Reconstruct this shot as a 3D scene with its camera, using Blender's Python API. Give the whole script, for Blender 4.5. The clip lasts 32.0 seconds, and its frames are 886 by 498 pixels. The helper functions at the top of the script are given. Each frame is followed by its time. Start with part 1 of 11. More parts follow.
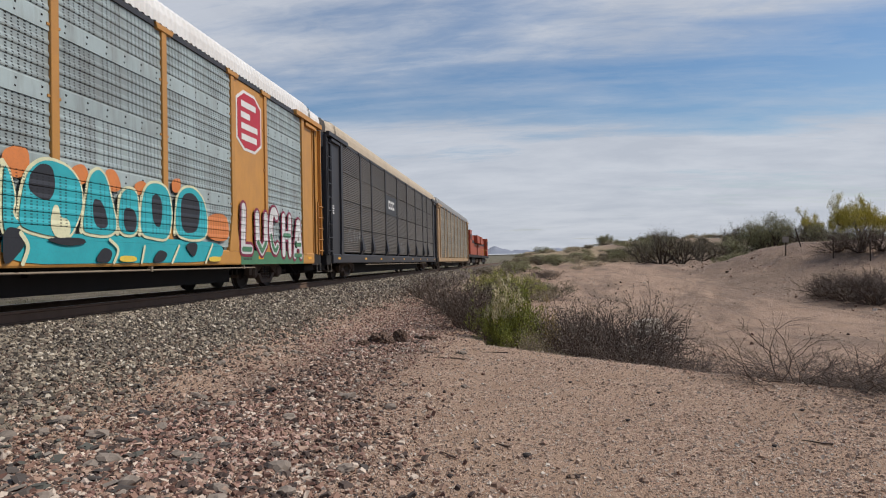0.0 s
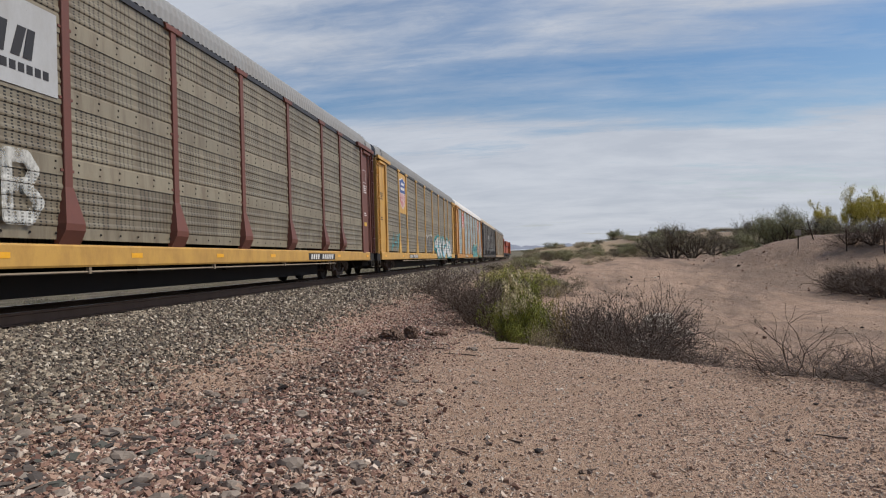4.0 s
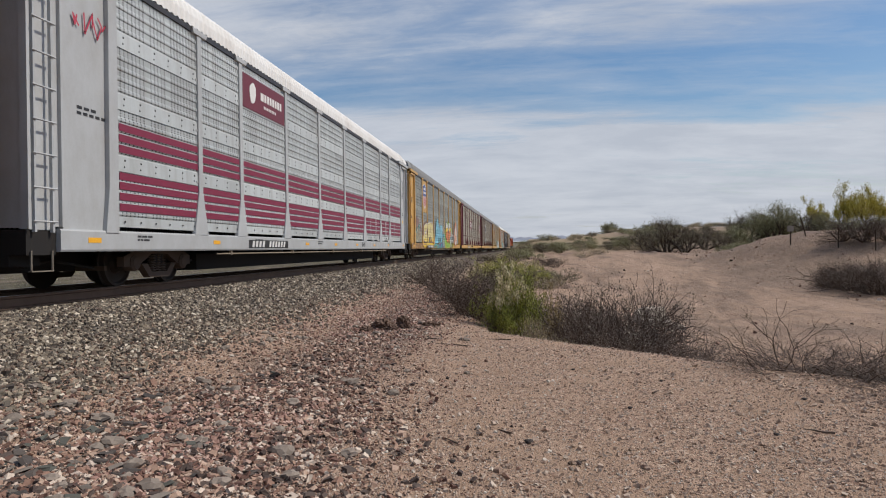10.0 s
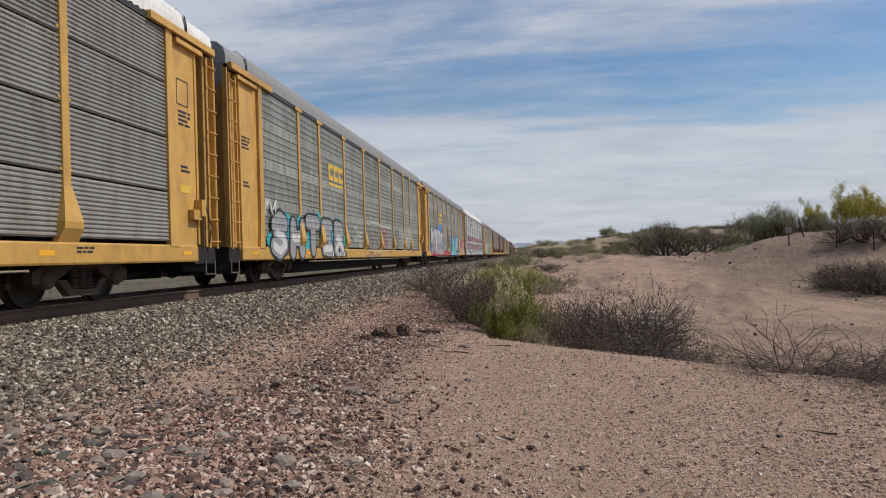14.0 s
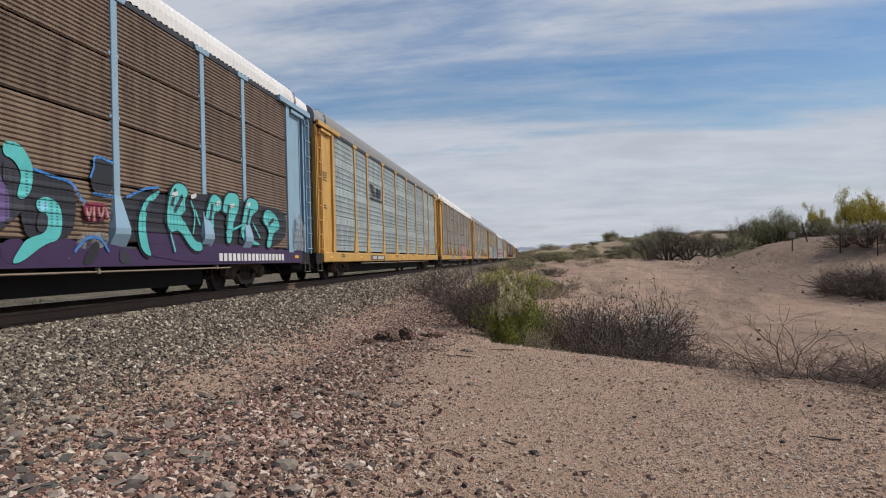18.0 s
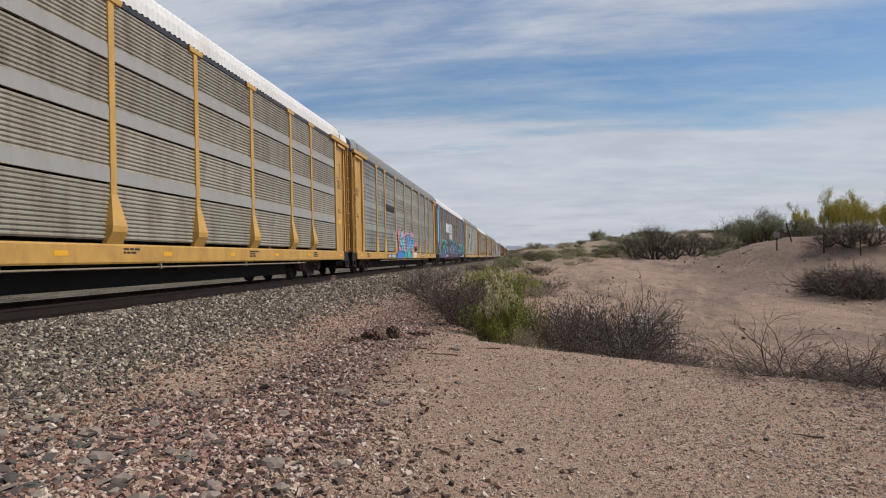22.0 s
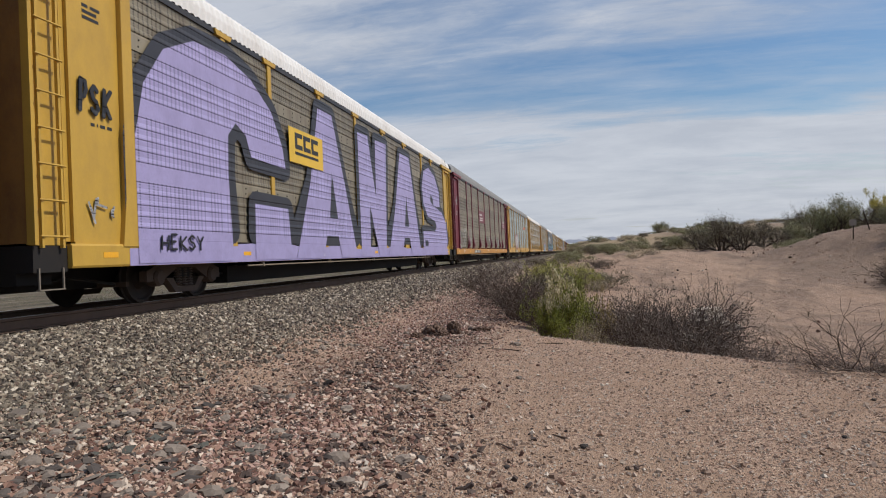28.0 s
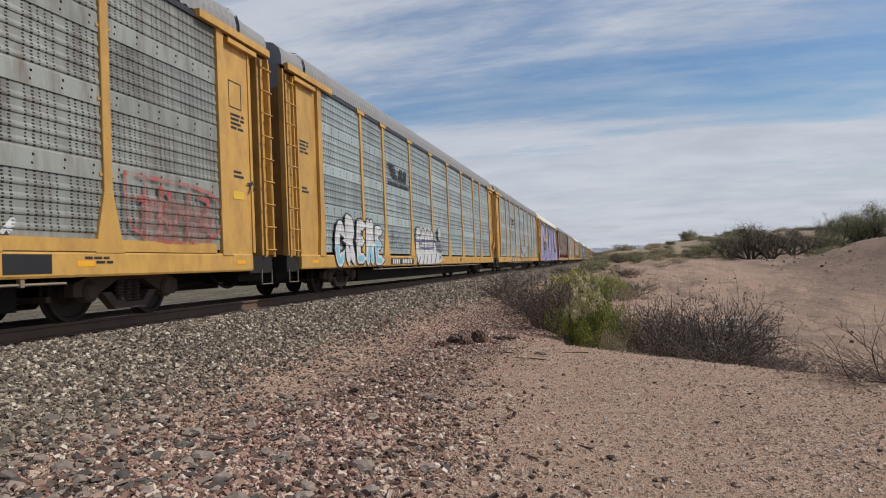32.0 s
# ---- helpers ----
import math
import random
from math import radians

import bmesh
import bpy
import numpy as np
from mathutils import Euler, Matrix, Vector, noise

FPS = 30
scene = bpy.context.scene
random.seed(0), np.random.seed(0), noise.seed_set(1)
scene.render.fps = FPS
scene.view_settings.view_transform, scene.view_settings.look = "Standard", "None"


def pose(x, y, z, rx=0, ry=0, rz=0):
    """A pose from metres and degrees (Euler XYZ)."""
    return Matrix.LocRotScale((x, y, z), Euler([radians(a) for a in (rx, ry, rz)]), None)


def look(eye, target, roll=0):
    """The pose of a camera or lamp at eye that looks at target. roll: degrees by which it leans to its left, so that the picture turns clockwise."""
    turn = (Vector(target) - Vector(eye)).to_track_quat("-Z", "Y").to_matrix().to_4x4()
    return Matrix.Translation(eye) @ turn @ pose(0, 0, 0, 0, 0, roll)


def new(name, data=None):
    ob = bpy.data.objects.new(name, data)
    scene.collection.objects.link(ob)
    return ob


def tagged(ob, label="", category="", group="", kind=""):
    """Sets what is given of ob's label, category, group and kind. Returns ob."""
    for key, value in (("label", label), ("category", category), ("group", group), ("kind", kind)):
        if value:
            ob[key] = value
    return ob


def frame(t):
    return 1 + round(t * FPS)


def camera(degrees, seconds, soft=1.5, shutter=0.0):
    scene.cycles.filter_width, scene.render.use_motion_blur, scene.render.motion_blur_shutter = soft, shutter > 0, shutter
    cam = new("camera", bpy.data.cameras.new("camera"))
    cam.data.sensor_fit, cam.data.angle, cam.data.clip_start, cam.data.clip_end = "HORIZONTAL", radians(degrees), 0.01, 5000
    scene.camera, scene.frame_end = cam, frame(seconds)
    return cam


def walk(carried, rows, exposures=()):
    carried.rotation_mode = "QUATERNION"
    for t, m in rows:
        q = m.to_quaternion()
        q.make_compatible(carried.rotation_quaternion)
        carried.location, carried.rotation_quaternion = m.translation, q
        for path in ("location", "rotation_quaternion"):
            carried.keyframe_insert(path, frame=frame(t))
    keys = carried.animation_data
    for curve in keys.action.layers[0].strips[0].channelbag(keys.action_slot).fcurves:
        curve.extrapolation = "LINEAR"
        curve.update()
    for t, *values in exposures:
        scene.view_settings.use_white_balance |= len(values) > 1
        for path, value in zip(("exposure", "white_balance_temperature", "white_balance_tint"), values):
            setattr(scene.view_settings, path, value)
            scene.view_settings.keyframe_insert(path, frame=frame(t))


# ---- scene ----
SECONDS = 32.0
cam = camera(66.0, SECONDS, soft=1.1)

# ---- plan (metres): rail top is z = RAIL_Z, the track runs along +y ----
RAIL_Z = -0.07
TRACK_X = -8.26          # centre line of the track
EYE = (0.0, 0.0, 0.65)
PITCH = 29.84            # coupled length of one wagon
GRADE = -0.0127          # the track falls away ahead
LEVEL_Y = 10.0           # where the rail top is at RAIL_Z

# time, yaw, pitch, roll of the hand-held camera
TURNS = [
    (0, 6.86, 0.38, 1.30), (0.5, 5.23, 0.55, 0.61), (1, 5.14, 0.39, 0.92), (1.5, 4.83, 0.05, 1.04), (2, 3.77, -0.47, 1.35),
    (2.5, 3.35, -0.53, 1.57), (3, 4.62, -0.07, 1.53), (3.5, 6.87, 0.11, 2.10), (4, 7.69, 0.11, 1.84), (4.5, 6.83, -0.19, 1.55),
    (6.5, 6.07, 0.43, 1.08), (7, 7.49, 0.17, 0.17), (7.5, 7.98, 0.54, 0.13), (8, 8.00, 0.39, 0.13), (8.5, 8.67, -0.83, 0.22),
    (9, 8.50, -1.08, 0.81), (9.5, 7.96, -0.80, 0.57), (10, 7.18, -0.72, 0.93), (10.5, 6.00, -1.02, 1.13), (11, 6.73, -0.43, 1.31),
    (11.5, 7.64, -0.35, 1.76), (12, 7.48, -0.28, 1.77), (12.5, 7.23, -0.58, 1.89), (13, 6.95, -0.21, 1.95), (13.5, 6.76, -0.20, 2.00),
    (14, 7.07, -0.13, 1.86), (14.5, 7.21, -0.03, 1.66), (16.5, 7.26, 0.43, 1.69), (17, 7.19, 0.54, 1.32), (17.5, 7.17, 0.36, 1.52),
    (18, 7.30, 0.21, 1.70), (18.5, 7.47, -0.13, 1.71), (19, 7.61, -0.16, 1.86), (19.5, 7.25, 0.35, 1.58), (20, 6.48, 0.80, 1.60),
    (20.5, 6.57, 0.64, 1.23), (21, 7.02, 0.26, 1.23), (21.5, 6.21, -0.12, 0.86), (22, 6.26, 0.05, 1.51), (22.5, 6.25, 0.24, 1.84),
    (23, 6.09, 0.33, 2.17), (23.5, 6.10, 0.45, 1.87), (24, 6.45, 0.67, 2.11), (24.5, 6.65, 0.58, 1.98), (26.5, 8.07, 0.38, 1.68),
    (27, 9.34, 0.04, 2.32), (27.5, 11.16, -0.78, 2.09), (28, 11.22, -0.15, 2.55), (28.5, 10.77, 0.06, 2.75), (29, 10.98, 0.09, 2.65),
    (29.5, 11.43, 0.09, 2.82), (30, 12.17, 0.11, 2.65), (30.5, 12.87, 0.35, 2.78), (31, 13.03, 0.59, 2.85), (31.5, 12.97, 0.48, 2.89),
    (32, 13.30, 0.65, 2.53),
]
walk(cam, [(t, pose(*EYE, 90 + p, r, y)) for t, y, p, r in TURNS], exposures=[(0.0, -0.46, 6180.0, 10.0), (32.0, -0.46, 6180.0, 10.0)])


# ---- world and sun ----
SUN_EL, SUN_AZ = 50.0, 80.0     # degrees; azimuth clockwise from +y


def socket_math(nt, op, a, b=None, c=None):
    n = nt.nodes.new("ShaderNodeMath")
    n.operation = op
    for i, v in enumerate((a, b, c)):
        if v is None:
            continue
        if isinstance(v, (int, float)):
            n.inputs[i].default_value = v
        else:
            nt.links.new(v, n.inputs[i])
    return n.outputs[0]


def ramp(nt, fac, stops, mode="LINEAR"):
    n = nt.nodes.new("ShaderNodeValToRGB")
    n.color_ramp.interpolation = mode
    el = n.color_ramp.elements
    while len(el) < len(stops):
        el.new(0.5)
    for e, (p, c) in zip(el, stops):
        e.position = p
        e.color = (*c, 1) if len(c) == 3 else c
    nt.links.new(fac, n.inputs[0])
    return n.outputs[0]


def mix(nt, fac, a, b, mode="MIX"):
    n = nt.nodes.new("ShaderNodeMix")
    n.data_type, n.blend_type = "RGBA", mode
    for s, v in ((n.inputs[0], fac), (n.inputs[6], a), (n.inputs[7], b)):
        if isinstance(v, (int, float)):
            s.default_value = v
        elif isinstance(v, tuple):
            s.default_value = (*v, 1)
        else:
            nt.links.new(v, s)
    return n.outputs[2]


def noise_tex(nt, vec, scale, detail=4.0, rough=0.55, distortion=0.0):
    n = nt.nodes.new("ShaderNodeTexNoise")
    n.inputs["Scale"].default_value = scale
    n.inputs["Detail"].default_value = detail
    n.inputs["Roughness"].default_value = rough
    n.inputs["Distortion"].default_value = distortion
    nt.links.new(vec, n.inputs["Vector"])
    return n.outputs["Fac"]


def mapping(nt, vec, scale=(1, 1, 1), rot=(0, 0, 0), loc=(0, 0, 0)):
    n = nt.nodes.new("ShaderNodeMapping")
    n.inputs["Scale"].default_value = scale
    n.inputs["Rotation"].default_value = [radians(a) for a in rot]
    n.inputs["Location"].default_value = loc
    nt.links.new(vec, n.inputs["Vector"])
    return n.outputs[0]


def make_world():
    w = bpy.data.worlds.new("sky")
    scene.world = w
    w.use_nodes = True
    nt = w.node_tree
    nt.nodes.clear()
    out = nt.nodes.new("ShaderNodeOutputWorld")
    bg = nt.nodes.new("ShaderNodeBackground")
    bg.inputs["Strength"].default_value = 0.11
    sky = nt.nodes.new("ShaderNodeTexSky")
    sky.sky_type = "NISHITA"
    sky.sun_disc = False
    sky.sun_elevation = radians(SUN_EL)
    sky.sun_rotation = radians(SUN_AZ)
    sky.dust_density = 1.2
    sky.air_density = 1.0
    co = nt.nodes.new("ShaderNodeTexCoord").outputs["Generated"]
    sep = nt.nodes.new("ShaderNodeSeparateXYZ")
    nt.links.new(co, sep.inputs[0])
    up = socket_math(nt, "MAXIMUM", sep.outputs[2], 0.0)
    den = socket_math(nt, "ADD", up, 0.16)
    comb = nt.nodes.new("ShaderNodeCombineXYZ")
    nt.links.new(socket_math(nt, "DIVIDE", sep.outputs[0], den), comb.inputs[0])
    nt.links.new(socket_math(nt, "DIVIDE", sep.outputs[1], den), comb.inputs[1])
    flat = comb.outputs[0]
    # broad sheets of thin cirrus, drawn out across the view
    sheets = noise_tex(nt, mapping(nt, flat, (0.42, 1.25, 1), (0, 0, 12), (0.3, 0.55, 0)), 1.0, 7.0, 0.58, 0.35)
    wisps = noise_tex(nt, mapping(nt, flat, (0.9, 4.2, 1), (0, 0, 16), (2.1, 0.4, 0)), 1.0, 8.0, 0.6, 0.5)
    ripple = noise_tex(nt, mapping(nt, flat, (5.0, 12.0, 1), (0, 0, 22), (0.7, 1.4, 0)), 1.0, 6.0, 0.7, 0.8)
    fac = socket_math(nt, "ADD", socket_math(nt, "MULTIPLY", sheets, 0.58), socket_math(nt, "ADD", socket_math(nt, "MULTIPLY", wisps, 0.30), socket_math(nt, "MULTIPLY", ripple, 0.12)))
    # more cloud towards the train's side of the sky
    fac = socket_math(nt, "ADD", fac, socket_math(nt, "MULTIPLY", socket_math(nt, "ADD", sep.outputs[0], 0.18), -0.14))
    # thicker veil higher up, a clearer band above the haze
    veil = ramp(nt, up, [(0.14, (0.56, 0.56, 0.56)), (0.205, (0.425, 0.425, 0.425)), (0.25, (0.45, 0.45, 0.45)), (0.30, (0.56, 0.56, 0.56)), (0.5, (0.43, 0.43, 0.43))])
    fac = socket_math(nt, "ADD", fac, socket_math(nt, "SUBTRACT", veil, 0.5))
    cover = ramp(nt, fac, [(0.36, (0.06, 0.06, 0.06)), (0.47, (0.36, 0.36, 0.36)), (0.58, (0.93, 0.93, 0.93))])
    puff = noise_tex(nt, mapping(nt, flat, (1.6, 2.6, 1), (0, 0, 8)), 1.0, 9.0, 0.62, 0.2)
    up_puff = socket_math(nt, "ADD", up, socket_math(nt, "MULTIPLY", socket_math(nt, "SUBTRACT", puff, 0.5), 0.10))
    low = ramp(nt, up_puff, [(0.0, (0.95, 0.95, 0.95)), (0.12, (0.85, 0.85, 0.85)), (0.185, (0.0, 0.0, 0.0))], "EASE")
    low = socket_math(nt, "MULTIPLY", low, ramp(nt, socket_math(nt, "ADD", socket_math(nt, "MULTIPLY", wisps, 0.6), socket_math(nt, "MULTIPLY", ripple, 0.4)), [(0.36, (0.5, 0.5, 0.5)), (0.58, (1, 1, 1))]))
    cover = socket_math(nt, "MINIMUM", socket_math(nt, "ADD", cover, low), 0.95)
    vivid = nt.nodes.new("ShaderNodeHueSaturation")
    vivid.inputs["Saturation"].default_value = 1.32
    vivid.inputs["Value"].default_value = 1.2
    nt.links.new(sky.outputs[0], vivid.inputs["Color"])
    body = ramp(nt, puff, [(0.36, (6.3, 6.55, 7.1)), (0.62, (7.5, 7.65, 8.05))])
    col = mix(nt, cover, vivid.outputs[0], body)
    nt.links.new(col, bg.inputs["Color"])
    nt.links.new(bg.outputs[0], out.inputs[0])


make_world()
sun = new("sun", bpy.data.lights.new("sun", "SUN"))
sun.data.energy, sun.data.angle, sun.data.color = 4.9, radians(0.8), (1.0, 0.91, 0.78)
az, el = radians(SUN_AZ), radians(SUN_EL)
toward_sun = Vector((math.sin(az) * math.cos(el), math.cos(az) * math.cos(el), math.sin(el)))
sun.matrix_world = look((0, 0, 60), Vector((0, 0, 60)) - toward_sun)


# ---- materials ----
def material(name, rough=0.8, metal=0.0):
    m = bpy.data.materials.new(name)
    m.use_nodes = True
    nt = m.node_tree
    bs = nt.nodes["Principled BSDF"]
    bs.inputs["Roughness"].default_value = rough
    bs.inputs["Metallic"].default_value = metal
    return m, nt, bs


def object_coords(nt):
    return nt.nodes.new("ShaderNodeTexCoord").outputs["Object"]


def bump(nt, bs, height, strength=0.4, distance=0.01):
    n = nt.nodes.new("ShaderNodeBump")
    n.inputs["Strength"].default_value = strength
    n.inputs["Distance"].default_value = distance
    nt.links.new(height, n.inputs["Height"])
    nt.links.new(n.outputs[0], bs.inputs["Normal"])


def weathered(name, colour, rough=0.6, metal=0.0, dirt=(0.16, 0.11, 0.07), amount=0.5, scale=1.6, vary=0.0):
    """Paint or metal with streaks of dirt running down, a fine grain and a little relief."""
    m, nt, bs = material(name, rough, metal)
    co = object_coords(nt)
    streak = noise_tex(nt, mapping(nt, co, (1.3, 1.3, 0.7)), scale, 9.0, 0.72)
    grain = noise_tex(nt, co, 30.0, 3.0)
    f = ramp(nt, streak, [(0.42, (0, 0, 0)), (0.78, (amount, amount, amount))])
    c = mix(nt, f, colour, dirt)
    c = mix(nt, socket_math(nt, "MULTIPLY", grain, 0.22), c, tuple(v * 0.55 for v in colour))
    if vary:
        info = nt.nodes.new("ShaderNodeObjectInfo").outputs["Random"]
        hs = nt.nodes.new("ShaderNodeHueSaturation")
        nt.links.new(socket_math(nt, "ADD", socket_math(nt, "MULTIPLY", info, vary), 1.0 - vary / 2), hs.inputs["Value"])
        nt.links.new(c, hs.inputs["Color"])
        c = hs.outputs[0]
    nt.links.new(c, bs.inputs["Base Color"])
    bump(nt, bs, grain, 0.15, 0.003)
    return m


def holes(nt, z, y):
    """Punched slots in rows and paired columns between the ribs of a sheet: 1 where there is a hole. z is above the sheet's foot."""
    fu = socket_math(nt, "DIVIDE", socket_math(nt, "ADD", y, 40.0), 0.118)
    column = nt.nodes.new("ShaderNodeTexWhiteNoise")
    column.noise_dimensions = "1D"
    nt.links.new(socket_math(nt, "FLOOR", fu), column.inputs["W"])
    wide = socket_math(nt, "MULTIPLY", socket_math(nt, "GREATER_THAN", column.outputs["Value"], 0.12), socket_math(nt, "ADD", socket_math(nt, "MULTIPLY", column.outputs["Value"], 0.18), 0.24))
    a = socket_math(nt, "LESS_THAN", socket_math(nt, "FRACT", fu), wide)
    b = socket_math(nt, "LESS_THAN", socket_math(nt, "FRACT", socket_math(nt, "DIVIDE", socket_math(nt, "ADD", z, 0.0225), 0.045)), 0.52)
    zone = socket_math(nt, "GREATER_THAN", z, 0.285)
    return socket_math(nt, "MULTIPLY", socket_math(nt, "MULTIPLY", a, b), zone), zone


def panel_metal(name, colour, perforated=True, dirt=(0.13, 0.085, 0.05), amount=0.6, stripes=None):
    """Galvanised side panels: punched slots drawn in near-black, dirt streaks and plain overlap bands."""
    m, nt, bs = material(name, 0.5, 0.15)
    co = object_coords(nt)
    rnd = nt.nodes.new("ShaderNodeObjectInfo").outputs["Random"]
    off = nt.nodes.new("ShaderNodeCombineXYZ")
    nt.links.new(socket_math(nt, "MULTIPLY", rnd, 37.0), off.inputs[0])
    va = nt.nodes.new("ShaderNodeVectorMath")
    nt.links.new(co, va.inputs[0])
    nt.links.new(off.outputs[0], va.inputs[1])
    shifted = va.outputs[0]
    streak = noise_tex(nt, mapping(nt, shifted, (2.0, 2.6, 0.5)), 1.5, 6.0, 0.65)
    blot = noise_tex(nt, shifted, 2.2, 5.0, 0.6)
    grain = noise_tex(nt, shifted, 45.0, 3.0)
    f = ramp(nt, streak, [(0.44, (0, 0, 0)), (0.68, (amount, amount, amount))])
    c = mix(nt, f, colour, dirt)
    c = mix(nt, socket_math(nt, "MULTIPLY", ramp(nt, blot, [(0.5, (0, 0, 0)), (0.75, (1, 1, 1))]), amount * 0.45), c, tuple(v * 0.6 for v in colour))
    c = mix(nt, socket_math(nt, "MULTIPLY", grain, 0.25), c, tuple(v * 0.5 for v in colour))
    hs = nt.nodes.new("ShaderNodeHueSaturation")
    nt.links.new(socket_math(nt, "ADD", socket_math(nt, "MULTIPLY", rnd, 0.22), 0.89), hs.inputs["Value"])
    nt.links.new(c, hs.inputs["Color"])
    c = hs.outputs[0]
    if perforated:
        sep = nt.nodes.new("ShaderNodeSeparateXYZ")
        nt.links.new(co, sep.inputs[0])
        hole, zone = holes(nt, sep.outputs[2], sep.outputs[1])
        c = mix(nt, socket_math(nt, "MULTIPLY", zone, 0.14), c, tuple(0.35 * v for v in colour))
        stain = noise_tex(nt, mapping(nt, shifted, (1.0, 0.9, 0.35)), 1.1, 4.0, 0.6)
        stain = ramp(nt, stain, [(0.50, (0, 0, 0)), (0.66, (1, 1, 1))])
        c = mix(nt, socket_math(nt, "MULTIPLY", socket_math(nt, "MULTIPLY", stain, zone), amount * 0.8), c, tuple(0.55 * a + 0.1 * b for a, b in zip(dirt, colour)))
        # the shaded inside of each slot is put in as near-black colour; sheet is uncut
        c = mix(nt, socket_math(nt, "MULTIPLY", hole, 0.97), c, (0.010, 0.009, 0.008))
    nt.links.new(c, bs.inputs["Base Color"])
    bump(nt, bs, grain, 0.12, 0.003)
    return m


def spray(name, colour, worn=0.0):
    """Spray paint on the punched panels, the slots and ribs showing through it; a worn coat has gaps."""
    m, nt, bs = material(name, 0.55)
    co = object_coords(nt)
    sep = nt.nodes.new("ShaderNodeSeparateXYZ")
    nt.links.new(co, sep.inputs[0])
    rel = socket_math(nt, "MULTIPLY", socket_math(nt, "FRACT", socket_math(nt, "DIVIDE", socket_math(nt, "SUBTRACT", sep.outputs[2], 0.86), 1.04)), 1.04)
    hole, zone = holes(nt, rel, sep.outputs[1])
    on_panel = socket_math(nt, "GREATER_THAN", sep.outputs[2], 0.97)
    cloud = noise_tex(nt, co, 3.0, 5.0, 0.6)
    fine = noise_tex(nt, co, 26.0, 4.0, 0.7)
    c = mix(nt, ramp(nt, cloud, [(0.4, (0, 0, 0)), (0.8, (0.45, 0.45, 0.45))]), colour, tuple(v * 0.55 for v in colour))
    c = mix(nt, ramp(nt, fine, [(0.5, (0, 0, 0)), (0.8, (0.5, 0.5, 0.5))]), c, tuple(0.5 * v + 0.03 for v in colour))
    # slots under the paint: dark openings coloured in, not cut
    c = mix(nt, socket_math(nt, "MULTIPLY", socket_math(nt, "MULTIPLY", hole, on_panel), 0.72), c, tuple(0.08 * v for v in colour))
    nt.links.new(c, bs.inputs["Base Color"])
    # ribs pressed in the sheet below the paint
    rib = socket_math(nt, "FRACT", socket_math(nt, "DIVIDE", socket_math(nt, "SUBTRACT", rel, 0.294), 0.18))
    rib = ramp(nt, rib, [(0.0, (0, 0, 0)), (0.06, (0.9, 0.9, 0.9)), (0.2, (1, 1, 1)), (0.5, (0, 0, 0))])
    rib = socket_math(nt, "MULTIPLY", socket_math(nt, "MULTIPLY", rib, zone), on_panel)
    lap = socket_math(nt, "MULTIPLY", socket_math(nt, "LESS_THAN", rel, 0.26), 0.4)
    bump(nt, bs, socket_math(nt, "ADD", rib, socket_math(nt, "MULTIPLY", lap, on_panel)), 1.0, 0.02)
    if worn:
        gaps = noise_tex(nt, mapping(nt, co, (1, 2.2, 1.4)), 2.4, 7.0, 0.7)
        cover = ramp(nt, gaps, [(worn - 0.10, (0, 0, 0)), (worn + 0.16, (0.85, 0.85, 0.85))])
        nt.links.new(cover, bs.inputs["Alpha"])
    return m


M = {}
M["yellow"] = weathered("yellow_paint", (0.575, 0.335, 0.078), 0.5, 0, (0.22, 0.105, 0.035), 0.75, vary=0.14)
M["orange"] = weathered("orange_paint", (0.50, 0.24, 0.05), 0.5, 0, (0.2, 0.1, 0.04), 0.45, vary=0.12)
M["brown"] = weathered("brown_paint", (0.15, 0.052, 0.035), 0.55, 0, (0.07, 0.04, 0.03), 0.5, vary=0.15)
M["maroon"] = weathered("maroon_paint", (0.15, 0.018, 0.03), 0.5, 0, (0.07, 0.03, 0.03), 0.4, vary=0.12)
M["door_yellow"] = weathered("grimy_door_paint", (0.36, 0.185, 0.045), 0.7, 0, (0.10, 0.055, 0.03), 0.85, vary=0.15)
M["charcoal"] = weathered("charcoal_paint", (0.03, 0.03, 0.034), 0.55, 0, (0.08, 0.06, 0.045), 0.4)
M["grey"] = weathered("grey_paint", (0.44, 0.45, 0.45), 0.5, 0, (0.2, 0.16, 0.12), 0.4, vary=0.1)
M["blue"] = weathered("pale_blue_paint", (0.26, 0.40, 0.50), 0.5, 0, (0.16, 0.12, 0.10), 0.35)
M["cream"] = weathered("cream_paint", (0.62, 0.56, 0.44), 0.5, 0, (0.2, 0.13, 0.08), 0.35)
# grime taken almost to black, so the colour also deepens the shade below the wagons
M["under"] = weathered("underframe_grime_shade", (0.011, 0.009, 0.008), 0.9, 0, (0.03, 0.02, 0.013), 0.4)
M["truck"] = weathered("truck_casting", (0.085, 0.058, 0.042), 0.9, 0, (0.13, 0.085, 0.055), 0.6)
M["wheel"] = weathered("wheel_steel", (0.045, 0.032, 0.024), 0.7, 0.2, (0.02, 0.014, 0.012), 0.6)
M["step"] = weathered("worn_step_steel", (0.22, 0.19, 0.15), 0.8, 0, (0.1, 0.07, 0.05), 0.5)
M["pipe"] = weathered("dusty_pipe", (0.26, 0.21, 0.15), 0.85, 0, (0.12, 0.08, 0.05), 0.6)
M["roof"] = weathered("roof_steel", (0.25, 0.255, 0.255), 0.9, 0.0, (0.18, 0.15, 0.12), 0.35, 0.9, vary=0.2)
M["roof_tan"] = weathered("roof_tan", (0.52, 0.44, 0.33), 0.85, 0.0, (0.25, 0.17, 0.11), 0.4, 0.9)
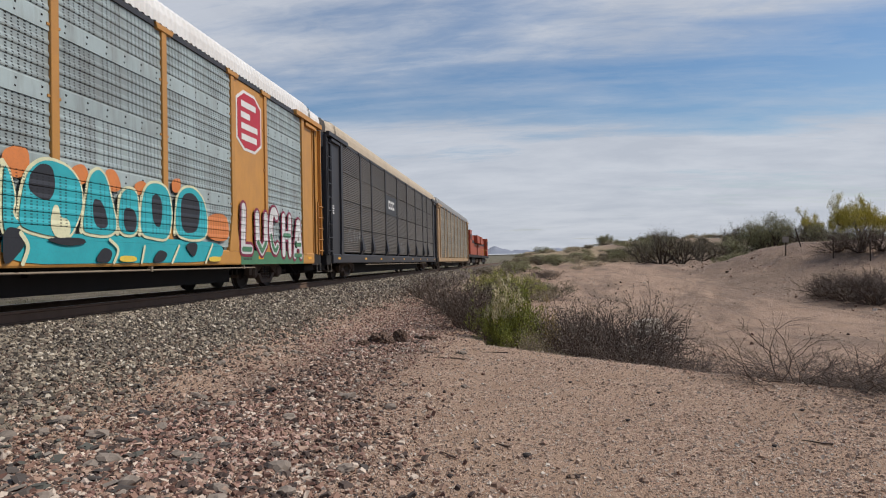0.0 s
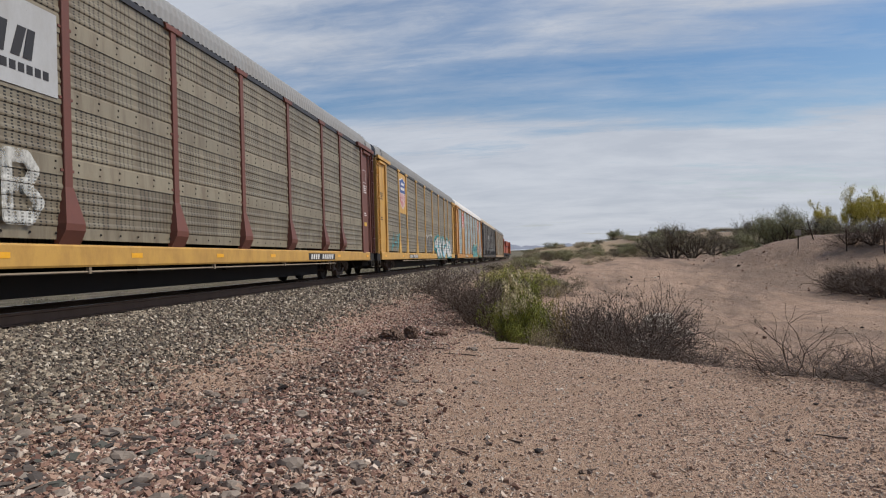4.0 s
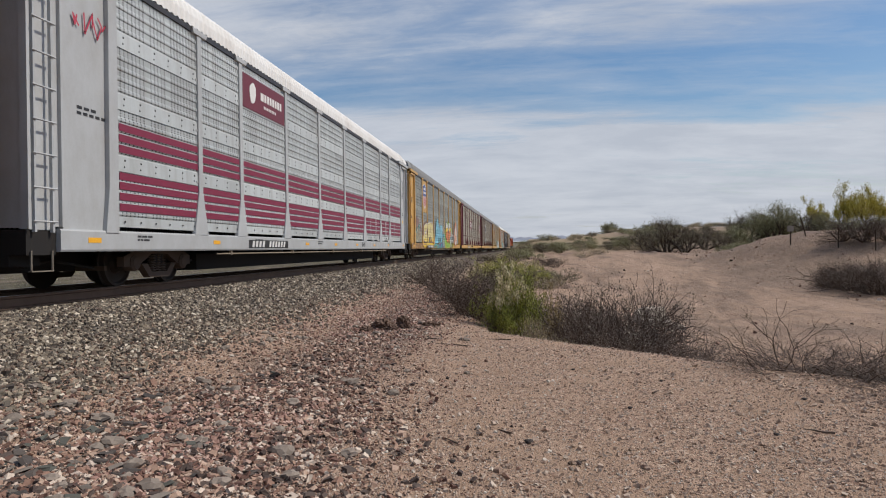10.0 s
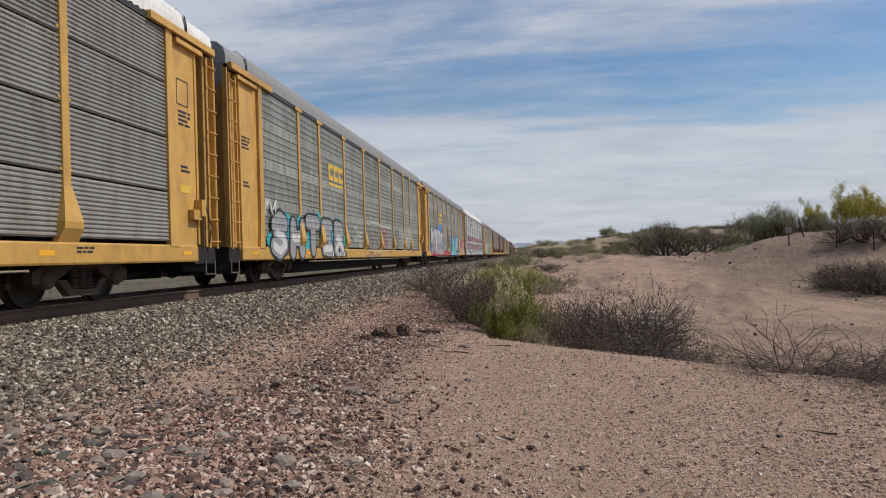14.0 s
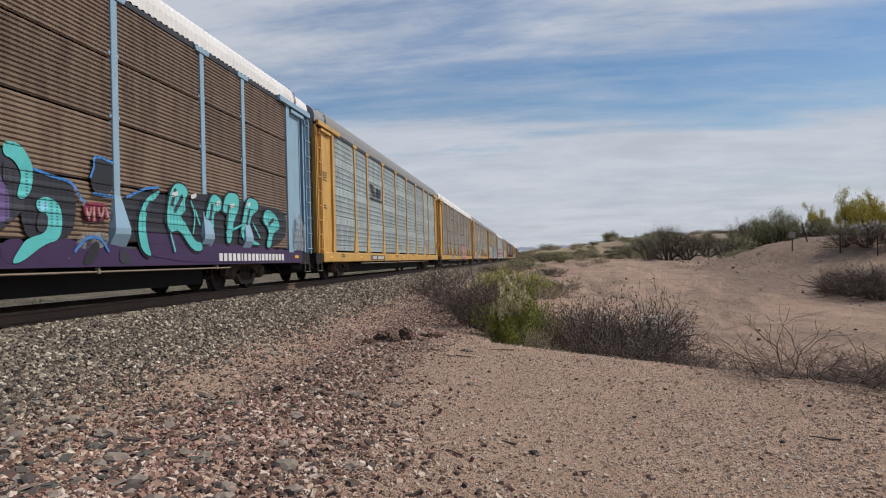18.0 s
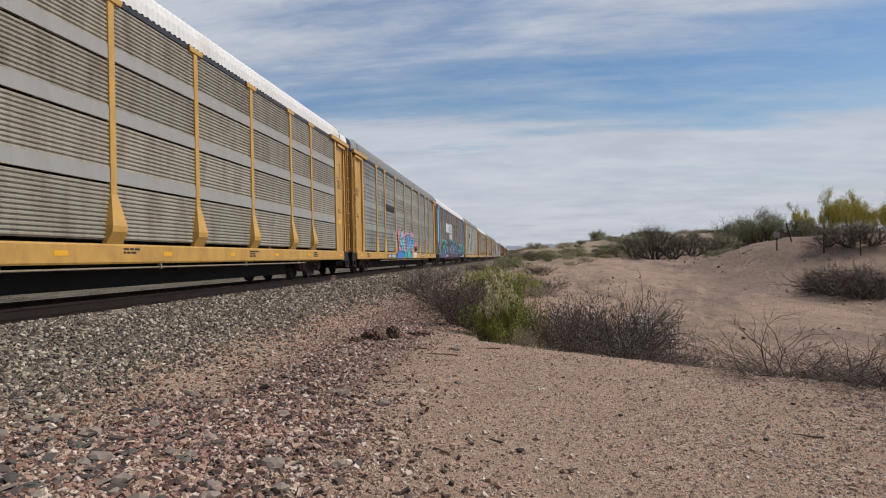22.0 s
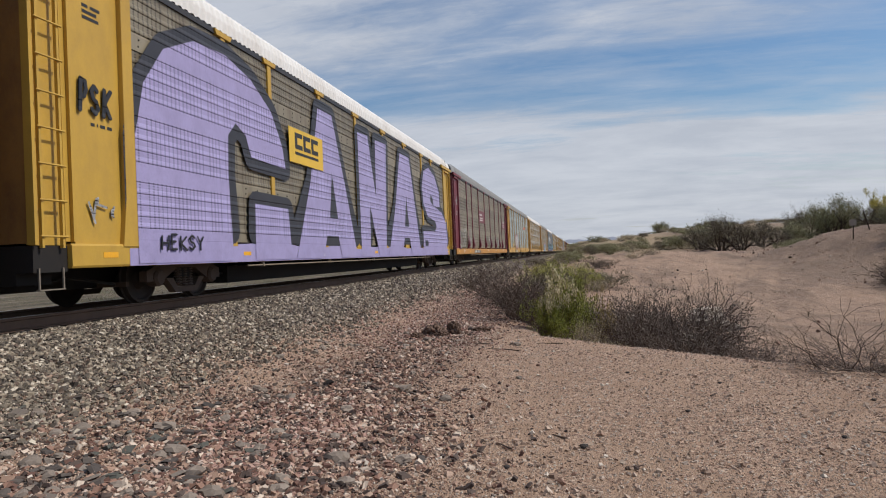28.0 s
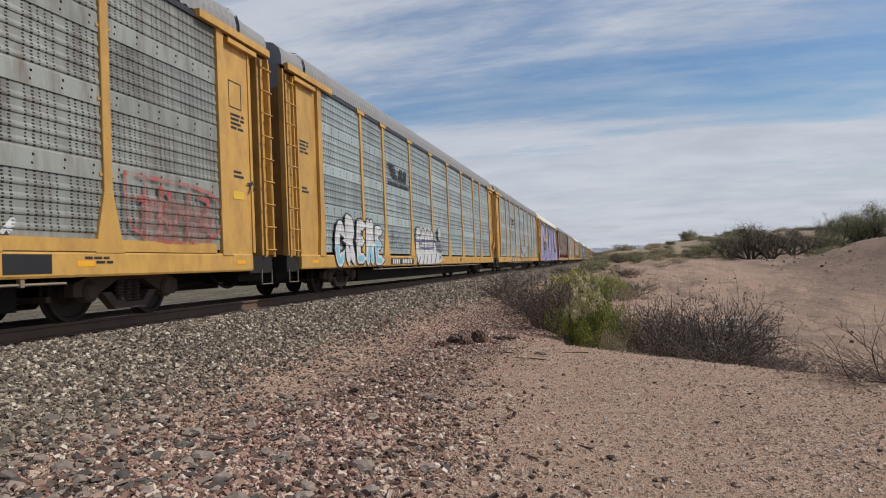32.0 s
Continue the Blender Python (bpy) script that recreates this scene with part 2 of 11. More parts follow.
M["tan"] = weathered("tan_paint", (0.40, 0.265, 0.14), 0.55, 0, (0.15, 0.09, 0.05), 0.5)
M["lemon"] = weathered("lemon_yellow_paint", (0.52, 0.32, 0.045), 0.5, 0, (0.22, 0.13, 0.04), 0.45)
M["roof_white"] = weathered("roof_white", (0.74, 0.735, 0.71), 0.8, 0.0, (0.3, 0.22, 0.15), 0.4, 0.9)
M["p_silver"] = panel_metal("panel_silver", (0.385, 0.45, 0.44), True, (0.15, 0.13, 0.10), 0.5)
M["p_grey"] = panel_metal("panel_grey", (0.31, 0.325, 0.285), True, (0.115, 0.075, 0.045), 0.7)
M["p_tan"] = panel_metal("panel_tan", (0.27, 0.235, 0.165), True, (0.10, 0.062, 0.035), 0.6)
M["p_white"] = panel_metal("panel_pale", (0.52, 0.545, 0.535), True, (0.24, 0.215, 0.185), 0.4)
M["f_tan"] = panel_metal("fluted_tan", (0.37, 0.34, 0.265), False, (0.16, 0.11, 0.07), 0.6)
M["f_grey"] = panel_metal("fluted_grey", (0.285, 0.28, 0.255), False, (0.16, 0.12, 0.08), 0.6)
M["lap"] = weathered("galvanised_lap_strip", (0.36, 0.355, 0.33), 0.6, 0.1, (0.2, 0.16, 0.12), 0.4)
M["f_brown"] = panel_metal("fluted_brown", (0.235, 0.165, 0.108), False, (0.09, 0.045, 0.03), 0.7)
M["f_dark"] = panel_metal("fluted_dark", (0.13, 0.115, 0.095), False, (0.07, 0.05, 0.04), 0.6)
M["reflector"] = weathered("yellow_reflector", (0.85, 0.42, 0.02), 0.3, 0, (0.4, 0.2, 0.03), 0.25)
M["black_plate"] = weathered("black_stencil_plate", (0.016, 0.016, 0.016), 0.5, 0, (0.05, 0.04, 0.03), 0.3)
M["white_mark"] = weathered("white_marking", (0.72, 0.71, 0.68), 0.6, 0, (0.3, 0.25, 0.2), 0.35)
M["black_mark"] = weathered("black_marking", (0.02, 0.02, 0.022), 0.6, 0, (0.06, 0.05, 0.04), 0.3)
M["red_mark"] = weathered("red_marking", (0.45, 0.02, 0.035), 0.5, 0, (0.2, 0.06, 0.05), 0.3)
M["orange_mark"] = weathered("orange_marking", (0.62, 0.12, 0.04), 0.5, 0, (0.3, 0.12, 0.06), 0.4)
M["blue_mark"] = weathered("blue_marking", (0.03, 0.08, 0.28), 0.5, 0, (0.1, 0.1, 0.15), 0.3)
M["yellow_mark"] = weathered("yellow_marking", (0.72, 0.46, 0.04), 0.5, 0, (0.3, 0.2, 0.05), 0.3)
SPRAY = {}
for key, colour in dict(teal=(0.03, 0.36, 0.40), aqua=(0.10, 0.48, 0.46), black=(0.018, 0.018, 0.022), white=(0.60, 0.60, 0.58), cream=(0.68, 0.66, 0.42),
                        orange=(0.62, 0.20, 0.05), red=(0.42, 0.03, 0.06), pink=(0.62, 0.24, 0.28), lilac=(0.35, 0.31, 0.53), plum=(0.045, 0.02, 0.07), blue=(0.05, 0.20, 0.52),
                        sky=(0.22, 0.52, 0.66), green=(0.07, 0.20, 0.10), lime=(0.30, 0.48, 0.06), yellow=(0.72, 0.50, 0.06), grey=(0.30, 0.30, 0.30), straw=(0.64, 0.56, 0.24), violet=(0.12, 0.075, 0.20), maroon=(0.20, 0.015, 0.045), ash=(0.032, 0.032, 0.04), rose=(0.36, 0.19, 0.16)).items():
    SPRAY[key] = spray("spray_" + key, colour)
for key, colour in dict(tan=(0.32, 0.205, 0.135), white=(0.60, 0.60, 0.56), pink=(0.52, 0.25, 0.24), grey=(0.28, 0.28, 0.27), cream=(0.58, 0.53, 0.36), aqua=(0.16, 0.42, 0.42), rose=(0.36, 0.19, 0.16), red=(0.42, 0.10, 0.08), orange=(0.52, 0.22, 0.08), lime=(0.30, 0.42, 0.10)).items():
    SPRAY["worn_" + key] = spray("worn_spray_" + key, colour, 0.46)


# ---- mesh helpers ----
class Shape:
    """Collects vertices and faces for one mesh."""

    def __init__(self):
        self.v, self.f, self.mi, self.smooth, self.cuts = [], [], [], False, []

    def add(self, verts, faces, mat=0):
        o = len(self.v)
        self.cuts.append((o, len(self.f)))
        self.v.extend(verts)
        self.f.extend(tuple(i + o for i in f) for f in faces)
        self.mi.extend([mat] * len(faces))
        return self

    def box(self, x0, x1, y0, y1, z0, z1, mat=0):
        return self.add([(x0, y0, z0), (x1, y0, z0), (x1, y1, z0), (x0, y1, z0), (x0, y0, z1), (x1, y0, z1), (x1, y1, z1), (x0, y1, z1)],
                        [(3, 2, 1, 0), (4, 5, 6, 7), (0, 1, 5, 4), (1, 2, 6, 5), (2, 3, 7, 6), (3, 0, 4, 7)], mat)

    def slab(self, outline, x0, x1, mat=0, chamfer=0.0):
        """A plate with an outline of (y, z) points, anticlockwise as seen from +x, between x0 and x1."""
        n = len(outline)
        if chamfer:
            cy, cz = sum(p[0] for p in outline) / n, sum(p[1] for p in outline) / n
            rings = [[(x0, y, z) for y, z in outline], [(x1 - chamfer, y, z) for y, z in outline],
                     [(x1, y - math.copysign(min(chamfer, abs(y - cy)), y - cy), z - math.copysign(min(chamfer, abs(z - cz)), z - cz)) for y, z in outline]]
        else:
            rings = [[(x0, y, z) for y, z in outline], [(x1, y, z) for y, z in outline]]
        k = len(rings)
        faces = [tuple(reversed(range(n))), tuple(range((k - 1) * n, k * n))]
        for r in range(k - 1):
            faces += [(r * n + i, r * n + (i + 1) % n, (r + 1) * n + (i + 1) % n, (r + 1) * n + i) for i in range(n)]
        return self.add([p for ring in rings for p in ring], faces, mat)

    def sweep(self, profile, y0, y1, mat=0, caps=True):
        """A closed (x, z) profile drawn along y."""
        n = len(profile)
        faces = [(i, (i + 1) % n, n + (i + 1) % n, n + i) for i in range(n)]
        if caps:
            faces += [tuple(reversed(range(n))), tuple(range(n, 2 * n))]
        return self.add([(x, y0, z) for x, z in profile] + [(x, y1, z) for x, z in profile], faces, mat)

    def tube(self, a, b, r0, r1=None, n=6, mat=0, caps=True):
        a, b = Vector(a), Vector(b)
        r1 = r0 if r1 is None else r1
        d = (b - a).normalized()
        u = d.orthogonal().normalized()
        w = d.cross(u)
        ring = [u * math.cos(2 * math.pi * i / n) + w * math.sin(2 * math.pi * i / n) for i in range(n)]
        faces = [(i, (i + 1) % n, n + (i + 1) % n, n + i) for i in range(n)]
        if caps:
            faces += [tuple(reversed(range(n))), tuple(range(n, 2 * n))]
        return self.add([tuple(a + q * r0) for q in ring] + [tuple(b + q * r1) for q in ring], faces, mat)

    def lathe_x(self, cy, cz, pairs, n=24, mat=0):
        """A turned shape about an axle along x: pairs of (x, radius)."""
        verts = [(x, cy + r * math.cos(2 * math.pi * i / n), cz + r * math.sin(2 * math.pi * i / n)) for x, r in pairs for i in range(n)]
        faces = []
        for k in range(len(pairs) - 1):
            faces += [(k * n + i, k * n + (i + 1) % n, (k + 1) * n + (i + 1) % n, (k + 1) * n + i) for i in range(n)]
        faces += [tuple(reversed(range(n))), tuple(range((len(pairs) - 1) * n, len(pairs) * n))]
        return self.add(verts, faces, mat)

    def mesh(self, name, *mats):
        me = bpy.data.meshes.new(name)
        me.from_pydata(self.v, [], self.f)
        for m in mats:
            me.materials.append(m)
        if len(mats) > 1:
            me.polygons.foreach_set("material_index", self.mi)
        if self.smooth:
            me.polygons.foreach_set("use_smooth", [True] * len(me.polygons))
        me.update()
        return me


def part(name, shape, mat, parent, label="", at=None):
    """One mesh object under a thing or a part."""
    me = shape if isinstance(shape, bpy.types.Mesh) else shape.mesh(name, *(mat if isinstance(mat, (list, tuple)) else (mat,)))
    ob = new(name, me)
    ob.parent = parent
    if at:
        ob.location = at
    if label:
        tagged(ob, label)
    return ob


def pieces(name, shape, mat, parent, label="", at=None):
    """Each added shape as a mesh object of its own."""
    ends = shape.cuts[1:] + [(len(shape.v), len(shape.f))]
    for (v0, f0), (v1, f1) in zip(shape.cuts, ends):
        part(name, Shape().add(shape.v[v0:v1], [tuple(i - v0 for i in f) for f in shape.f[f0:f1]]), mat, parent, label, at)


SHARED = {}


def shared(key, build, *mats):
    """The mesh kept under this key, built at first use."""
    if key not in SHARED:
        SHARED[key] = build().mesh(key[0], *mats)
    return SHARED[key]


# ---- autorack wagons ----
HALF, SIDE = 14.60, 1.50
SILL_LO, DECK, EAVE = 0.565, 0.90, 5.02
PANEL_LO, ROW_H = 0.86, 1.04                       # the lowest sheet is cut short at SHEET_LO
SHEET_LO = 0.97
ROWS = 4
RIBS = (0.33, 0.51, 0.69, 0.87)                    # ribs above the foot of a sheet
BAND = 0.26                                        # plain overlap band at the foot of a sheet
BAYS = [2.90, 2.05, 3.05, 3.05, 3.05, 3.05, 3.05, 2.05, 2.90]     # from the rear door bay to the front one
DOOR = (2 * HALF - sum(BAYS)) / 2


def bay_edges():
    e = [-HALF + DOOR]
    for b in BAYS:
        e.append(e[-1] + b)
    return e


EDGES = bay_edges()


def perforated_panel(w, low=False):
    """A punched sheet with four pressed ribs over a plain bolted band; the lowest one has no band. Its origin is at its foot."""
    top = ROW_H - 0.004
    z0 = SHEET_LO - PANEL_LO if low else 0.0
    prof = [(-0.03, top), (-0.03, z0), (0.0 if low else 0.016, z0)]
    if not low:
        prof += [(0.016, 0.05), (0.010, BAND), (0.0, BAND + 0.012)]
    for z in RIBS:
        prof += [(0.0, z - 0.036), (0.012, z - 0.026), (0.017, z - 0.004), (0.013, z + 0.024), (0.0, z + 0.056)]
    prof += [(0.0, top)]
    s = Shape().sweep(prof, -w / 2 + 0.02, w / 2 - 0.02)
    n = max(2, round(w / 0.5))
    for i in range(n):
        y = -w / 2 + w * (i + 0.5) / n
        for zb, dy in ((0.085, 0.0), (0.195, 0.02)) if not low else ((0.20, 0.0),):
            s.add([(0.012, y + dy - 0.017, zb - 0.017), (0.012, y + dy + 0.017, zb - 0.017), (0.012, y + dy + 0.017, zb + 0.017), (0.012, y + dy - 0.017, zb + 0.017), (0.032, y + dy, zb)],
                  [(0, 1, 4), (1, 2, 4), (2, 3, 4), (3, 0, 4)], 1)
    return s


def fluted_panel(w, low=False):
    """A finely corrugated sheet with a dark joint below it. Its origin is at its foot."""
    top, z0 = ROW_H - 0.006, SHEET_LO - PANEL_LO if low else 0.028
    prof = [(-0.03, top), (-0.03, z0), (0.0, z0)]
    n = round((top - z0) / 0.072)
    step = (top - z0) / n
    for i in range(n):
        z = z0 + i * step
        prof += [(0.0, z + step * 0.22), (0.022, z + step * 0.36), (0.022, z + step * 0.72), (0.0, z + step * 0.98)]
    prof += [(0.0, top)]
    return Shape().sweep(prof, -w / 2 + 0.02, w / 2 - 0.02)


def post_shape(flare=True):
    """A side post with a widened foot; flare: a broad flat foot, or a narrow post whose foot kicks out over the sill."""
    t = 0.055
    s = Shape()
    s.slab([(-0.085, 1.72), (0.085, 1.72), (0.085, EAVE + 0.0), (-0.085, EAVE + 0.0)], -0.02, t, 0, 0.008)
    s.slab([(-0.27, EAVE - 0.02), (0.27, EAVE - 0.02), (0.33, EAVE + 0.09), (-0.33, EAVE + 0.09)], -0.02, t + 0.02, 0, 0.006)
    if flare:
        s.slab([(-0.09, 1.74), (-0.29, 0.88), (0.29, 0.88), (0.09, 1.74)], -0.02, t + 0.004, 0, 0.008)
    else:
        ring = [(0.088, t, 1.74), (0.21, t + 0.10, 1.20), (0.22, t + 0.09, 1.10), (0.24, 0.03, 0.88)]
        v = []
        for a, x, z in ring:
            v += [(-0.03, -a, z), (x, -a, z), (x, a, z), (-0.03, a, z)]
        f = [(0, 1, 2, 3), (15, 14, 13, 12)]
        for k in range(3):
            f += [(k * 4 + i, k * 4 + 4 + i, k * 4 + 4 + (i + 1) % 4, k * 4 + (i + 1) % 4) for i in range(4)]
        s.add(v, f)
    for z in (1.98, 3.04, 4.08):
        for k in (-1, 1):
            s.box(-0.01, 0.035, k * 0.115 - 0.03, k * 0.115 + 0.03, z - 0.02, z + 0.02)
    return s


ROOF = [(1.50, 0.115), (1.497, 0.34), (1.455, 0.52), (1.30, 0.67), (0.75, 0.80), (0.0, 0.85)]


def roof_profile(drop=0.0):
    prof = [(x, EAVE + z - drop * min(1.0, z)) for x, z in ROOF]
    return prof + [(-x, z) for x, z in prof[-2::-1]]


def roof_shape():
    """The corrugated roof: a curved shoulder on each side up to a shallow crown, stepping down over the end doors."""
    n, verts, faces, y, k = len(roof_profile()), [], [], -HALF + 0.02, 0
    while y < HALF - 0.02:
        ends = abs(y) > 13.45
        lift = 0.016 if k % 4 in (1, 2) and not ends else 0.0
        verts += [(x * (1 + lift / 1.5), y, z + lift) for x, z in roof_profile(0.10 * min(1.0, (abs(y) - 13.45) / 0.5) if ends else 0.0)]
        y += 0.045 if k % 2 else 0.055
        k += 1
    for r in range(k - 1):
        faces += [(r * n + i + 1, r * n + i, (r + 1) * n + i, (r + 1) * n + i + 1) for i in range(n - 1)]
    faces += [tuple(range(n)), tuple(reversed(range((k - 1) * n, k * n)))]
    return Shape().add(verts, faces)


def roof_hoop(sign):
    """The dark rubber strip over the roof where the end doors begin."""
    out = [(x * 1.018, z + 0.022) for x, z in roof_profile()]
    y, n = sign * 13.42, len(out)
    v = [(x, y - 0.035, z) for x, z in out] + [(x, y + 0.035, z) for x, z in out]
    return Shape().add(v, [(i, i + 1, n + i + 1, n + i) for i in range(n - 1)] + [(n + i, n + i + 1, i + 1, i) for i in range(n - 1)])


def truck_frame(sign):
    """A cast side frame with its spring window, in the plane beside the wheels."""
    x0, x1 = (0.98, 1.12) if sign > 0 else (-1.12, -0.98)
    s = Shape()
    s.slab([(y, z) for y, z in [(-1.18, 0.36), (-0.75, 0.36), (-0.40, 0.52), (-0.30, 0.58), (0.30, 0.58), (0.40, 0.52), (0.75, 0.36), (1.18, 0.36), (1.18, 0.54), (0.95, 0.62), (0.42, 0.72), (-0.42, 0.72), (-0.95, 0.62), (-1.18, 0.54)]], x0, x1)
    s.slab([(-0.62, 0.40), (-0.34, 0.14), (0.34, 0.14), (0.62, 0.40), (0.50, 0.40), (0.30, 0.22), (-0.30, 0.22), (-0.50, 0.40)][:4] + [(0.42, 0.40), (0.28, 0.24), (-0.28, 0.24), (-0.42, 0.40)], x0, x1)
    for y in (-0.86, 0.86):
        s.lathe_x(y, 0.42, [(x0 - 0.01, 0.15), (x1 + 0.02, 0.15), (x1 + 0.06, 0.11)] if sign > 0 else [(x0 - 0.06, 0.11), (x0 - 0.02, 0.15), (x1 + 0.01, 0.15)], 12)
    return s


def spring_shape():
    """A coil spring turned as one body with rounded coils."""
    pairs = []
    for k in range(7):
        z = 0.25 + k * 0.047
        pairs += [(0.048, z), (0.074, z + 0.010), (0.078, z + 0.018), (0.074, z + 0.026), (0.048, z + 0.036)]
    n = 12
    verts = [(r * math.cos(2 * math.pi * i / n), r * math.sin(2 * math.pi * i / n), z) for r, z in pairs for i in range(n)]
    faces = [(k * n + i, k * n + (i + 1) % n, (k + 1) * n + (i + 1) % n, (k + 1) * n + i) for k in range(len(pairs) - 1) for i in range(n)]
    return Shape().add(verts, faces + [tuple(reversed(range(n))), tuple(range((len(pairs) - 1) * n, len(pairs) * n))])


def wheelset_shape():
    s = Shape()
    s.smooth = False
    for k in (-1, 1):
        s.lathe_x(0, 0, [(k * 0.67, 0.18), (k * 0.68, 0.33), (k * 0.675, 0.455), (k * 0.705, 0.455), (k * 0.715, 0.422), (k * 0.80, 0.415), (k * 0.805, 0.37), (k * 0.76, 0.34), (k * 0.75, 0.19), (k * 0.82, 0.15), (k * 0.83, 0.08)], 32)
    s.tube((-0.98, 0, 0), (0.98, 0, 0), 0.085, n=12)
    return s


def add_truck(car, y):
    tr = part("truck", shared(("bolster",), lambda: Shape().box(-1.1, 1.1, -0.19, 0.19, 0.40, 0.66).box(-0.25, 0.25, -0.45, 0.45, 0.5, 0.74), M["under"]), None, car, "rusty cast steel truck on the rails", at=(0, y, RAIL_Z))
    for k in (-1, 1):
        part("side_frame", shared(("side_frame", k), lambda: truck_frame(k), M["truck"]), None, tr)
        for y in (-0.18, 0.0, 0.18):
            part("spring", shared(("spring",), spring_shape, M["truck"]), None, tr, at=(1.05 * k, y, 0))
        part("wheelset", shared(("wheelset",), wheelset_shape, M["wheel"]), None, tr, at=(0, 0.87 * k, 0.42))
    ahead = lambda: Shape().tube((0.8, 1.5, 0.4), (0.75, 2.5, 0.46), 0.025).tube((0.75, 2.5, 0.46), (0.6, 2.9, 0.66), 0.02)
    behind = lambda: Shape().tube((0.75, -1.5, 0.35), (0.75, -2.6, 0.5), 0.025).tube((0.75, -2.6, 0.5), (0.7, -3.1, 0.4), 0.02).tube((0.7, -3.1, 0.4), (0.6, -3.6, 0.62), 0.02)
    part("brake_rod", shared(("brake_rod", 1), ahead, M["under"]), None, tr)
    part("brake_rod", shared(("brake_rod", -1), behind, M["under"]), None, tr)
    for y in (-1.38, 1.38):
        part("brake_beam", shared(("brake_beam",), lambda: Shape().box(-0.9, 0.9, -0.04, 0.04, 0.3, 0.38), M["truck"]), None, tr, at=(0, y, 0))
    return tr


def coupler_shape(sign):
    s = Shape()
    y = HALF - 0.35
    s.box(-0.14, 0.14, y, y + 0.72, 0.66, 0.92)
    s.box(-0.20, 0.10, y + 0.55, y + 0.76, 0.62, 0.98)
    s.tube((0.32, y + 0.2, 0.62), (0.22, y + 0.45, 0.36), 0.03)
    s.tube((0.22, y + 0.45, 0.36), (0.0, y + 0.72, 0.30), 0.03)
    if sign < 0:
        s.v = [(-a, -b, c) for a, b, c in s.v]
    return s


def ladder(car, y, mat, z0, z1, n):
    """A ladder of two stiles with separate rungs on the wagon's near corner."""
    key = (round(z0, 2), round(z1, 2))
    stiles = shared(("ladder", key, mat), lambda: Shape().box(0, 0.05, -0.20, -0.16, z0, z1).box(0, 0.05, 0.16, 0.20, z0, z1), M[mat])
    lad = part("ladder", stiles, None, car, at=(SIDE - 0.02, y, 0))
    rung = shared(("rung", mat), lambda: Shape().tube((0.06, -0.24, 0), (0.06, 0.24, 0), 0.016), M[mat])
    for k in range(n):
        part("rung", rung, None, lad, at=(0, 0, z0 + 0.15 + (z1 - z0 - 0.3) * k / (n - 1)))
    return lad


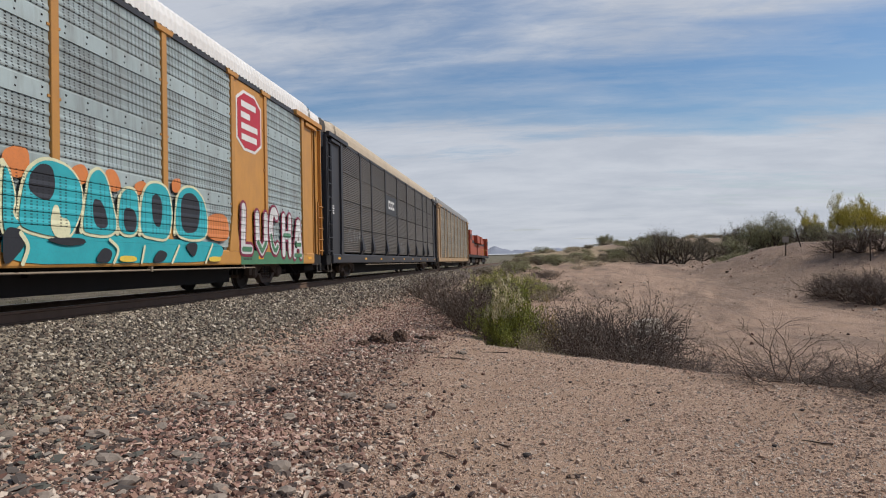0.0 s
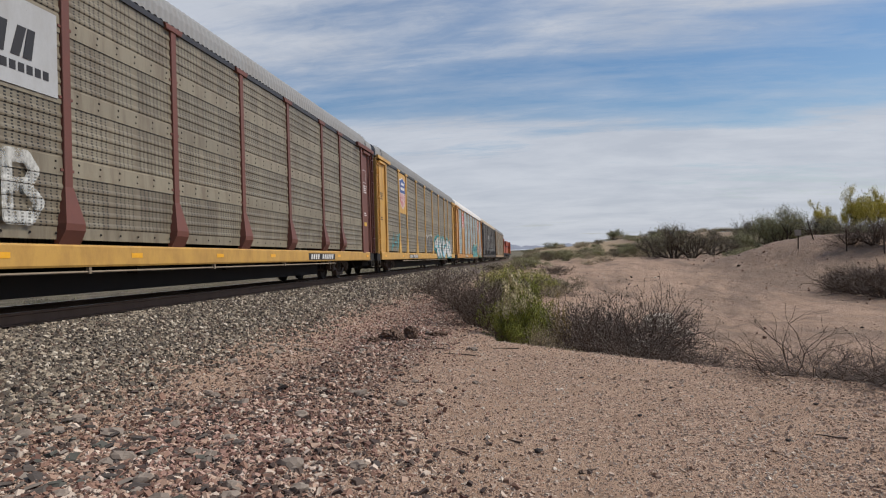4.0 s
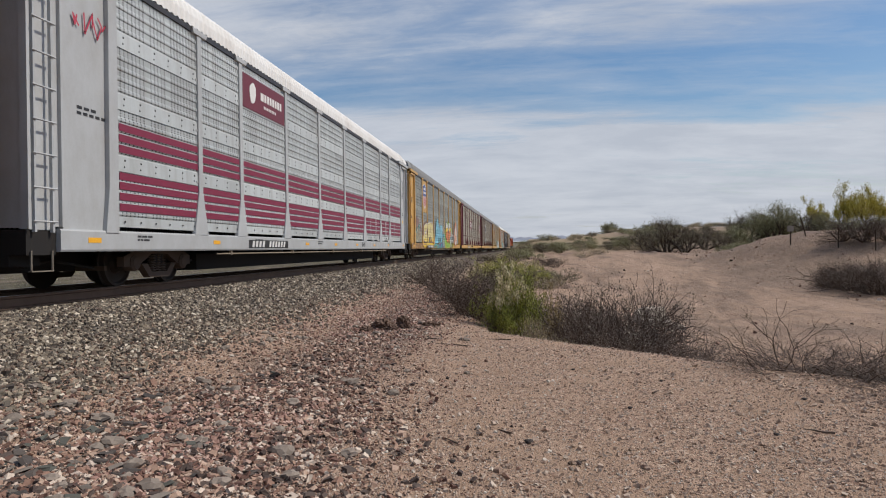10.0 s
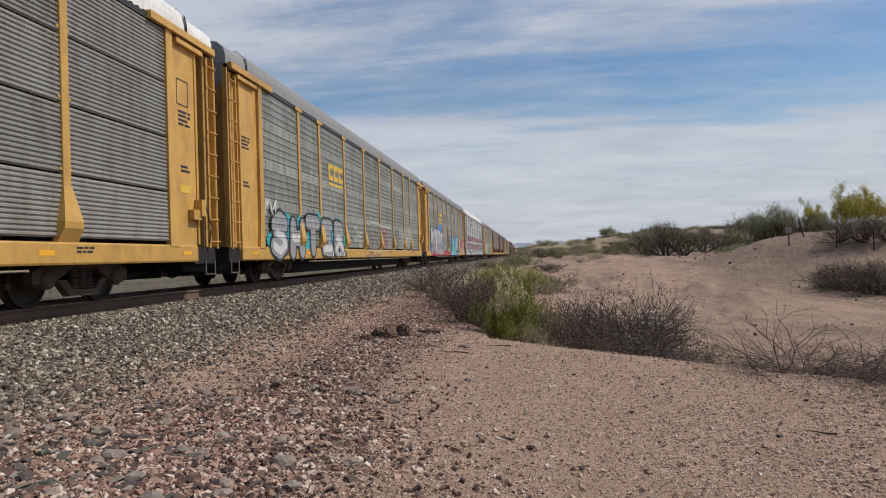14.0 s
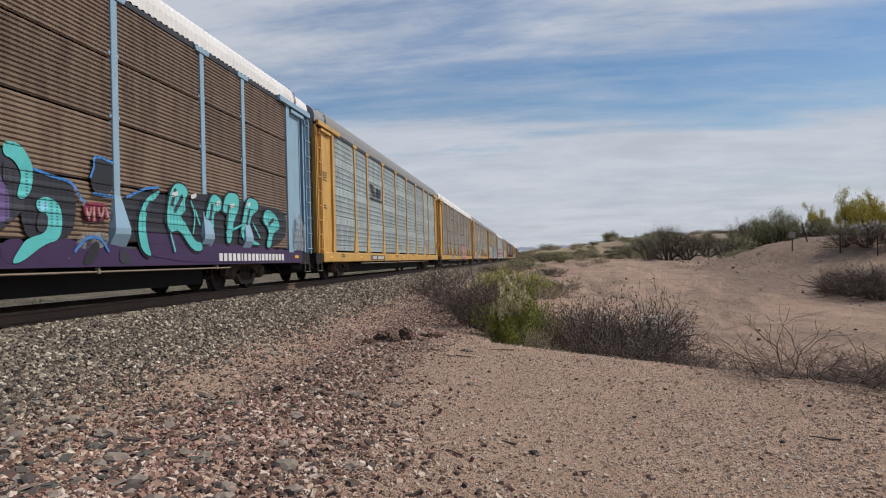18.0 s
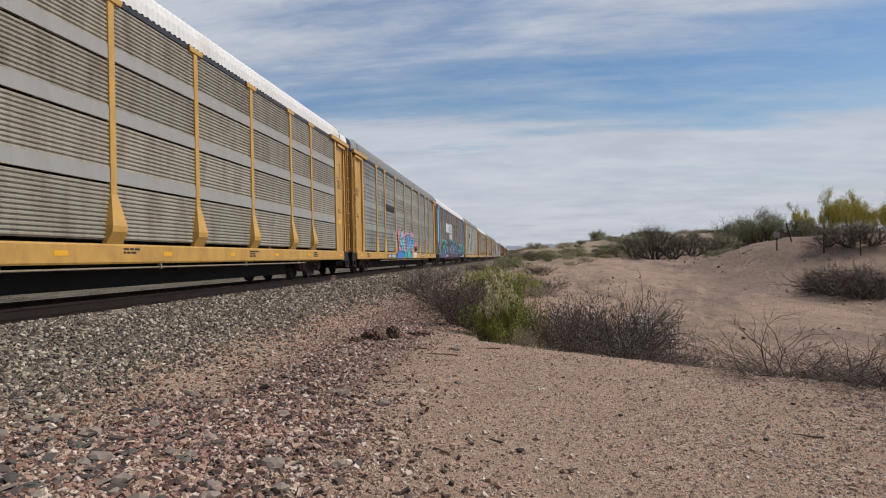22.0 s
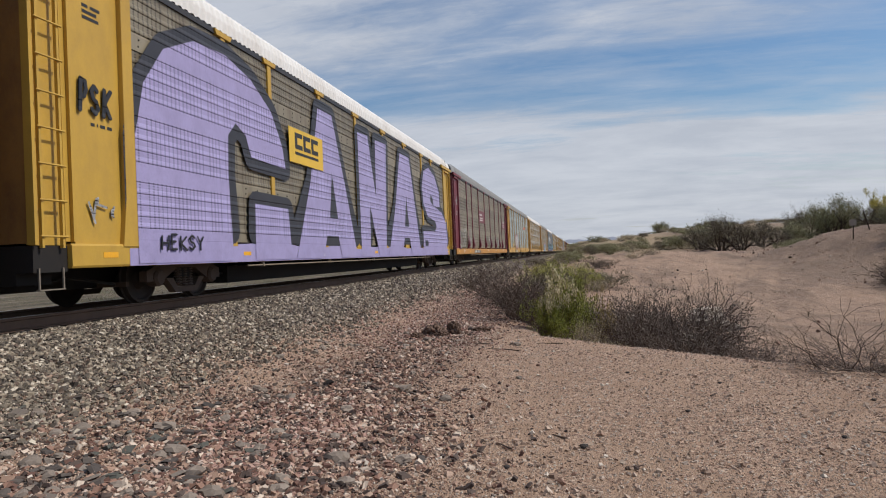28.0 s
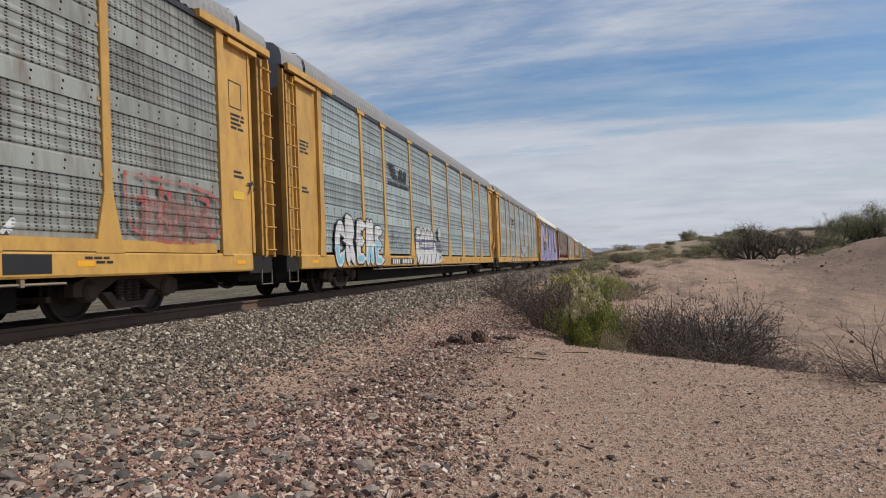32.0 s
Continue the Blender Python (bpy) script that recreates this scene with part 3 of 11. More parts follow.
def end_bay(car, k, mat, tall=True, leaf=None):
    """The plain bay at one end (k = -1 rear, 1 front) with its end door, ladder, header and posts."""
    ya, yb = (HALF - DOOR, HALF)
    q = lambda s: s if k > 0 else mirrored(s)
    inner = ya + 1.18 if k > 0 else ya + 1.26
    slot = yb - 0.38 if k > 0 else yb - 0.62

    door = lambda: q(Shape().box(-1.46, SIDE - 0.12, yb - 0.10, yb - 0.03, DECK, 4.62))
    cap = lambda: q(Shape().box(-1.46, SIDE - 0.10, yb - 0.10, yb - 0.035, 4.62, EAVE + 0.5))
    sheet = lambda: q(Shape().slab([(ya + 0.22, DECK), (inner, DECK), (inner, EAVE), (ya + 0.22, EAVE)], SIDE - 0.10, SIDE - 0.03))
    jamb = lambda: q(Shape().box(SIDE - 0.30, SIDE - 0.005, inner, inner + 0.05, DECK + 0.03, EAVE - 0.1).box(SIDE - 0.35, SIDE - 0.06, inner + 0.05, inner + (0.19 if k > 0 else 0.14), DECK + 0.03, EAVE - 0.12))
    backing = lambda: q(Shape().box(SIDE - 0.60, SIDE - 0.07, slot, slot + 0.03, DECK - 0.02, EAVE))
    web = lambda: q(Shape().box(SIDE - 0.16, SIDE - 0.09, slot + 0.03, yb - 0.05, DECK - 0.02, EAVE))
    corner = lambda: q(Shape().box(SIDE - 0.10, SIDE + 0.02, yb - 0.05, yb, DECK - 0.02, EAVE))

    def frame_bars():
        s = Shape()
        s.slab([(ya - 0.01, 0.86), (ya + 0.34, 0.86), (ya + 0.24, 1.6), (ya + 0.22, EAVE + 0.02), (ya - 0.01, EAVE + 0.02)], SIDE - 0.04, SIDE + 0.05, 0, 0.006)
        return q(s)

    def header():
        s = Shape()
        s.box(SIDE - 0.10, SIDE + 0.11, ya - 0.62, yb - 0.10, EAVE + 0.01, EAVE + 0.15)
        s.box(SIDE - 0.06, SIDE + 0.07, ya + 0.35, inner + 0.25, EAVE - 0.13, EAVE - 0.04)
        return q(s)

    grimy = {"yellow": "door_yellow", "lemon": "door_yellow", "orange": "door_yellow"}.get(leaf or mat, leaf or mat)
    part("end_door", shared(("end_door", grimy, k), door, M[grimy]), None, car)
    part("door_cap", shared(("door_cap", k), cap, M["roof"]), None, car, "grey galvanised sheet above the end door")
    part("side_sheet", shared(("side_sheet", mat, k), sheet, M[mat]), None, car)
    part("door_jamb", shared(("door_jamb", mat, k), jamb, M[mat]), None, car)
    part("ladder_backing", shared(("ladder_backing", mat, k), backing, M[mat]), None, car)
    part("ladder_web", shared(("ladder_web", mat, k), web, M[mat]), None, car)
    part("corner_post", shared(("corner_post", mat, k), corner, M[mat]), None, car)
    part("door_post", shared(("door_post", mat, k), frame_bars, M[mat]), None, car)
    part("door_header", shared(("door_header", mat, k), header, M[mat]), None, car)
    ladder(car, k * ((slot + yb) / 2), mat, DECK - 0.06, EAVE - 0.1 if tall else 2.6, 9 if tall else 5)
    part("corner_step", shared(("corner_step",), lambda: Shape().box(SIDE - 0.03, SIDE - 0.01, -0.22, -0.2, 0.30, 0.58).box(SIDE - 0.03, SIDE - 0.01, 0.2, 0.22, 0.30, 0.58).box(SIDE - 0.06, SIDE, -0.22, 0.22, 0.285, 0.30), M["step"]), None, car, at=(0, k * (yb - 0.30), 0))
    part("roof_seam", shared(("roof_seam", k), lambda: roof_hoop(k), M["black_mark"]), None, car, "black rubber seam over the roof")


def mirrored(s):
    s.v = [(x, -y, z) for x, y, z in s.v]
    s.f = [tuple(reversed(f)) for f in s.f]
    return s


def bars(y, z, widths, h, gap=0.05):
    """A line of unreadable writing as plain bars; on the plane x = 0."""
    s = Shape()
    for w in widths:
        s.slab([(y, z), (y + w, z), (y + w, z + h), (y, z + h)], 0.0, 0.004)
        y += w + gap
    return s


def marks(car, x, y, z, rows, mat, name="stencil_lettering"):
    s = Shape()
    for i, widths in enumerate(rows):
        b = bars(0, -i * 0.085, widths, 0.045)
        s.add(b.v, b.f)
    return part(name, s, M[mat], car, at=(x, y, z))


def hose_shape():
    """Brake hoses that droop below the front coupler."""
    s = Shape()
    for x, reach, drop in ((0.9, 1.3, 0.30), (0.55, 0.9, 0.22)):
        pts = [(x, HALF - 1.5 + reach * i / 8, 0.55 - drop * math.sin(math.pi * i / 8)) for i in range(9)]
        for a, b in zip(pts[:-1], pts[1:]):
            s.tube(a, b, 0.022, n=6)
    return s


def autorack(c, paint, sill, panel, fluted=False, roof="roof", flare=True, label="", end=None, tall=True, leaf=None, skip=(), rail=False):
    """An enclosed autorack wagon, c wagons behind the first grey-blue one; its origin is on the rails at mid-length."""
    car = new("autorack_wagon")
    car.location = (TRACK_X, 0, 0)
    tagged(car, label, "railroad car", "autorack wagons of the train")
    end = end or paint
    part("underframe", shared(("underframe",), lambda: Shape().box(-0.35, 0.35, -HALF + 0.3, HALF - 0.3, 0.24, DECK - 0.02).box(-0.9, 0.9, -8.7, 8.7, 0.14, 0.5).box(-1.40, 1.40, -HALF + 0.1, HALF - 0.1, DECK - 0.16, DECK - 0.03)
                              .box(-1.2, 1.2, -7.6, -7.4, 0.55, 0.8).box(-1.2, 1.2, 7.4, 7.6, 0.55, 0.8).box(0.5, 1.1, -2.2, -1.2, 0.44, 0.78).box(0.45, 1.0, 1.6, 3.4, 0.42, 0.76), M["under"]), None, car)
    for k in (-1, 1):
        prof = [(SIDE - 0.14, SILL_LO), (SIDE + 0.02, SILL_LO), (SIDE + 0.035, SILL_LO + 0.03), (SIDE + 0.035, DECK - 0.03), (SIDE + 0.02, DECK), (SIDE - 0.14, DECK)]
        if k < 0:
            prof = [(-x, z) for x, z in reversed(prof)]
        part("side_sill", shared(("side_sill", sill, k), lambda: Shape().sweep(prof, -HALF + 0.62, HALF - 0.95), M[sill]), None, car)
        ends = (HALF - 0.95, HALF - 0.02) if k > 0 else (-HALF + 0.02, -HALF + 0.62)
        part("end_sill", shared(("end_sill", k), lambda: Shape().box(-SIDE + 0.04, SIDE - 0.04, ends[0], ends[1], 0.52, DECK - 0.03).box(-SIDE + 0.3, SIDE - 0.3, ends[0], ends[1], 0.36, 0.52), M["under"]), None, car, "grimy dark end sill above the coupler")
        part("coupler", shared(("coupler", k), lambda: coupler_shape(k), M["truck"]), None, car)
        end_bay(car, k, end, tall, leaf)
        add_truck(car, 10.6 * k)
    part("far_side", shared(("far_side", panel), lambda: Shape().box(-SIDE, -SIDE + 0.06, -HALF + 0.02, HALF - 0.02, DECK, EAVE + 0.1), M[panel]), None, car)
    part("roof", shared(("roof", roof), roof_shape, M[roof]), None, car)
    # chord coloured charcoal to paint in the dark gap under the roof edge
    part("top_chord", shared(("top_chord", paint), lambda: Shape().box(SIDE - 0.08, SIDE + 0.02, -HALF + 0.10, HALF - 0.10, EAVE + 0.0, EAVE + 0.10).box(-SIDE - 0.02, -SIDE + 0.08, -HALF + 0.1, HALF - 0.1, EAVE, EAVE + 0.10), M["charcoal"]), None, car)
    post = shared(("post", paint, flare), lambda: post_shape(flare), M[paint])
    for e in EDGES[1:-1]:
        part("post", post, None, car, at=(SIDE - 0.018, e, 0))
    kind = fluted_panel if fluted else perforated_panel
    for b, w in enumerate(BAYS):
        yc = (EDGES[b] + EDGES[b + 1]) / 2
        for r in range(ROWS):
            if (b, r) in skip:
                continue
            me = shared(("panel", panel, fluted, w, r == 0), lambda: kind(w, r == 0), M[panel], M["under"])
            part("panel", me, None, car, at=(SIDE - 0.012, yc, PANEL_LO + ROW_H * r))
        if rail:
            part("bottom_rail", shared(("bottom_rail", w, paint), lambda: Shape().box(SIDE - 0.05, SIDE + 0.040, -w / 2 + 0.2, w / 2 - 0.2, 0.905, 1.075), M[paint]), None, car, at=(0, yc, 0))
    flap = shared(("reflector",), lambda: Shape().box(SIDE + 0.035, SIDE + 0.04, -0.16, 0.16, 0.70, 0.78), M["reflector"])
    for y in (-13.2, -9.0, -5.9, -2.9, 0.2, 3.2, 6.2, 9.2, 13.2):
        part("reflector", flap, None, car, at=(0, y, 0))
    pipe = lambda: Shape().tube((SIDE - 0.02, -8.9, 0.49), (SIDE - 0.02, 8.9, 0.49), 0.018, n=6)
    part("brake_pipe", shared(("brake_pipe",), pipe, M["pipe"]), None, car, "thin dusty pipe below the sill")
    for y in (-8.2, -4.1, 0.0, 4.1, 8.2):
        part("pipe_bracket", shared(("pipe_bracket",), lambda: Shape().box(SIDE - 0.05, SIDE + 0.01, -0.03, 0.03, 0.46, SILL_LO + 0.01), M["pipe"]), None, car, at=(0, y, 0))
    part("air_hose", shared(("air_hose",), hose_shape, M["under"]), None, car, "drooping rubber brake hose")
    FLEET.append((car, c))
    return car


FLEET = []


def solid_bay(car, b, r0, r1, mat, proud=0.0):
    """A plain painted sheet in place of the punched panels of one bay."""
    y0, y1 = EDGES[b] + 0.05, EDGES[b + 1] - 0.05
    z0, z1 = max(SHEET_LO, PANEL_LO + ROW_H * r0), PANEL_LO + ROW_H * (r1 + 1)
    return part("plain_sheet", Shape().box(SIDE - 0.06, SIDE - 0.006 + proud, y0, y1, z0 + 0.005, z1 - 0.005), M[mat], car)


# ---- painted shapes ----
def strip(s, pts, w, x, mat=0, seed=[0]):
    """A painted stroke along (y, z) points with rounded joints, on planes a hair apart."""
    for a, b in zip(pts[:-1], pts[1:]):
        dy, dz = b[0] - a[0], b[1] - a[1]
        L = math.hypot(dy, dz) or 1e-6
        ny, nz = -dz / L * w / 2, dy / L * w / 2
        seed[0] += 1
        o = x + 0.0004 * (seed[0] % 14)
        s.add([(o, a[0] - ny, a[1] - nz), (o, b[0] - ny, b[1] - nz), (o, b[0] + ny, b[1] + nz), (o, a[0] + ny, a[1] + nz)], [(0, 1, 2, 3)], mat)
    for p in pts:
        seed[0] += 1
        o = x + 0.0004 * (seed[0] % 14)
        s.add([(o, p[0] + w / 2 * math.cos(i * math.pi / 5), p[1] + w / 2 * math.sin(i * math.pi / 5)) for i in range(10)], [tuple(range(10))], mat)


def patch(s, outline, x, mat=0):
    """A flat painted patch."""
    s.add([(x, y, z) for y, z in outline], [tuple(range(len(outline)))], mat)


ARC = lambda cy, cz, ry, rz, a, b, n=7: [(cy + ry * math.cos(radians(a + (b - a) * i / n)), cz + rz * math.sin(radians(a + (b - a) * i / n))) for i in range(n + 1)]
STROKES = {
    "A": [[(0.05, 0), (0.42, 1), (0.58, 1), (0.95, 0)], [(0.2, 0.33), (0.8, 0.33)]],
    "B": [[(0.1, 0), (0.1, 1), (0.6, 1), (0.8, 0.8), (0.6, 0.55), (0.1, 0.52)], [(0.6, 0.5), (0.9, 0.28), (0.65, 0), (0.1, 0)]],
    "G": [ARC(0.52, 0.5, 0.42, 0.5, 50, 330, 9) + [(0.88, 0.45), (0.55, 0.45)]],
    "C": [ARC(0.52, 0.5, 0.42, 0.5, 50, 310, 9)],
    "D": [[(0.1, 0), (0.1, 1), (0.55, 0.95), (0.9, 0.5), (0.55, 0.05), (0.1, 0)]],
    "E": [[(0.85, 1), (0.15, 1), (0.1, 0.5), (0.15, 0), (0.9, 0)], [(0.1, 0.52), (0.7, 0.52)]],
    "F": [[(0.85, 1), (0.15, 1), (0.1, 0)], [(0.1, 0.52), (0.7, 0.52)]],
    "H": [[(0.1, 0), (0.1, 1)], [(0.9, 0), (0.9, 1)], [(0.1, 0.5), (0.9, 0.5)]],
    "I": [[(0.5, 0), (0.5, 1)]],
    "K": [[(0.1, 0), (0.1, 1)], [(0.85, 1), (0.15, 0.5), (0.9, 0)]],
    "L": [[(0.15, 1), (0.15, 0.05), (0.85, 0.05)]],
    "M": [[(0.05, 0), (0.15, 1), (0.5, 0.35), (0.85, 1), (0.95, 0)]],
    "N": [[(0.1, 0), (0.1, 1), (0.9, 0), (0.9, 1)]],
    "O": [ARC(0.5, 0.5, 0.42, 0.5, 0, 360, 11)],
    "P": [[(0.12, 0), (0.12, 1), (0.7, 0.95), (0.85, 0.7), (0.65, 0.48), (0.12, 0.45)]],
    "R": [[(0.12, 0), (0.12, 1), (0.7, 0.95), (0.85, 0.72), (0.6, 0.5), (0.15, 0.48)], [(0.45, 0.48), (0.9, 0)]],
    "S": [[(0.85, 0.85), (0.5, 1), (0.15, 0.8), (0.3, 0.55), (0.7, 0.45), (0.88, 0.2), (0.5, 0), (0.1, 0.15)]],
    "T": [[(0.05, 1), (0.95, 1)], [(0.5, 1), (0.5, 0)]],
    "U": [[(0.1, 1), (0.12, 0.25), (0.5, 0), (0.88, 0.25), (0.9, 1)]],
    "W": [[(0.05, 1), (0.25, 0), (0.5, 0.65), (0.75, 0), (0.95, 1)]],
    "X": [[(0.05, 0), (0.95, 1)], [(0.05, 1), (0.95, 0)]],
    "Y": [[(0.05, 1), (0.5, 0.5), (0.95, 1)], [(0.5, 0.5), (0.5, 0)]],
    "Z": [[(0.1, 1), (0.9, 1), (0.1, 0), (0.9, 0)]],
}
ON_PANEL = SIDE + 0.042


def spike(s, a, b, w, reach, x, mat):
    """A pointed tip that carries a stroke on past its end b."""
    dy, dz = b[0] - a[0], b[1] - a[1]
    L = math.hypot(dy, dz) or 1e-6
    dy, dz = dy / L, dz / L
    s.add([(x, b[0] + dz * w / 2, b[1] - dy * w / 2), (x, b[0] + dy * reach, max(0.585, b[1] + dz * reach)), (x, b[0] - dz * w / 2, b[1] + dy * w / 2)], [(0, 1, 2)], mat)


def graffiti(car, word, y0, y1, z0, z1, fill, rim, fat=0.30, edge=0.07, slant=0.0, back=None, label="", shade=None, seed=1, x=ON_PANEL, spiky=False):
    """A spray-painted word of fat letters with an outline and, where given, a cloud of colour behind and a second colour low on the letters."""
    rng = random.Random(seed)
    piece = Shape()
    n = len(word)
    lw = (y1 - y0) / n
    h = z1 - z0
    w = fat * min(lw, h)
    if back is not None:
        for i in range(n * 3):
            cy, cz = y0 + (y1 - y0) * (i + rng.random()) / (n * 3), z0 + h * rng.uniform(0.15, 0.95)
            r = h * rng.uniform(0.22, 0.42)
            k = 11
            ph = rng.random() * 6
            patch(piece, [(cy + r * (1 + 0.16 * math.sin(3 * a + ph)) * math.cos(a), max(z0 - 0.1, cz + r * (0.8 + 0.2 * math.sin(2 * a + ph)) * math.sin(a))) for a in [2 * math.pi * j / k for j in range(k)]], x - 0.012 + 0.0004 * (i % 12), 2)
    for i, ch in enumerate(word):
        if ch not in STROKES:
            continue
        oy, oz = y0 + lw * i, z0 + h * rng.uniform(-0.04, 0.05)
        sy, sz = lw * rng.uniform(0.82, 0.95), h * rng.uniform(0.88, 1.02)
        tilt = slant + rng.uniform(-0.06, 0.06)
        for stroke in STROKES[ch]:
            pts = [(oy + w * 0.35 + (sy - w * 0.7) * u + tilt * h * v, oz + w * 0.5 + (sz - w) * v) for u, v in stroke]
            strip(piece, pts, w + 2 * edge, x, 1)
            strip(piece, pts, w, x + 0.008, 0)
            if spiky:
                for a, b in ((pts[1], pts[0]), (pts[-2], pts[-1])):
                    reach = h * rng.uniform(0.14, 0.30)
                    spike(piece, a, b, (w + 2 * edge) * 1.05, reach + 2.2 * edge, x + 0.0061, 1)
                    spike(piece, a, b, w * 0.95, reach, x + 0.0142, 0)
            if shade:
                low = [(p[0], p[1]) for p in pts if p[1] < z0 + h * 0.5]
                if len(low) > 1:
                    strip(piece, low, w * 0.5, x + 0.016, 3)
    mats = [SPRAY[fill], SPRAY[rim], SPRAY[back or fill], SPRAY[shade or fill]]
    return part("graffiti", longer(piece), mats, car, label or "sprayed graffiti letters with outlines")


def longer(s):
    """Stretches painted shapes along the wagon to its coupled length."""
    s.v = [(x, y * PITCH / 28.5, z) for x, y, z in s.v]
    return s


def scrawl(car, y, z, size, colour, seed, n=5, w=0.035, x=ON_PANEL):
    """A thin unreadable spray-can tag."""
    rng = random.Random(seed)
    s = Shape()
    yy = y
    for i in range(n):
        pts = [(yy + size * 0.6 * rng.random(), z + size * rng.random()) for _ in range(4)]
        strip(s, pts, w, x)
        yy += size * 0.55
    return part("graffiti_tag", longer(s), SPRAY[colour], car)


def plate(car, y, z, w, h, mat, x=SIDE + 0.0, name="emblem", outline=None, label=""):
    o = outline or [(0, 0), (1, 0), (1, 1), (0, 1)]
    s = Shape().slab([(y + w * a, z + h * b) for a, b in o], x, x + 0.006)
    return part(name, s, M[mat], car, label)


def number_plate(car, y=-7.3, x=SIDE + 0.035):
    """The stencilled running number on the sill, drawn as slanting bars on a black patch."""
    p = plate(car, y, 0.615, 2.7, 0.20, "black_plate", x, "stencil_patch", label="black patch with white stencilled bars")
    s, o = Shape(), y + 0.18
    for w in [0.16] * 4 + [0.0] + [0.15] * 6:
        if w:
            s.slab([(o, 0.64), (o + w * 0.8, 0.64), (o + w * 0.8 + 0.05, 0.79), (o + 0.05, 0.79)], 0.0, 0.004)
        o += w + 0.055 if w else 0.24
    part("stencil_lettering", s, M["white_mark"], p, at=(x + 0.008, 0, 0))


# ---- ground ----
def smooth(a, b, v):
    t = np.clip((v - a) / (b - a), 0, 1)
    return t * t * (3 - 2 * t)


_rng = np.random.RandomState(7)
WAVES = [(k, _rng.uniform(0, 6.28), _rng.uniform(0, 6.28), _rng.uniform(0, 6.28)) for k in (0.09, 0.17, 0.31, 0.6, 1.1, 2.0, 3.4)]


def ripples(x, y):
    """Soft unevenness on several scales, about -1 to 1."""
    v = 0
    for k, a, b, c in WAVES:
        v = v + (np.sin(k * x * 2.1 + a + np.sin(k * y * 1.7 + c)) * np.sin(k * y * 2.3 + b + np.sin(k * x * 1.9 + a))) * 0.1 / (k + 0.12)
    return v / 1.2


def edge_ahead(x, y):
    """Metres past the lip of the wash, positive in the wash."""
    lip = np.where(x > -0.8, 11.5 - 0.867 * (x + 0.8), 11.5 + (-0.8 - x) * 4.2)
    return np.where(x > -0.8, (y - lip) * 0.75, (y - lip) * 0.32)


def height(x, y):
    x, y = np.asarray(x, float), np.asarray(y, float)
    u = x - TRACK_X
    r = np.abs(u) - 2.0
    near = np.interp(r, [-1, 0, 1.5, 3.2, 5.5, 9, 40], [-0.28, -0.28, -0.55, -0.78, -0.90, -0.93, -1.05])
    bank = np.maximum(-0.28 - 0.5 * np.maximum(r, 0), -3)
    e = edge_ahead(x, y)
    lot = -2.0 + smooth(18, 70, y) * 1.05 - 0.25 * np.exp(-((e - 2.5) / 2.0) ** 2)
    lot = lot + 2.4 * (1 + 0.12 * ripples(x * 1.3, y * 1.3)) * np.exp(-(((x - 21 - 0.0 * y) * 0.55 + (y - 44) * 0.83) / 6.5) ** 2) * smooth(10.5, 19, x) * smooth(90, 60, y) * smooth(18, 30, y)
    lot = lot + 2.9 * np.exp(-((x - 24) / 22) ** 2 - ((y - 118) / 22) ** 2) + 2.2 * np.exp(-((x - 52) / 25) ** 2 - ((y - 95) / 25) ** 2)
    lot = lot + 0.16 * ripples(x * 0.6, y * 0.6) + 0.10 * ripples(x * 2.2, y * 1.3 + 9) + 0.03 * ripples(x * 6, y * 5)
    # wheel ruts curving across the sand
    for off in (0.0, 1.8):
        lot = lot - 0.10 * np.exp(-((x - (3.0 + off + 0.006 * (y - 8) ** 2)) / 0.28) ** 2) * smooth(16, 24, y) * smooth(64, 50, y)
    w = smooth(0.0, 2.4, e)
    right = near * (1 - w) + np.maximum(np.where(e < 8, np.minimum(near, lot), lot), bank) * w
    right = np.where(w > 0, np.maximum(right, np.minimum(bank, -0.28)), right)
    left = np.interp(r, [-1, 0, 1.6, 4, 30, 400], [-0.28, -0.28, -0.75, -0.95, -0.9, -0.6]) + 0.08 * ripples(x * 0.5, y * 0.5) * smooth(2, 6, r)
    z = np.where(u > 0, right, left)
    z = z + 0.035 * ripples(x * 2.0, y * 2.0) * smooth(0.5, 2.5, r)
    fall = GRADE * (np.clip(y, -60, 900) - LEVEL_Y)
    return z + fall * np.where(u > 0, 1 - smooth(2.2, 7.0, r) * np.where(e > 0, 1.0, smooth(30, 8, y)), 1.0)


def spaced(lo, hi, fine, start, grow):
    """Coordinates with a fine step near the middle that widens outwards."""
    out, step, v = [start], fine, start
    while v < hi:
        v += step
        step = min(step * grow, 400) if v > start + 14 else step
        out.append(v)
    step, v = fine, start
    while v > lo:
        v -= step
        step = min(step * grow, 400) if v < start - 9 else step
        out.insert(0, v)
    return np.array(out)


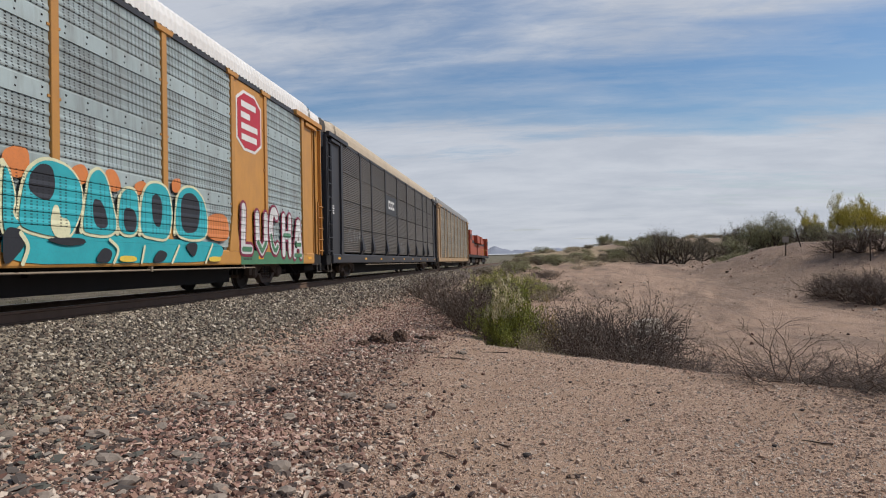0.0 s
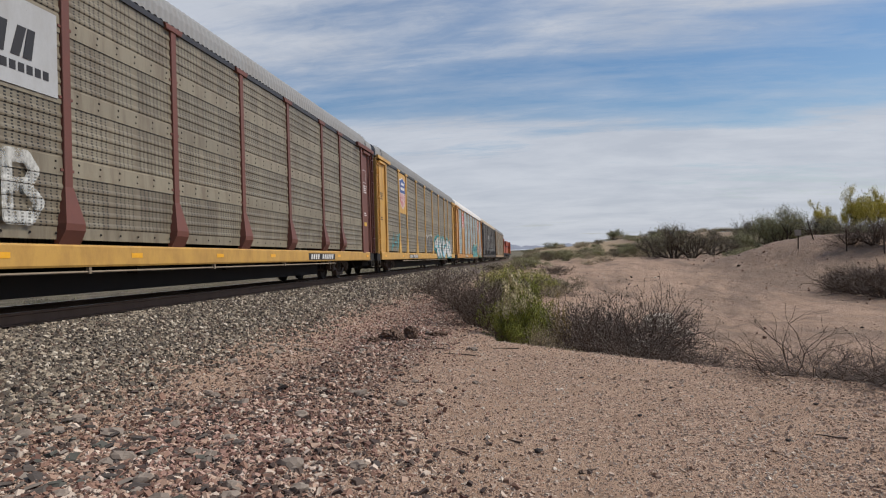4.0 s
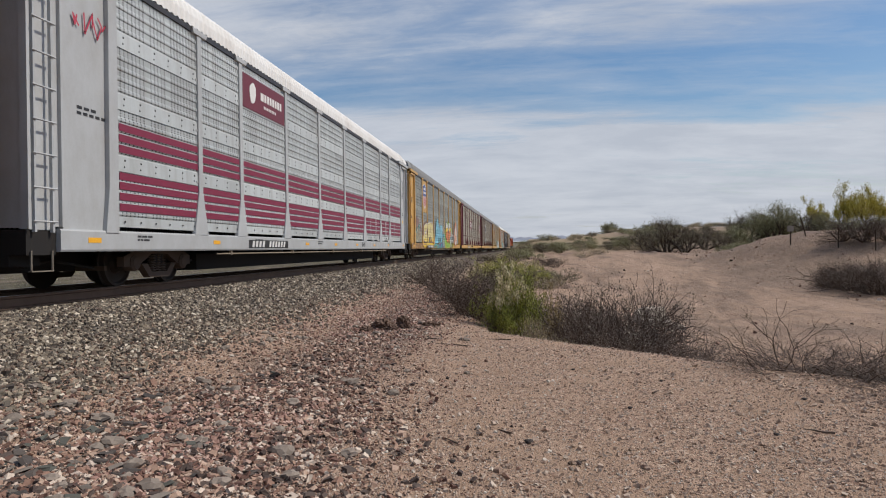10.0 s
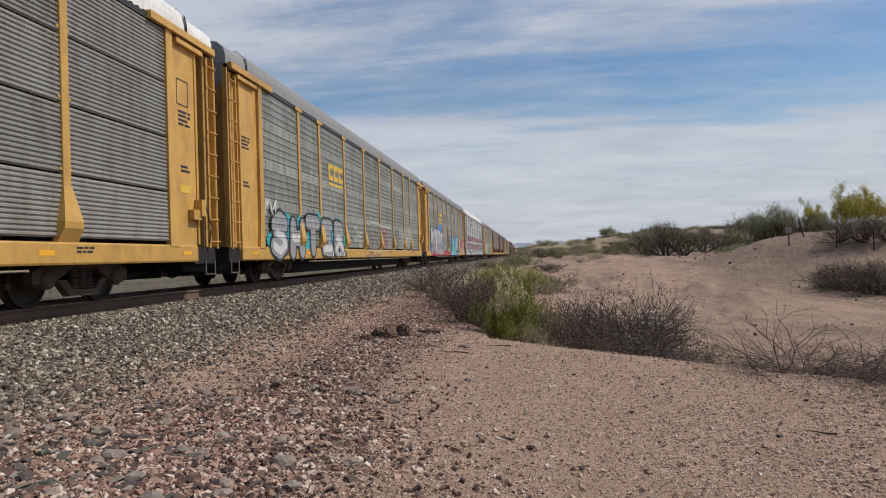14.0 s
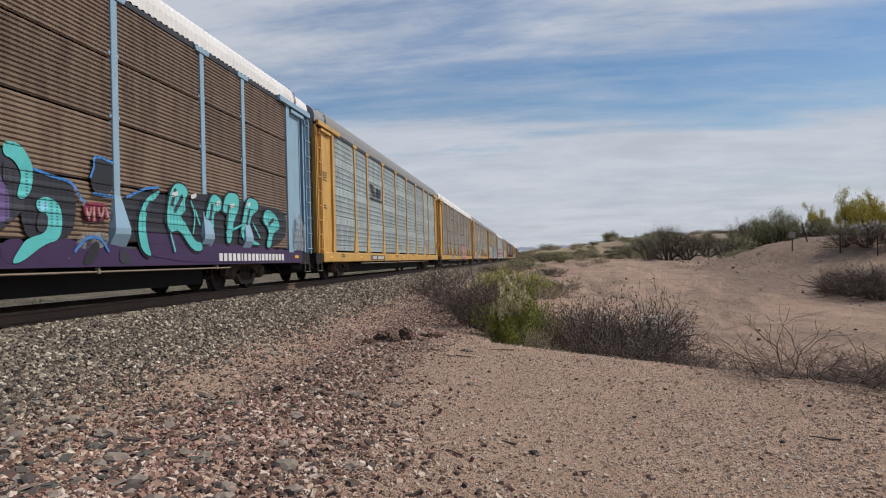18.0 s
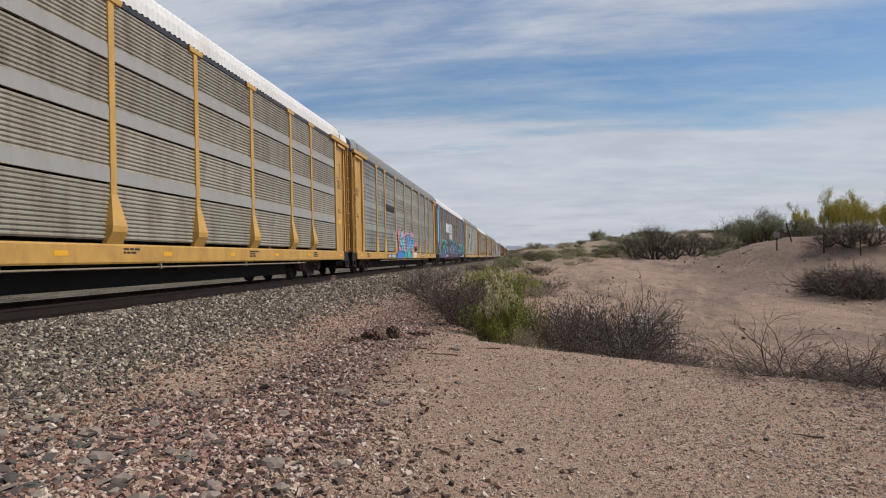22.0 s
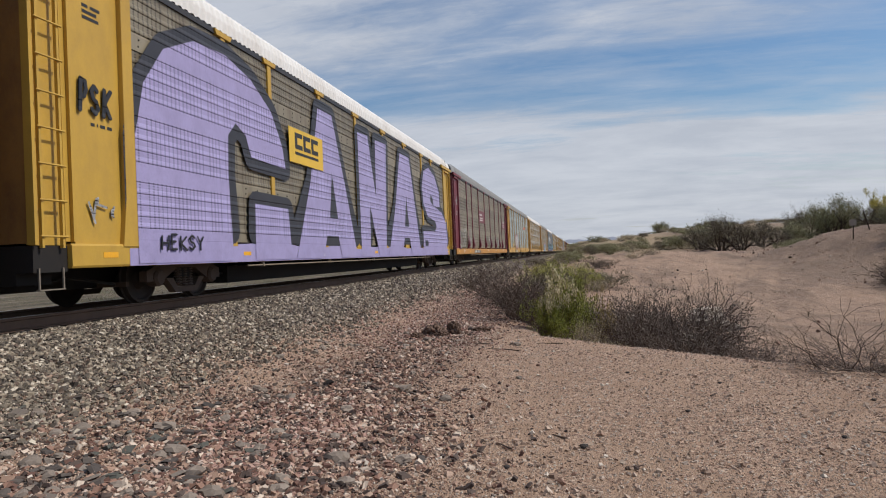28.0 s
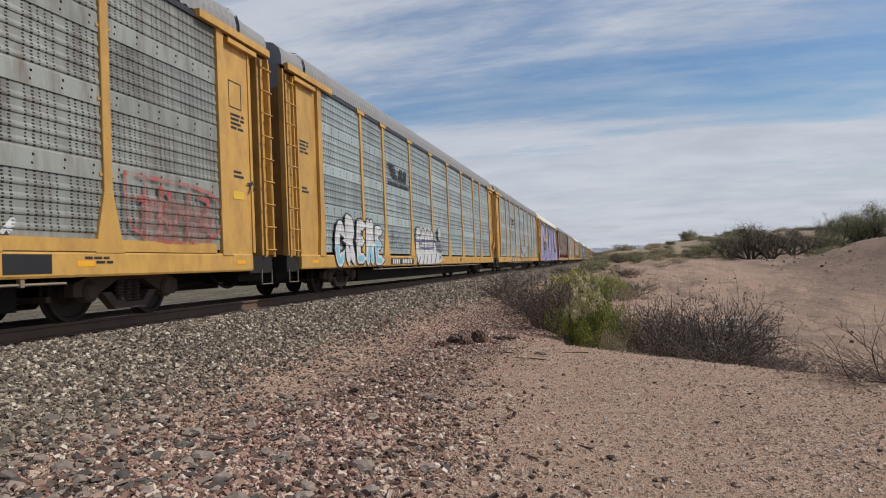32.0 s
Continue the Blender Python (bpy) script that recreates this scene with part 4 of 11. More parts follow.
def ground_material():
    m, nt, bs = material("desert_ground", 0.95)
    co = object_coords(nt)
    sep = nt.nodes.new("ShaderNodeSeparateXYZ")
    nt.links.new(co, sep.inputs[0])
    big = noise_tex(nt, co, 0.35, 5.0, 0.6)
    mid = noise_tex(nt, co, 2.2, 6.0, 0.65)
    fine = noise_tex(nt, co, 38.0, 5.0, 0.7)

    def pebbles(scale, tones):
        """Close-set small stones: a tone for each cell, and its rounded height."""
        v = nt.nodes.new("ShaderNodeTexVoronoi")
        v.inputs["Scale"].default_value = scale
        warp = nt.nodes.new("ShaderNodeVectorMath")
        nt.links.new(co, warp.inputs[0])
        w2 = nt.nodes.new("ShaderNodeTexNoise")
        w2.inputs["Scale"].default_value = scale * 0.7
        nt.links.new(co, w2.inputs["Vector"])
        sc = nt.nodes.new("ShaderNodeVectorMath")
        sc.operation = "SCALE"
        sc.inputs["Scale"].default_value = 0.9 / scale
        nt.links.new(w2.outputs["Color"], sc.inputs[0])
        nt.links.new(sc.outputs[0], warp.inputs[1])
        nt.links.new(warp.outputs[0], v.inputs["Vector"])
        cell = nt.nodes.new("ShaderNodeSeparateColor")
        nt.links.new(v.outputs["Color"], cell.inputs[0])
        return ramp(nt, cell.outputs[0], tones, "CONSTANT"), v.outputs["Distance"], cell.outputs[1]

    grain_c, grain_d, grain_p = pebbles(85.0, [(0.0, (0.384, 0.234, 0.151)), (0.25, (0.538, 0.354, 0.235)), (0.5, (0.256, 0.144, 0.092)), (0.66, (0.640, 0.444, 0.308)), (0.86, (0.768, 0.576, 0.426)), (0.95, (0.154, 0.096, 0.067))])
    chip_c, chip_d, chip_p = pebbles(34.0, [(0.0, (0.415, 0.249, 0.162)), (0.3, (0.586, 0.400, 0.275)), (0.55, (0.220, 0.122, 0.081)), (0.75, (0.708, 0.522, 0.378)), (0.92, (0.183, 0.145, 0.113))])
    c = ramp(nt, mid, [(0.3, (0.329, 0.200, 0.121)), (0.5, (0.470, 0.304, 0.197)), (0.75, (0.573, 0.389, 0.259))])
    c = mix(nt, ramp(nt, big, [(0.4, (0, 0, 0)), (0.7, (0.6, 0.6, 0.6))]), c, (0.50, 0.335, 0.21))
    # coarse grain, with scattered chips where the dirt is stony
    stony = ramp(nt, noise_tex(nt, co, 1.1, 5.0, 0.65), [(0.38, (0.15, 0.15, 0.15)), (0.60, (1, 1, 1))])
    c = mix(nt, socket_math(nt, "MULTIPLY", stony, 0.72), c, grain_c)
    chips = socket_math(nt, "MULTIPLY", socket_math(nt, "GREATER_THAN", chip_p, 0.62), socket_math(nt, "GREATER_THAN", stony, 0.5))
    c = mix(nt, socket_math(nt, "MULTIPLY", chips, 0.9), c, chip_c)
    # trampled and wheel-worn streaks over the lot
    worn = noise_tex(nt, mapping(nt, co, (0.55, 0.12, 1), (0, 0, -24)), 1.0, 6.0, 0.7, 0.6)
    far = ramp(nt, socket_math(nt, "DIVIDE", sep.outputs[1], 60.0), [(0.2, (0, 0, 0)), (0.33, (1, 1, 1))])
    c = mix(nt, socket_math(nt, "MULTIPLY", far, ramp(nt, worn, [(0.38, (0.85, 0.85, 0.85)), (0.56, (0, 0, 0))])), c, (0.20, 0.135, 0.092))
    scuff = noise_tex(nt, mapping(nt, co, (0.42, 0.75, 1), (0, 0, 12)), 1.0, 9.0, 0.78, 0.4)
    c = mix(nt, socket_math(nt, "MULTIPLY", far, ramp(nt, scuff, [(0.36, (0.8, 0.8, 0.8)), (0.47, (0, 0, 0))])), c, (0.155, 0.108, 0.074))
    # dry grass on the hill beyond
    hill = ramp(nt, socket_math(nt, "DIVIDE", sep.outputs[1], 100.0), [(0.70, (0, 0, 0)), (0.86, (1, 1, 1))])
    c = mix(nt, socket_math(nt, "MULTIPLY", hill, ramp(nt, mid, [(0.35, (0.4, 0.4, 0.4)), (0.6, (0.95, 0.95, 0.95))])), c, (0.36, 0.285, 0.15))
    # brown stony dirt of the mound
    heap = socket_math(nt, "MULTIPLY", ramp(nt, socket_math(nt, "DIVIDE", socket_math(nt, "ADD", sep.outputs[0], socket_math(nt, "MULTIPLY", big, 6.0)), 30.0), [(0.42, (0, 0, 0)), (0.56, (1, 1, 1))]),
                       ramp(nt, socket_math(nt, "DIVIDE", sep.outputs[1], 100.0), [(0.22, (0, 0, 0)), (0.32, (1, 1, 1))]))
    c = mix(nt, socket_math(nt, "MULTIPLY", heap, ramp(nt, mid, [(0.35, (0.35, 0.35, 0.35)), (0.6, (0.8, 0.8, 0.8))])), c, (0.22, 0.155, 0.11))
    # grey crushed stone along the track, with a ragged edge
    wob = socket_math(nt, "MULTIPLY", socket_math(nt, "SUBTRACT", noise_tex(nt, co, 0.9, 5.0, 0.7), 0.5), 1.8)
    side = socket_math(nt, "ADD", sep.outputs[0], wob)
    grey = ramp(nt, socket_math(nt, "ADD", side, 5.2), [(0.0, (1, 1, 1)), (0.9, (0, 0, 0))])
    rub = ramp(nt, socket_math(nt, "ABSOLUTE", socket_math(nt, "ADD", side, 2.4)), [(0.45, (0.85, 0.85, 0.85)), (1.0, (0, 0, 0))])
    # bed below the rubble darkened in colour to stand for shaded gaps between stones
    rubble = ramp(nt, noise_tex(nt, co, 14.0, 5.0, 0.8), [(0.3, (0.05, 0.032, 0.025)), (0.55, (0.12, 0.08, 0.062)), (0.8, (0.22, 0.155, 0.12))])
    rub = socket_math(nt, "MULTIPLY", rub, socket_math(nt, "LESS_THAN", sep.outputs[1], 24.0))
    c = mix(nt, rub, c, rubble)
    on_bank = socket_math(nt, "GREATER_THAN", sep.outputs[0], -12.0)
    stone = ramp(nt, noise_tex(nt, co, 16.0, 4.0, 0.8), [(0.3, (0.025, 0.021, 0.018)), (0.55, (0.07, 0.06, 0.052)), (0.8, (0.14, 0.125, 0.11))])
    c = mix(nt, socket_math(nt, "MULTIPLY", grey, on_bank), c, stone)
    c = mix(nt, socket_math(nt, "MULTIPLY", fine, 0.4), c, (0.28, 0.18, 0.115))
    # drier, greyer plain with dead grass across the track
    plain = ramp(nt, socket_math(nt, "DIVIDE", socket_math(nt, "ADD", socket_math(nt, "MULTIPLY", side, -1.0), -10.6), 2.5), [(0.0, (0, 0, 0)), (1.0, (0.9, 0.9, 0.9))])
    c = mix(nt, socket_math(nt, "MULTIPLY", plain, ramp(nt, big, [(0.3, (0.75, 0.75, 0.75)), (0.6, (1, 1, 1))])), c,
            ramp(nt, noise_tex(nt, mapping(nt, co, (0.8, 0.25, 1)), 1.0, 5.0, 0.65), [(0.38, (0.03, 0.035, 0.015)), (0.52, (0.075, 0.07, 0.036)), (0.66, (0.20, 0.17, 0.115))]))
    tone = nt.nodes.new("ShaderNodeHueSaturation")
    tone.inputs["Saturation"].default_value = 0.95
    tone.inputs["Value"].default_value = 0.93
    nt.links.new(c, tone.inputs["Color"])
    nt.links.new(tone.outputs[0], bs.inputs["Base Color"])
    lumps = socket_math(nt, "ADD", socket_math(nt, "MULTIPLY", grain_d, -0.7), socket_math(nt, "MULTIPLY", socket_math(nt, "MULTIPLY", chip_d, chips), -1.0))
    bump(nt, bs, socket_math(nt, "ADD", socket_math(nt, "ADD", fine, lumps), socket_math(nt, "MULTIPLY", mid, 1.5)), 1.0, 0.021)
    return m


def make_ground():
    xs, ys = spaced(-2600, 2600, 0.2, 0.0, 1.045), spaced(-400, 3600, 0.2, 8.0, 1.04)
    gx, gy = np.meshgrid(xs, ys)
    gz = height(gx, gy)
    n, k = len(xs), len(ys)
    verts = np.stack([gx.ravel(), gy.ravel(), gz.ravel()], 1)
    i = np.arange(n * k).reshape(k, n)
    faces = np.stack([i[:-1, :-1], i[:-1, 1:], i[1:, 1:], i[1:, :-1]], -1).reshape(-1, 4)
    me = bpy.data.meshes.new("ground")
    me.from_pydata(verts.tolist(), [], faces.tolist())
    me.polygons.foreach_set("use_smooth", [True] * len(me.polygons))
    me.materials.append(ground_material())
    return tagged(new("ground", me), "dry tan desert ground of dirt, sand and gravel", "ground", kind="structure")


make_ground()


# ---- loose stones ----
def stone_material(name, tones):
    m, nt, bs = material(name, 0.9)
    isl = nt.nodes.new("ShaderNodeNewGeometry").outputs["Random Per Island"]
    c = ramp(nt, isl, tones, "CONSTANT")
    g = noise_tex(nt, object_coords(nt), 60.0, 4.0, 0.7)
    c = mix(nt, socket_math(nt, "MULTIPLY", g, 0.5), c, (0.09, 0.07, 0.06))
    nt.links.new(c, bs.inputs["Base Color"])
    bump(nt, bs, g, 0.4, 0.004)
    return m


M["ballast"] = stone_material("ballast_stone", [(0.0, (0.106, 0.088, 0.066)), (0.2, (0.171, 0.142, 0.104)), (0.36, (0.045, 0.036, 0.027)), (0.50, (0.300, 0.250, 0.180)), (0.68, (0.134, 0.092, 0.065)), (0.80, (0.400, 0.332, 0.240)), (0.92, (0.640, 0.560, 0.440))])
M["red_gravel"] = stone_material("reddish_gravel", [(0.0, (0.135, 0.062, 0.042)), (0.2, (0.285, 0.160, 0.110)), (0.38, (0.045, 0.026, 0.020)), (0.52, (0.390, 0.250, 0.175)), (0.66, (0.085, 0.058, 0.045)), (0.78, (0.520, 0.360, 0.265)), (0.91, (0.690, 0.565, 0.450))])
M["mixed"] = stone_material("mixed_gravel", [(0.0, (0.092, 0.062, 0.044)), (0.20, (0.195, 0.140, 0.100)), (0.40, (0.040, 0.028, 0.022)), (0.54, (0.265, 0.185, 0.130)), (0.66, (0.118, 0.052, 0.036)), (0.78, (0.190, 0.098, 0.066)), (0.90, (0.520, 0.420, 0.330))])
M["shale"] = stone_material("dark_shale", [(0.0, (0.056, 0.047, 0.041)), (0.3, (0.094, 0.078, 0.066)), (0.5, (0.034, 0.031, 0.028)), (0.64, (0.075, 0.081, 0.066)), (0.78, (0.150, 0.125, 0.103)), (0.92, (0.250, 0.212, 0.175))])
M["pale_pink"] = stone_material("pale_pink_rock", [(0.0, (0.330, 0.185, 0.140)), (0.22, (0.500, 0.325, 0.255)), (0.42, (0.170, 0.076, 0.055)), (0.56, (0.385, 0.225, 0.175)), (0.76, (0.640, 0.510, 0.420)), (0.90, (0.075, 0.045, 0.036))])
M["grit"] = stone_material("pale_grit", [(0.0, (0.423, 0.299, 0.216)), (0.3, (0.534, 0.405, 0.308)), (0.6, (0.313, 0.207, 0.147)), (0.75, (0.607, 0.488, 0.386)), (0.93, (0.699, 0.616, 0.515))])

ROCK_V = np.array([(-1, -1, -0.7), (1, -1, -0.7), (1, 1, -0.7), (-1, 1, -0.7), (-0.8, -0.8, 0.7), (0.8, -0.8, 0.7), (0.8, 0.8, 0.7), (-0.8, 0.8, 0.7)], float)
ROCK_F = np.array([(3, 2, 1), (3, 1, 0), (4, 5, 6), (4, 6, 7), (0, 1, 5), (0, 5, 4), (1, 2, 6), (1, 6, 5), (2, 3, 7), (2, 7, 6), (3, 0, 4), (3, 4, 7)])


def scatter_stones(name, label, mat, xs, ys, sizes, seed, sink=0.15, flat=1.0):
    """Angular stones lying on the ground, as one object of uncountable pieces."""
    rng = np.random.RandomState(seed)
    n = len(xs)
    v = ROCK_V[None] * (1 + rng.uniform(-0.48, 0.40, (n, 8, 3)))
    v = v * (sizes[:, None, None] / 2) * np.stack([rng.uniform(0.7, 1.3, n), rng.uniform(0.7, 1.3, n), rng.uniform(0.6, 1.1, n) * flat], 1)[:, None, :]
    a, b = rng.uniform(0, 6.28, n), rng.uniform(-0.8, 0.8, n) * flat
    ca, sa, cb, sb = np.cos(a)[:, None], np.sin(a)[:, None], np.cos(b)[:, None], np.sin(b)[:, None]
    x, y, z = v[..., 0], v[..., 1], v[..., 2]
    y, z = y * cb - z * sb, y * sb + z * cb
    x, y = x * ca - y * sa, x * sa + y * ca
    g = rng.uniform(-1.2, 1.2, n) * flat
    cg, sg = np.cos(g)[:, None], np.sin(g)[:, None]
    x, z = x * cg - z * sg, x * sg + z * cg
    zz = height(xs, ys) + sizes * (0.5 - sink) * 0.6
    verts = np.stack([x + xs[:, None], y + ys[:, None], z + zz[:, None]], -1).reshape(-1, 3)
    faces = (ROCK_F[None] + 8 * np.arange(n)[:, None, None]).reshape(-1, 3)
    me = bpy.data.meshes.new(name)
    me.vertices.add(len(verts))
    me.vertices.foreach_set("co", verts.ravel())
    me.loops.add(len(faces) * 3)
    me.loops.foreach_set("vertex_index", faces.ravel().astype(np.int32))
    me.polygons.add(len(faces))
    me.polygons.foreach_set("loop_start", np.arange(0, len(faces) * 3, 3, dtype=np.int32))
    me.update(calc_edges=True)
    me.shade_flat()
    me.materials.append(mat)
    return tagged(new(name, me), label, "gravel", kind="stuff")


def spread(n, seed, near, far, power=1.7):
    """Random places ahead of the eye, denser nearby: angle from +y in degrees and distance."""
    rng = np.random.RandomState(seed)
    a = np.radians(rng.uniform(-58, 34, n))
    d = near * (far / near) ** (rng.uniform(0, 1, n) ** (1 / power) if power != 1 else rng.uniform(0, 1, n))
    return np.sin(a) * d, np.cos(a) * d, d, rng


def make_stones():
    # crushed rock of the track bed
    x, y, d, rng = spread(330000, 3, 4.0, 60, 1.15)
    u = x - TRACK_X
    keep = (u > 0.98) & (rng.uniform(0, 1, len(x)) < np.interp(u, [1.0, 2.9, 3.6, 4.6], [1, 1, 0.65, 0.0]) + 0.10 * ripples(x * 3, y * 3)) & (u < 4.9 + 0.5 * ripples(x, y))
    keep |= (np.abs(u) < 0.62) & (rng.uniform(0, 1, len(x)) < 0.5)
    keep |= (u < -0.98) & (u > -3.6) & (rng.uniform(0, 1, len(x)) < np.interp(u, [-3.6, -2.2], [0.1, 0.9]))
    keep &= ~((x > -0.9) & (edge_ahead(x, y) > 1.2))
    x, y, d = x[keep], y[keep], d[keep]
    size = rng.uniform(0.018, 0.054, len(x)) * np.interp(d, [3, 12, 40], [0.9, 1.05, 1.9])
    scatter_stones("ballast", "grey and brown crushed rock ballast beside the rails", M["ballast"], x, y, size, 5, 0.15)
    # reddish rubble between the track bed and the open dirt
    x, y, d, rng = spread(520000, 13, 3.2, 30, 1.05)
    wide = np.interp(y, [3, 5, 9, 20], [1.25, 1.0, 0.7, 1.0])
    band = np.exp(-((x + 2.4 + 0.35 * ripples(x, y)) / wide) ** 2) * (0.75 + 0.5 * ripples(x * 2.5 + 4, y * 2.5))
    keep = rng.uniform(0, 1, len(x)) < band
    keep &= ~((x > -1.2) & (edge_ahead(x, y) > 1.0))
    x, y, d = x[keep], y[keep], d[keep]
    size = 0.007 + 0.046 * rng.uniform(0, 1, len(x)) ** 9 + rng.uniform(0, 0.0135, len(x))
    scatter_stones("rubble", "reddish broken gravel and rubble on the dirt", M["red_gravel"], x, y, size, 6, flat=0.7)
    # mixed gravel that runs from the track bed out over the dirt
    x, y, d, rng = spread(170000, 43, 3.4, 34, 1.1)
    keep = (x > -6.2) & (x < -2.4) & (rng.uniform(0, 1, len(x)) < 0.75 * np.exp(-((x + 4.1) / 0.95) ** 2) * (0.7 + 0.7 * ripples(x * 1.8, y * 1.8 + 5)))
    x, y, d = x[keep], y[keep], d[keep]
    size = rng.uniform(0.012, 0.034, len(x)) * np.interp(d, [3, 30], [0.9, 1.5])
    scatter_stones("mixed_gravel", "mixed brown and grey gravel between ballast and dirt", M["mixed"], x, y, size, 16, flat=0.8)
    # slabs of dark shale, and a spill of pale pink rock, at the foot of the track bed
    rng = np.random.RandomState(51)
    x, y = rng.normal(-3.1, 0.75, 560), 3.1 + np.abs(rng.normal(0, 1.5, 560))
    scatter_stones("shale", "flat dark grey and green broken shale slabs", M["shale"], x, y, 0.025 + 0.07 * rng.uniform(0, 1, len(x)) ** 2.6, 52, flat=0.45)
    x, y = rng.normal(-2.35, 0.42, 1500), rng.normal(4.9, 0.75, 1500)
    scatter_stones("pale_spill", "pale pink and cream broken rock spilled on the dirt", M["pale_pink"], x, y, rng.uniform(0.014, 0.05, len(x)), 53, flat=0.7)
    # pink gravel on the slope beside the wash
    x, y, d, rng = spread(110000, 63, 8.0, 34, 1.0)
    keep = (x > -4.6) & (x < -0.7) & (rng.uniform(0, 1, len(x)) < 0.85 * smooth(8.5, 12, y) * np.exp(-((x + 2.7 + 0.02 * (y - 12)) / 0.95) ** 2)) & ~((x > -1.6) & (edge_ahead(x, y) > 1.4))
    x, y, d = x[keep], y[keep], d[keep]
    scatter_stones("pink_gravel", "pinkish broken gravel on the slope beside the wash", M["pale_pink"], x, y, rng.uniform(0.014, 0.042, len(x)) * np.interp(d, [8, 30], [1.0, 1.5]), 64, flat=0.8)
    # grit on the open dirt
    x, y, d, rng = spread(190000, 23, 2.8, 26, 1.05)
    keep = (x > -5.2) & (edge_ahead(x, y) < 0.8) & (rng.uniform(0, 1, len(x)) < 0.65 + 0.5 * ripples(x * 1.5, y * 1.5))
    x, y, d = x[keep], y[keep], d[keep]
    size = rng.uniform(0.005, 0.0145, len(x)) * np.interp(d, [2, 20], [1.0, 1.6]) + 0.028 * rng.uniform(0, 1, len(x)) ** 22
    scatter_stones("grit", "fine pale grit and pebbles on the dirt", M["grit"], x, y, size, 8)
    # stones strewn over the lot and the mound
    x, y, d, rng = spread(60000, 33, 15, 75, 1.0)
    keep = (x > -4) & (edge_ahead(x, y) > 2.0) & (rng.uniform(0, 1, len(x)) < 0.03 + 0.10 * ripples(x * 0.9, y * 0.9) + 0.30 * (x > 12))
    x, y, d = x[keep], y[keep], d[keep]
    size = rng.uniform(0.015, 0.05, len(x)) * np.interp(d, [15, 60], [0.7, 1.3]) + 0.12 * rng.uniform(0, 1, len(x)) ** 14
    scatter_stones("lot_stones", "scattered brown stones on the sandy lot and mound", M["red_gravel"], x, y, size, 9)


make_stones()


# ---- track ----
M["rail"] = weathered("rusty_rail", (0.15, 0.092, 0.060), 0.8, 0.1, (0.045, 0.028, 0.02), 0.6)
M["rail_head"] = weathered("worn_rail_head", (0.40, 0.37, 0.34), 0.3, 0.8, (0.15, 0.10, 0.07), 0.4)
M["tie"] = weathered("old_timber", (0.10, 0.075, 0.055), 0.9, 0, (0.04, 0.03, 0.025), 0.7, vary=0.3)


def on_grade():
    """Turns what lies along the track on to its fall."""
    return Matrix.Translation((0, LEVEL_Y, RAIL_Z)) @ Matrix.Rotation(math.atan(GRADE), 4, "X") @ Matrix.Translation((0, -LEVEL_Y, -RAIL_Z))


def make_track():
    for k, nm in ((-1, "rail"), (1, "rail")):
        x = TRACK_X + k * 0.7525
        prof = [(-0.075, -0.185), (0.075, -0.185), (0.072, -0.172), (0.012, -0.155), (0.009, -0.048), (0.036, -0.036), (0.037, -0.006), (0.030, 0.0), (-0.030, 0.0), (-0.037, -0.006), (-0.036, -0.036), (-0.009, -0.048), (-0.012, -0.155), (-0.072, -0.172)]
        rail = tagged(new("rail", Shape().sweep([(x + a, z + RAIL_Z) for a, z in prof], -60, 900).mesh("rail", M["rail"])), "rusty brown steel rail on timber ties", "rail", "rails of the track")
        rail.matrix_world = on_grade()
        part("rail_head", Shape().box(x - 0.026, x + 0.026, -60, 900, RAIL_Z + 0.0015, RAIL_Z + 0.003), M["rail_head"], rail, "polished running surface")
    me = Shape().box(-1.3, 1.3, -0.115, 0.115, RAIL_Z - 0.36, RAIL_Z - 0.192).mesh("tie", M["tie"])
    rng = random.Random(4)
    n = 0
    for i in range(150):
        tie = tagged(new("tie", me), "weathered timber tie under the rails", "railroad tie", "ties of the track")
        tie.location = (TRACK_X + rng.uniform(-0.02, 0.02), 1.0 + 0.53 * i, GRADE * (1.0 + 0.53 * i - LEVEL_Y))
        tie.rotation_euler[2] = rng.uniform(-0.012, 0.012)


make_track()


# ---- plants ----
def leaf_material(name, tones, rough=0.7):
    m, nt, bs = material(name, rough)
    isl = nt.nodes.new("ShaderNodeNewGeometry").outputs["Random Per Island"]
    c = ramp(nt, isl, tones)
    g = noise_tex(nt, object_coords(nt), 3.0, 3.0)
    c = mix(nt, socket_math(nt, "MULTIPLY", g, 0.4), c, tuple(v * 0.5 for v in tones[0][1]))
    nt.links.new(c, bs.inputs["Base Color"])
    return m


M["twig"] = weathered("grey_twig", (0.105, 0.072, 0.054), 0.9, 0, (0.05, 0.038, 0.03), 0.6)
M["dry_twig"] = weathered("bleached_twig", (0.34, 0.29, 0.23), 0.9, 0, (0.16, 0.12, 0.09), 0.6)
M["bark"] = weathered("dark_bark", (0.07, 0.05, 0.038), 0.95, 0, (0.03, 0.022, 0.018), 0.6)
M["leaf_olive"] = leaf_material("olive_leaf", [(0.0, (0.15, 0.15, 0.07)), (0.5, (0.27, 0.26, 0.125)), (1.0, (0.40, 0.37, 0.20))])
M["leaf_green"] = leaf_material("green_leaf", [(0.0, (0.05, 0.085, 0.018)), (0.5, (0.10, 0.145, 0.03)), (1.0, (0.19, 0.21, 0.06))])
# tones brightened to stand in for sunlight passing through the leaves
M["leaf_yellow"] = leaf_material("yellow_green_leaf", [(0.0, (0.20, 0.22, 0.035)), (0.5, (0.42, 0.41, 0.07)), (1.0, (0.64, 0.60, 0.17))])
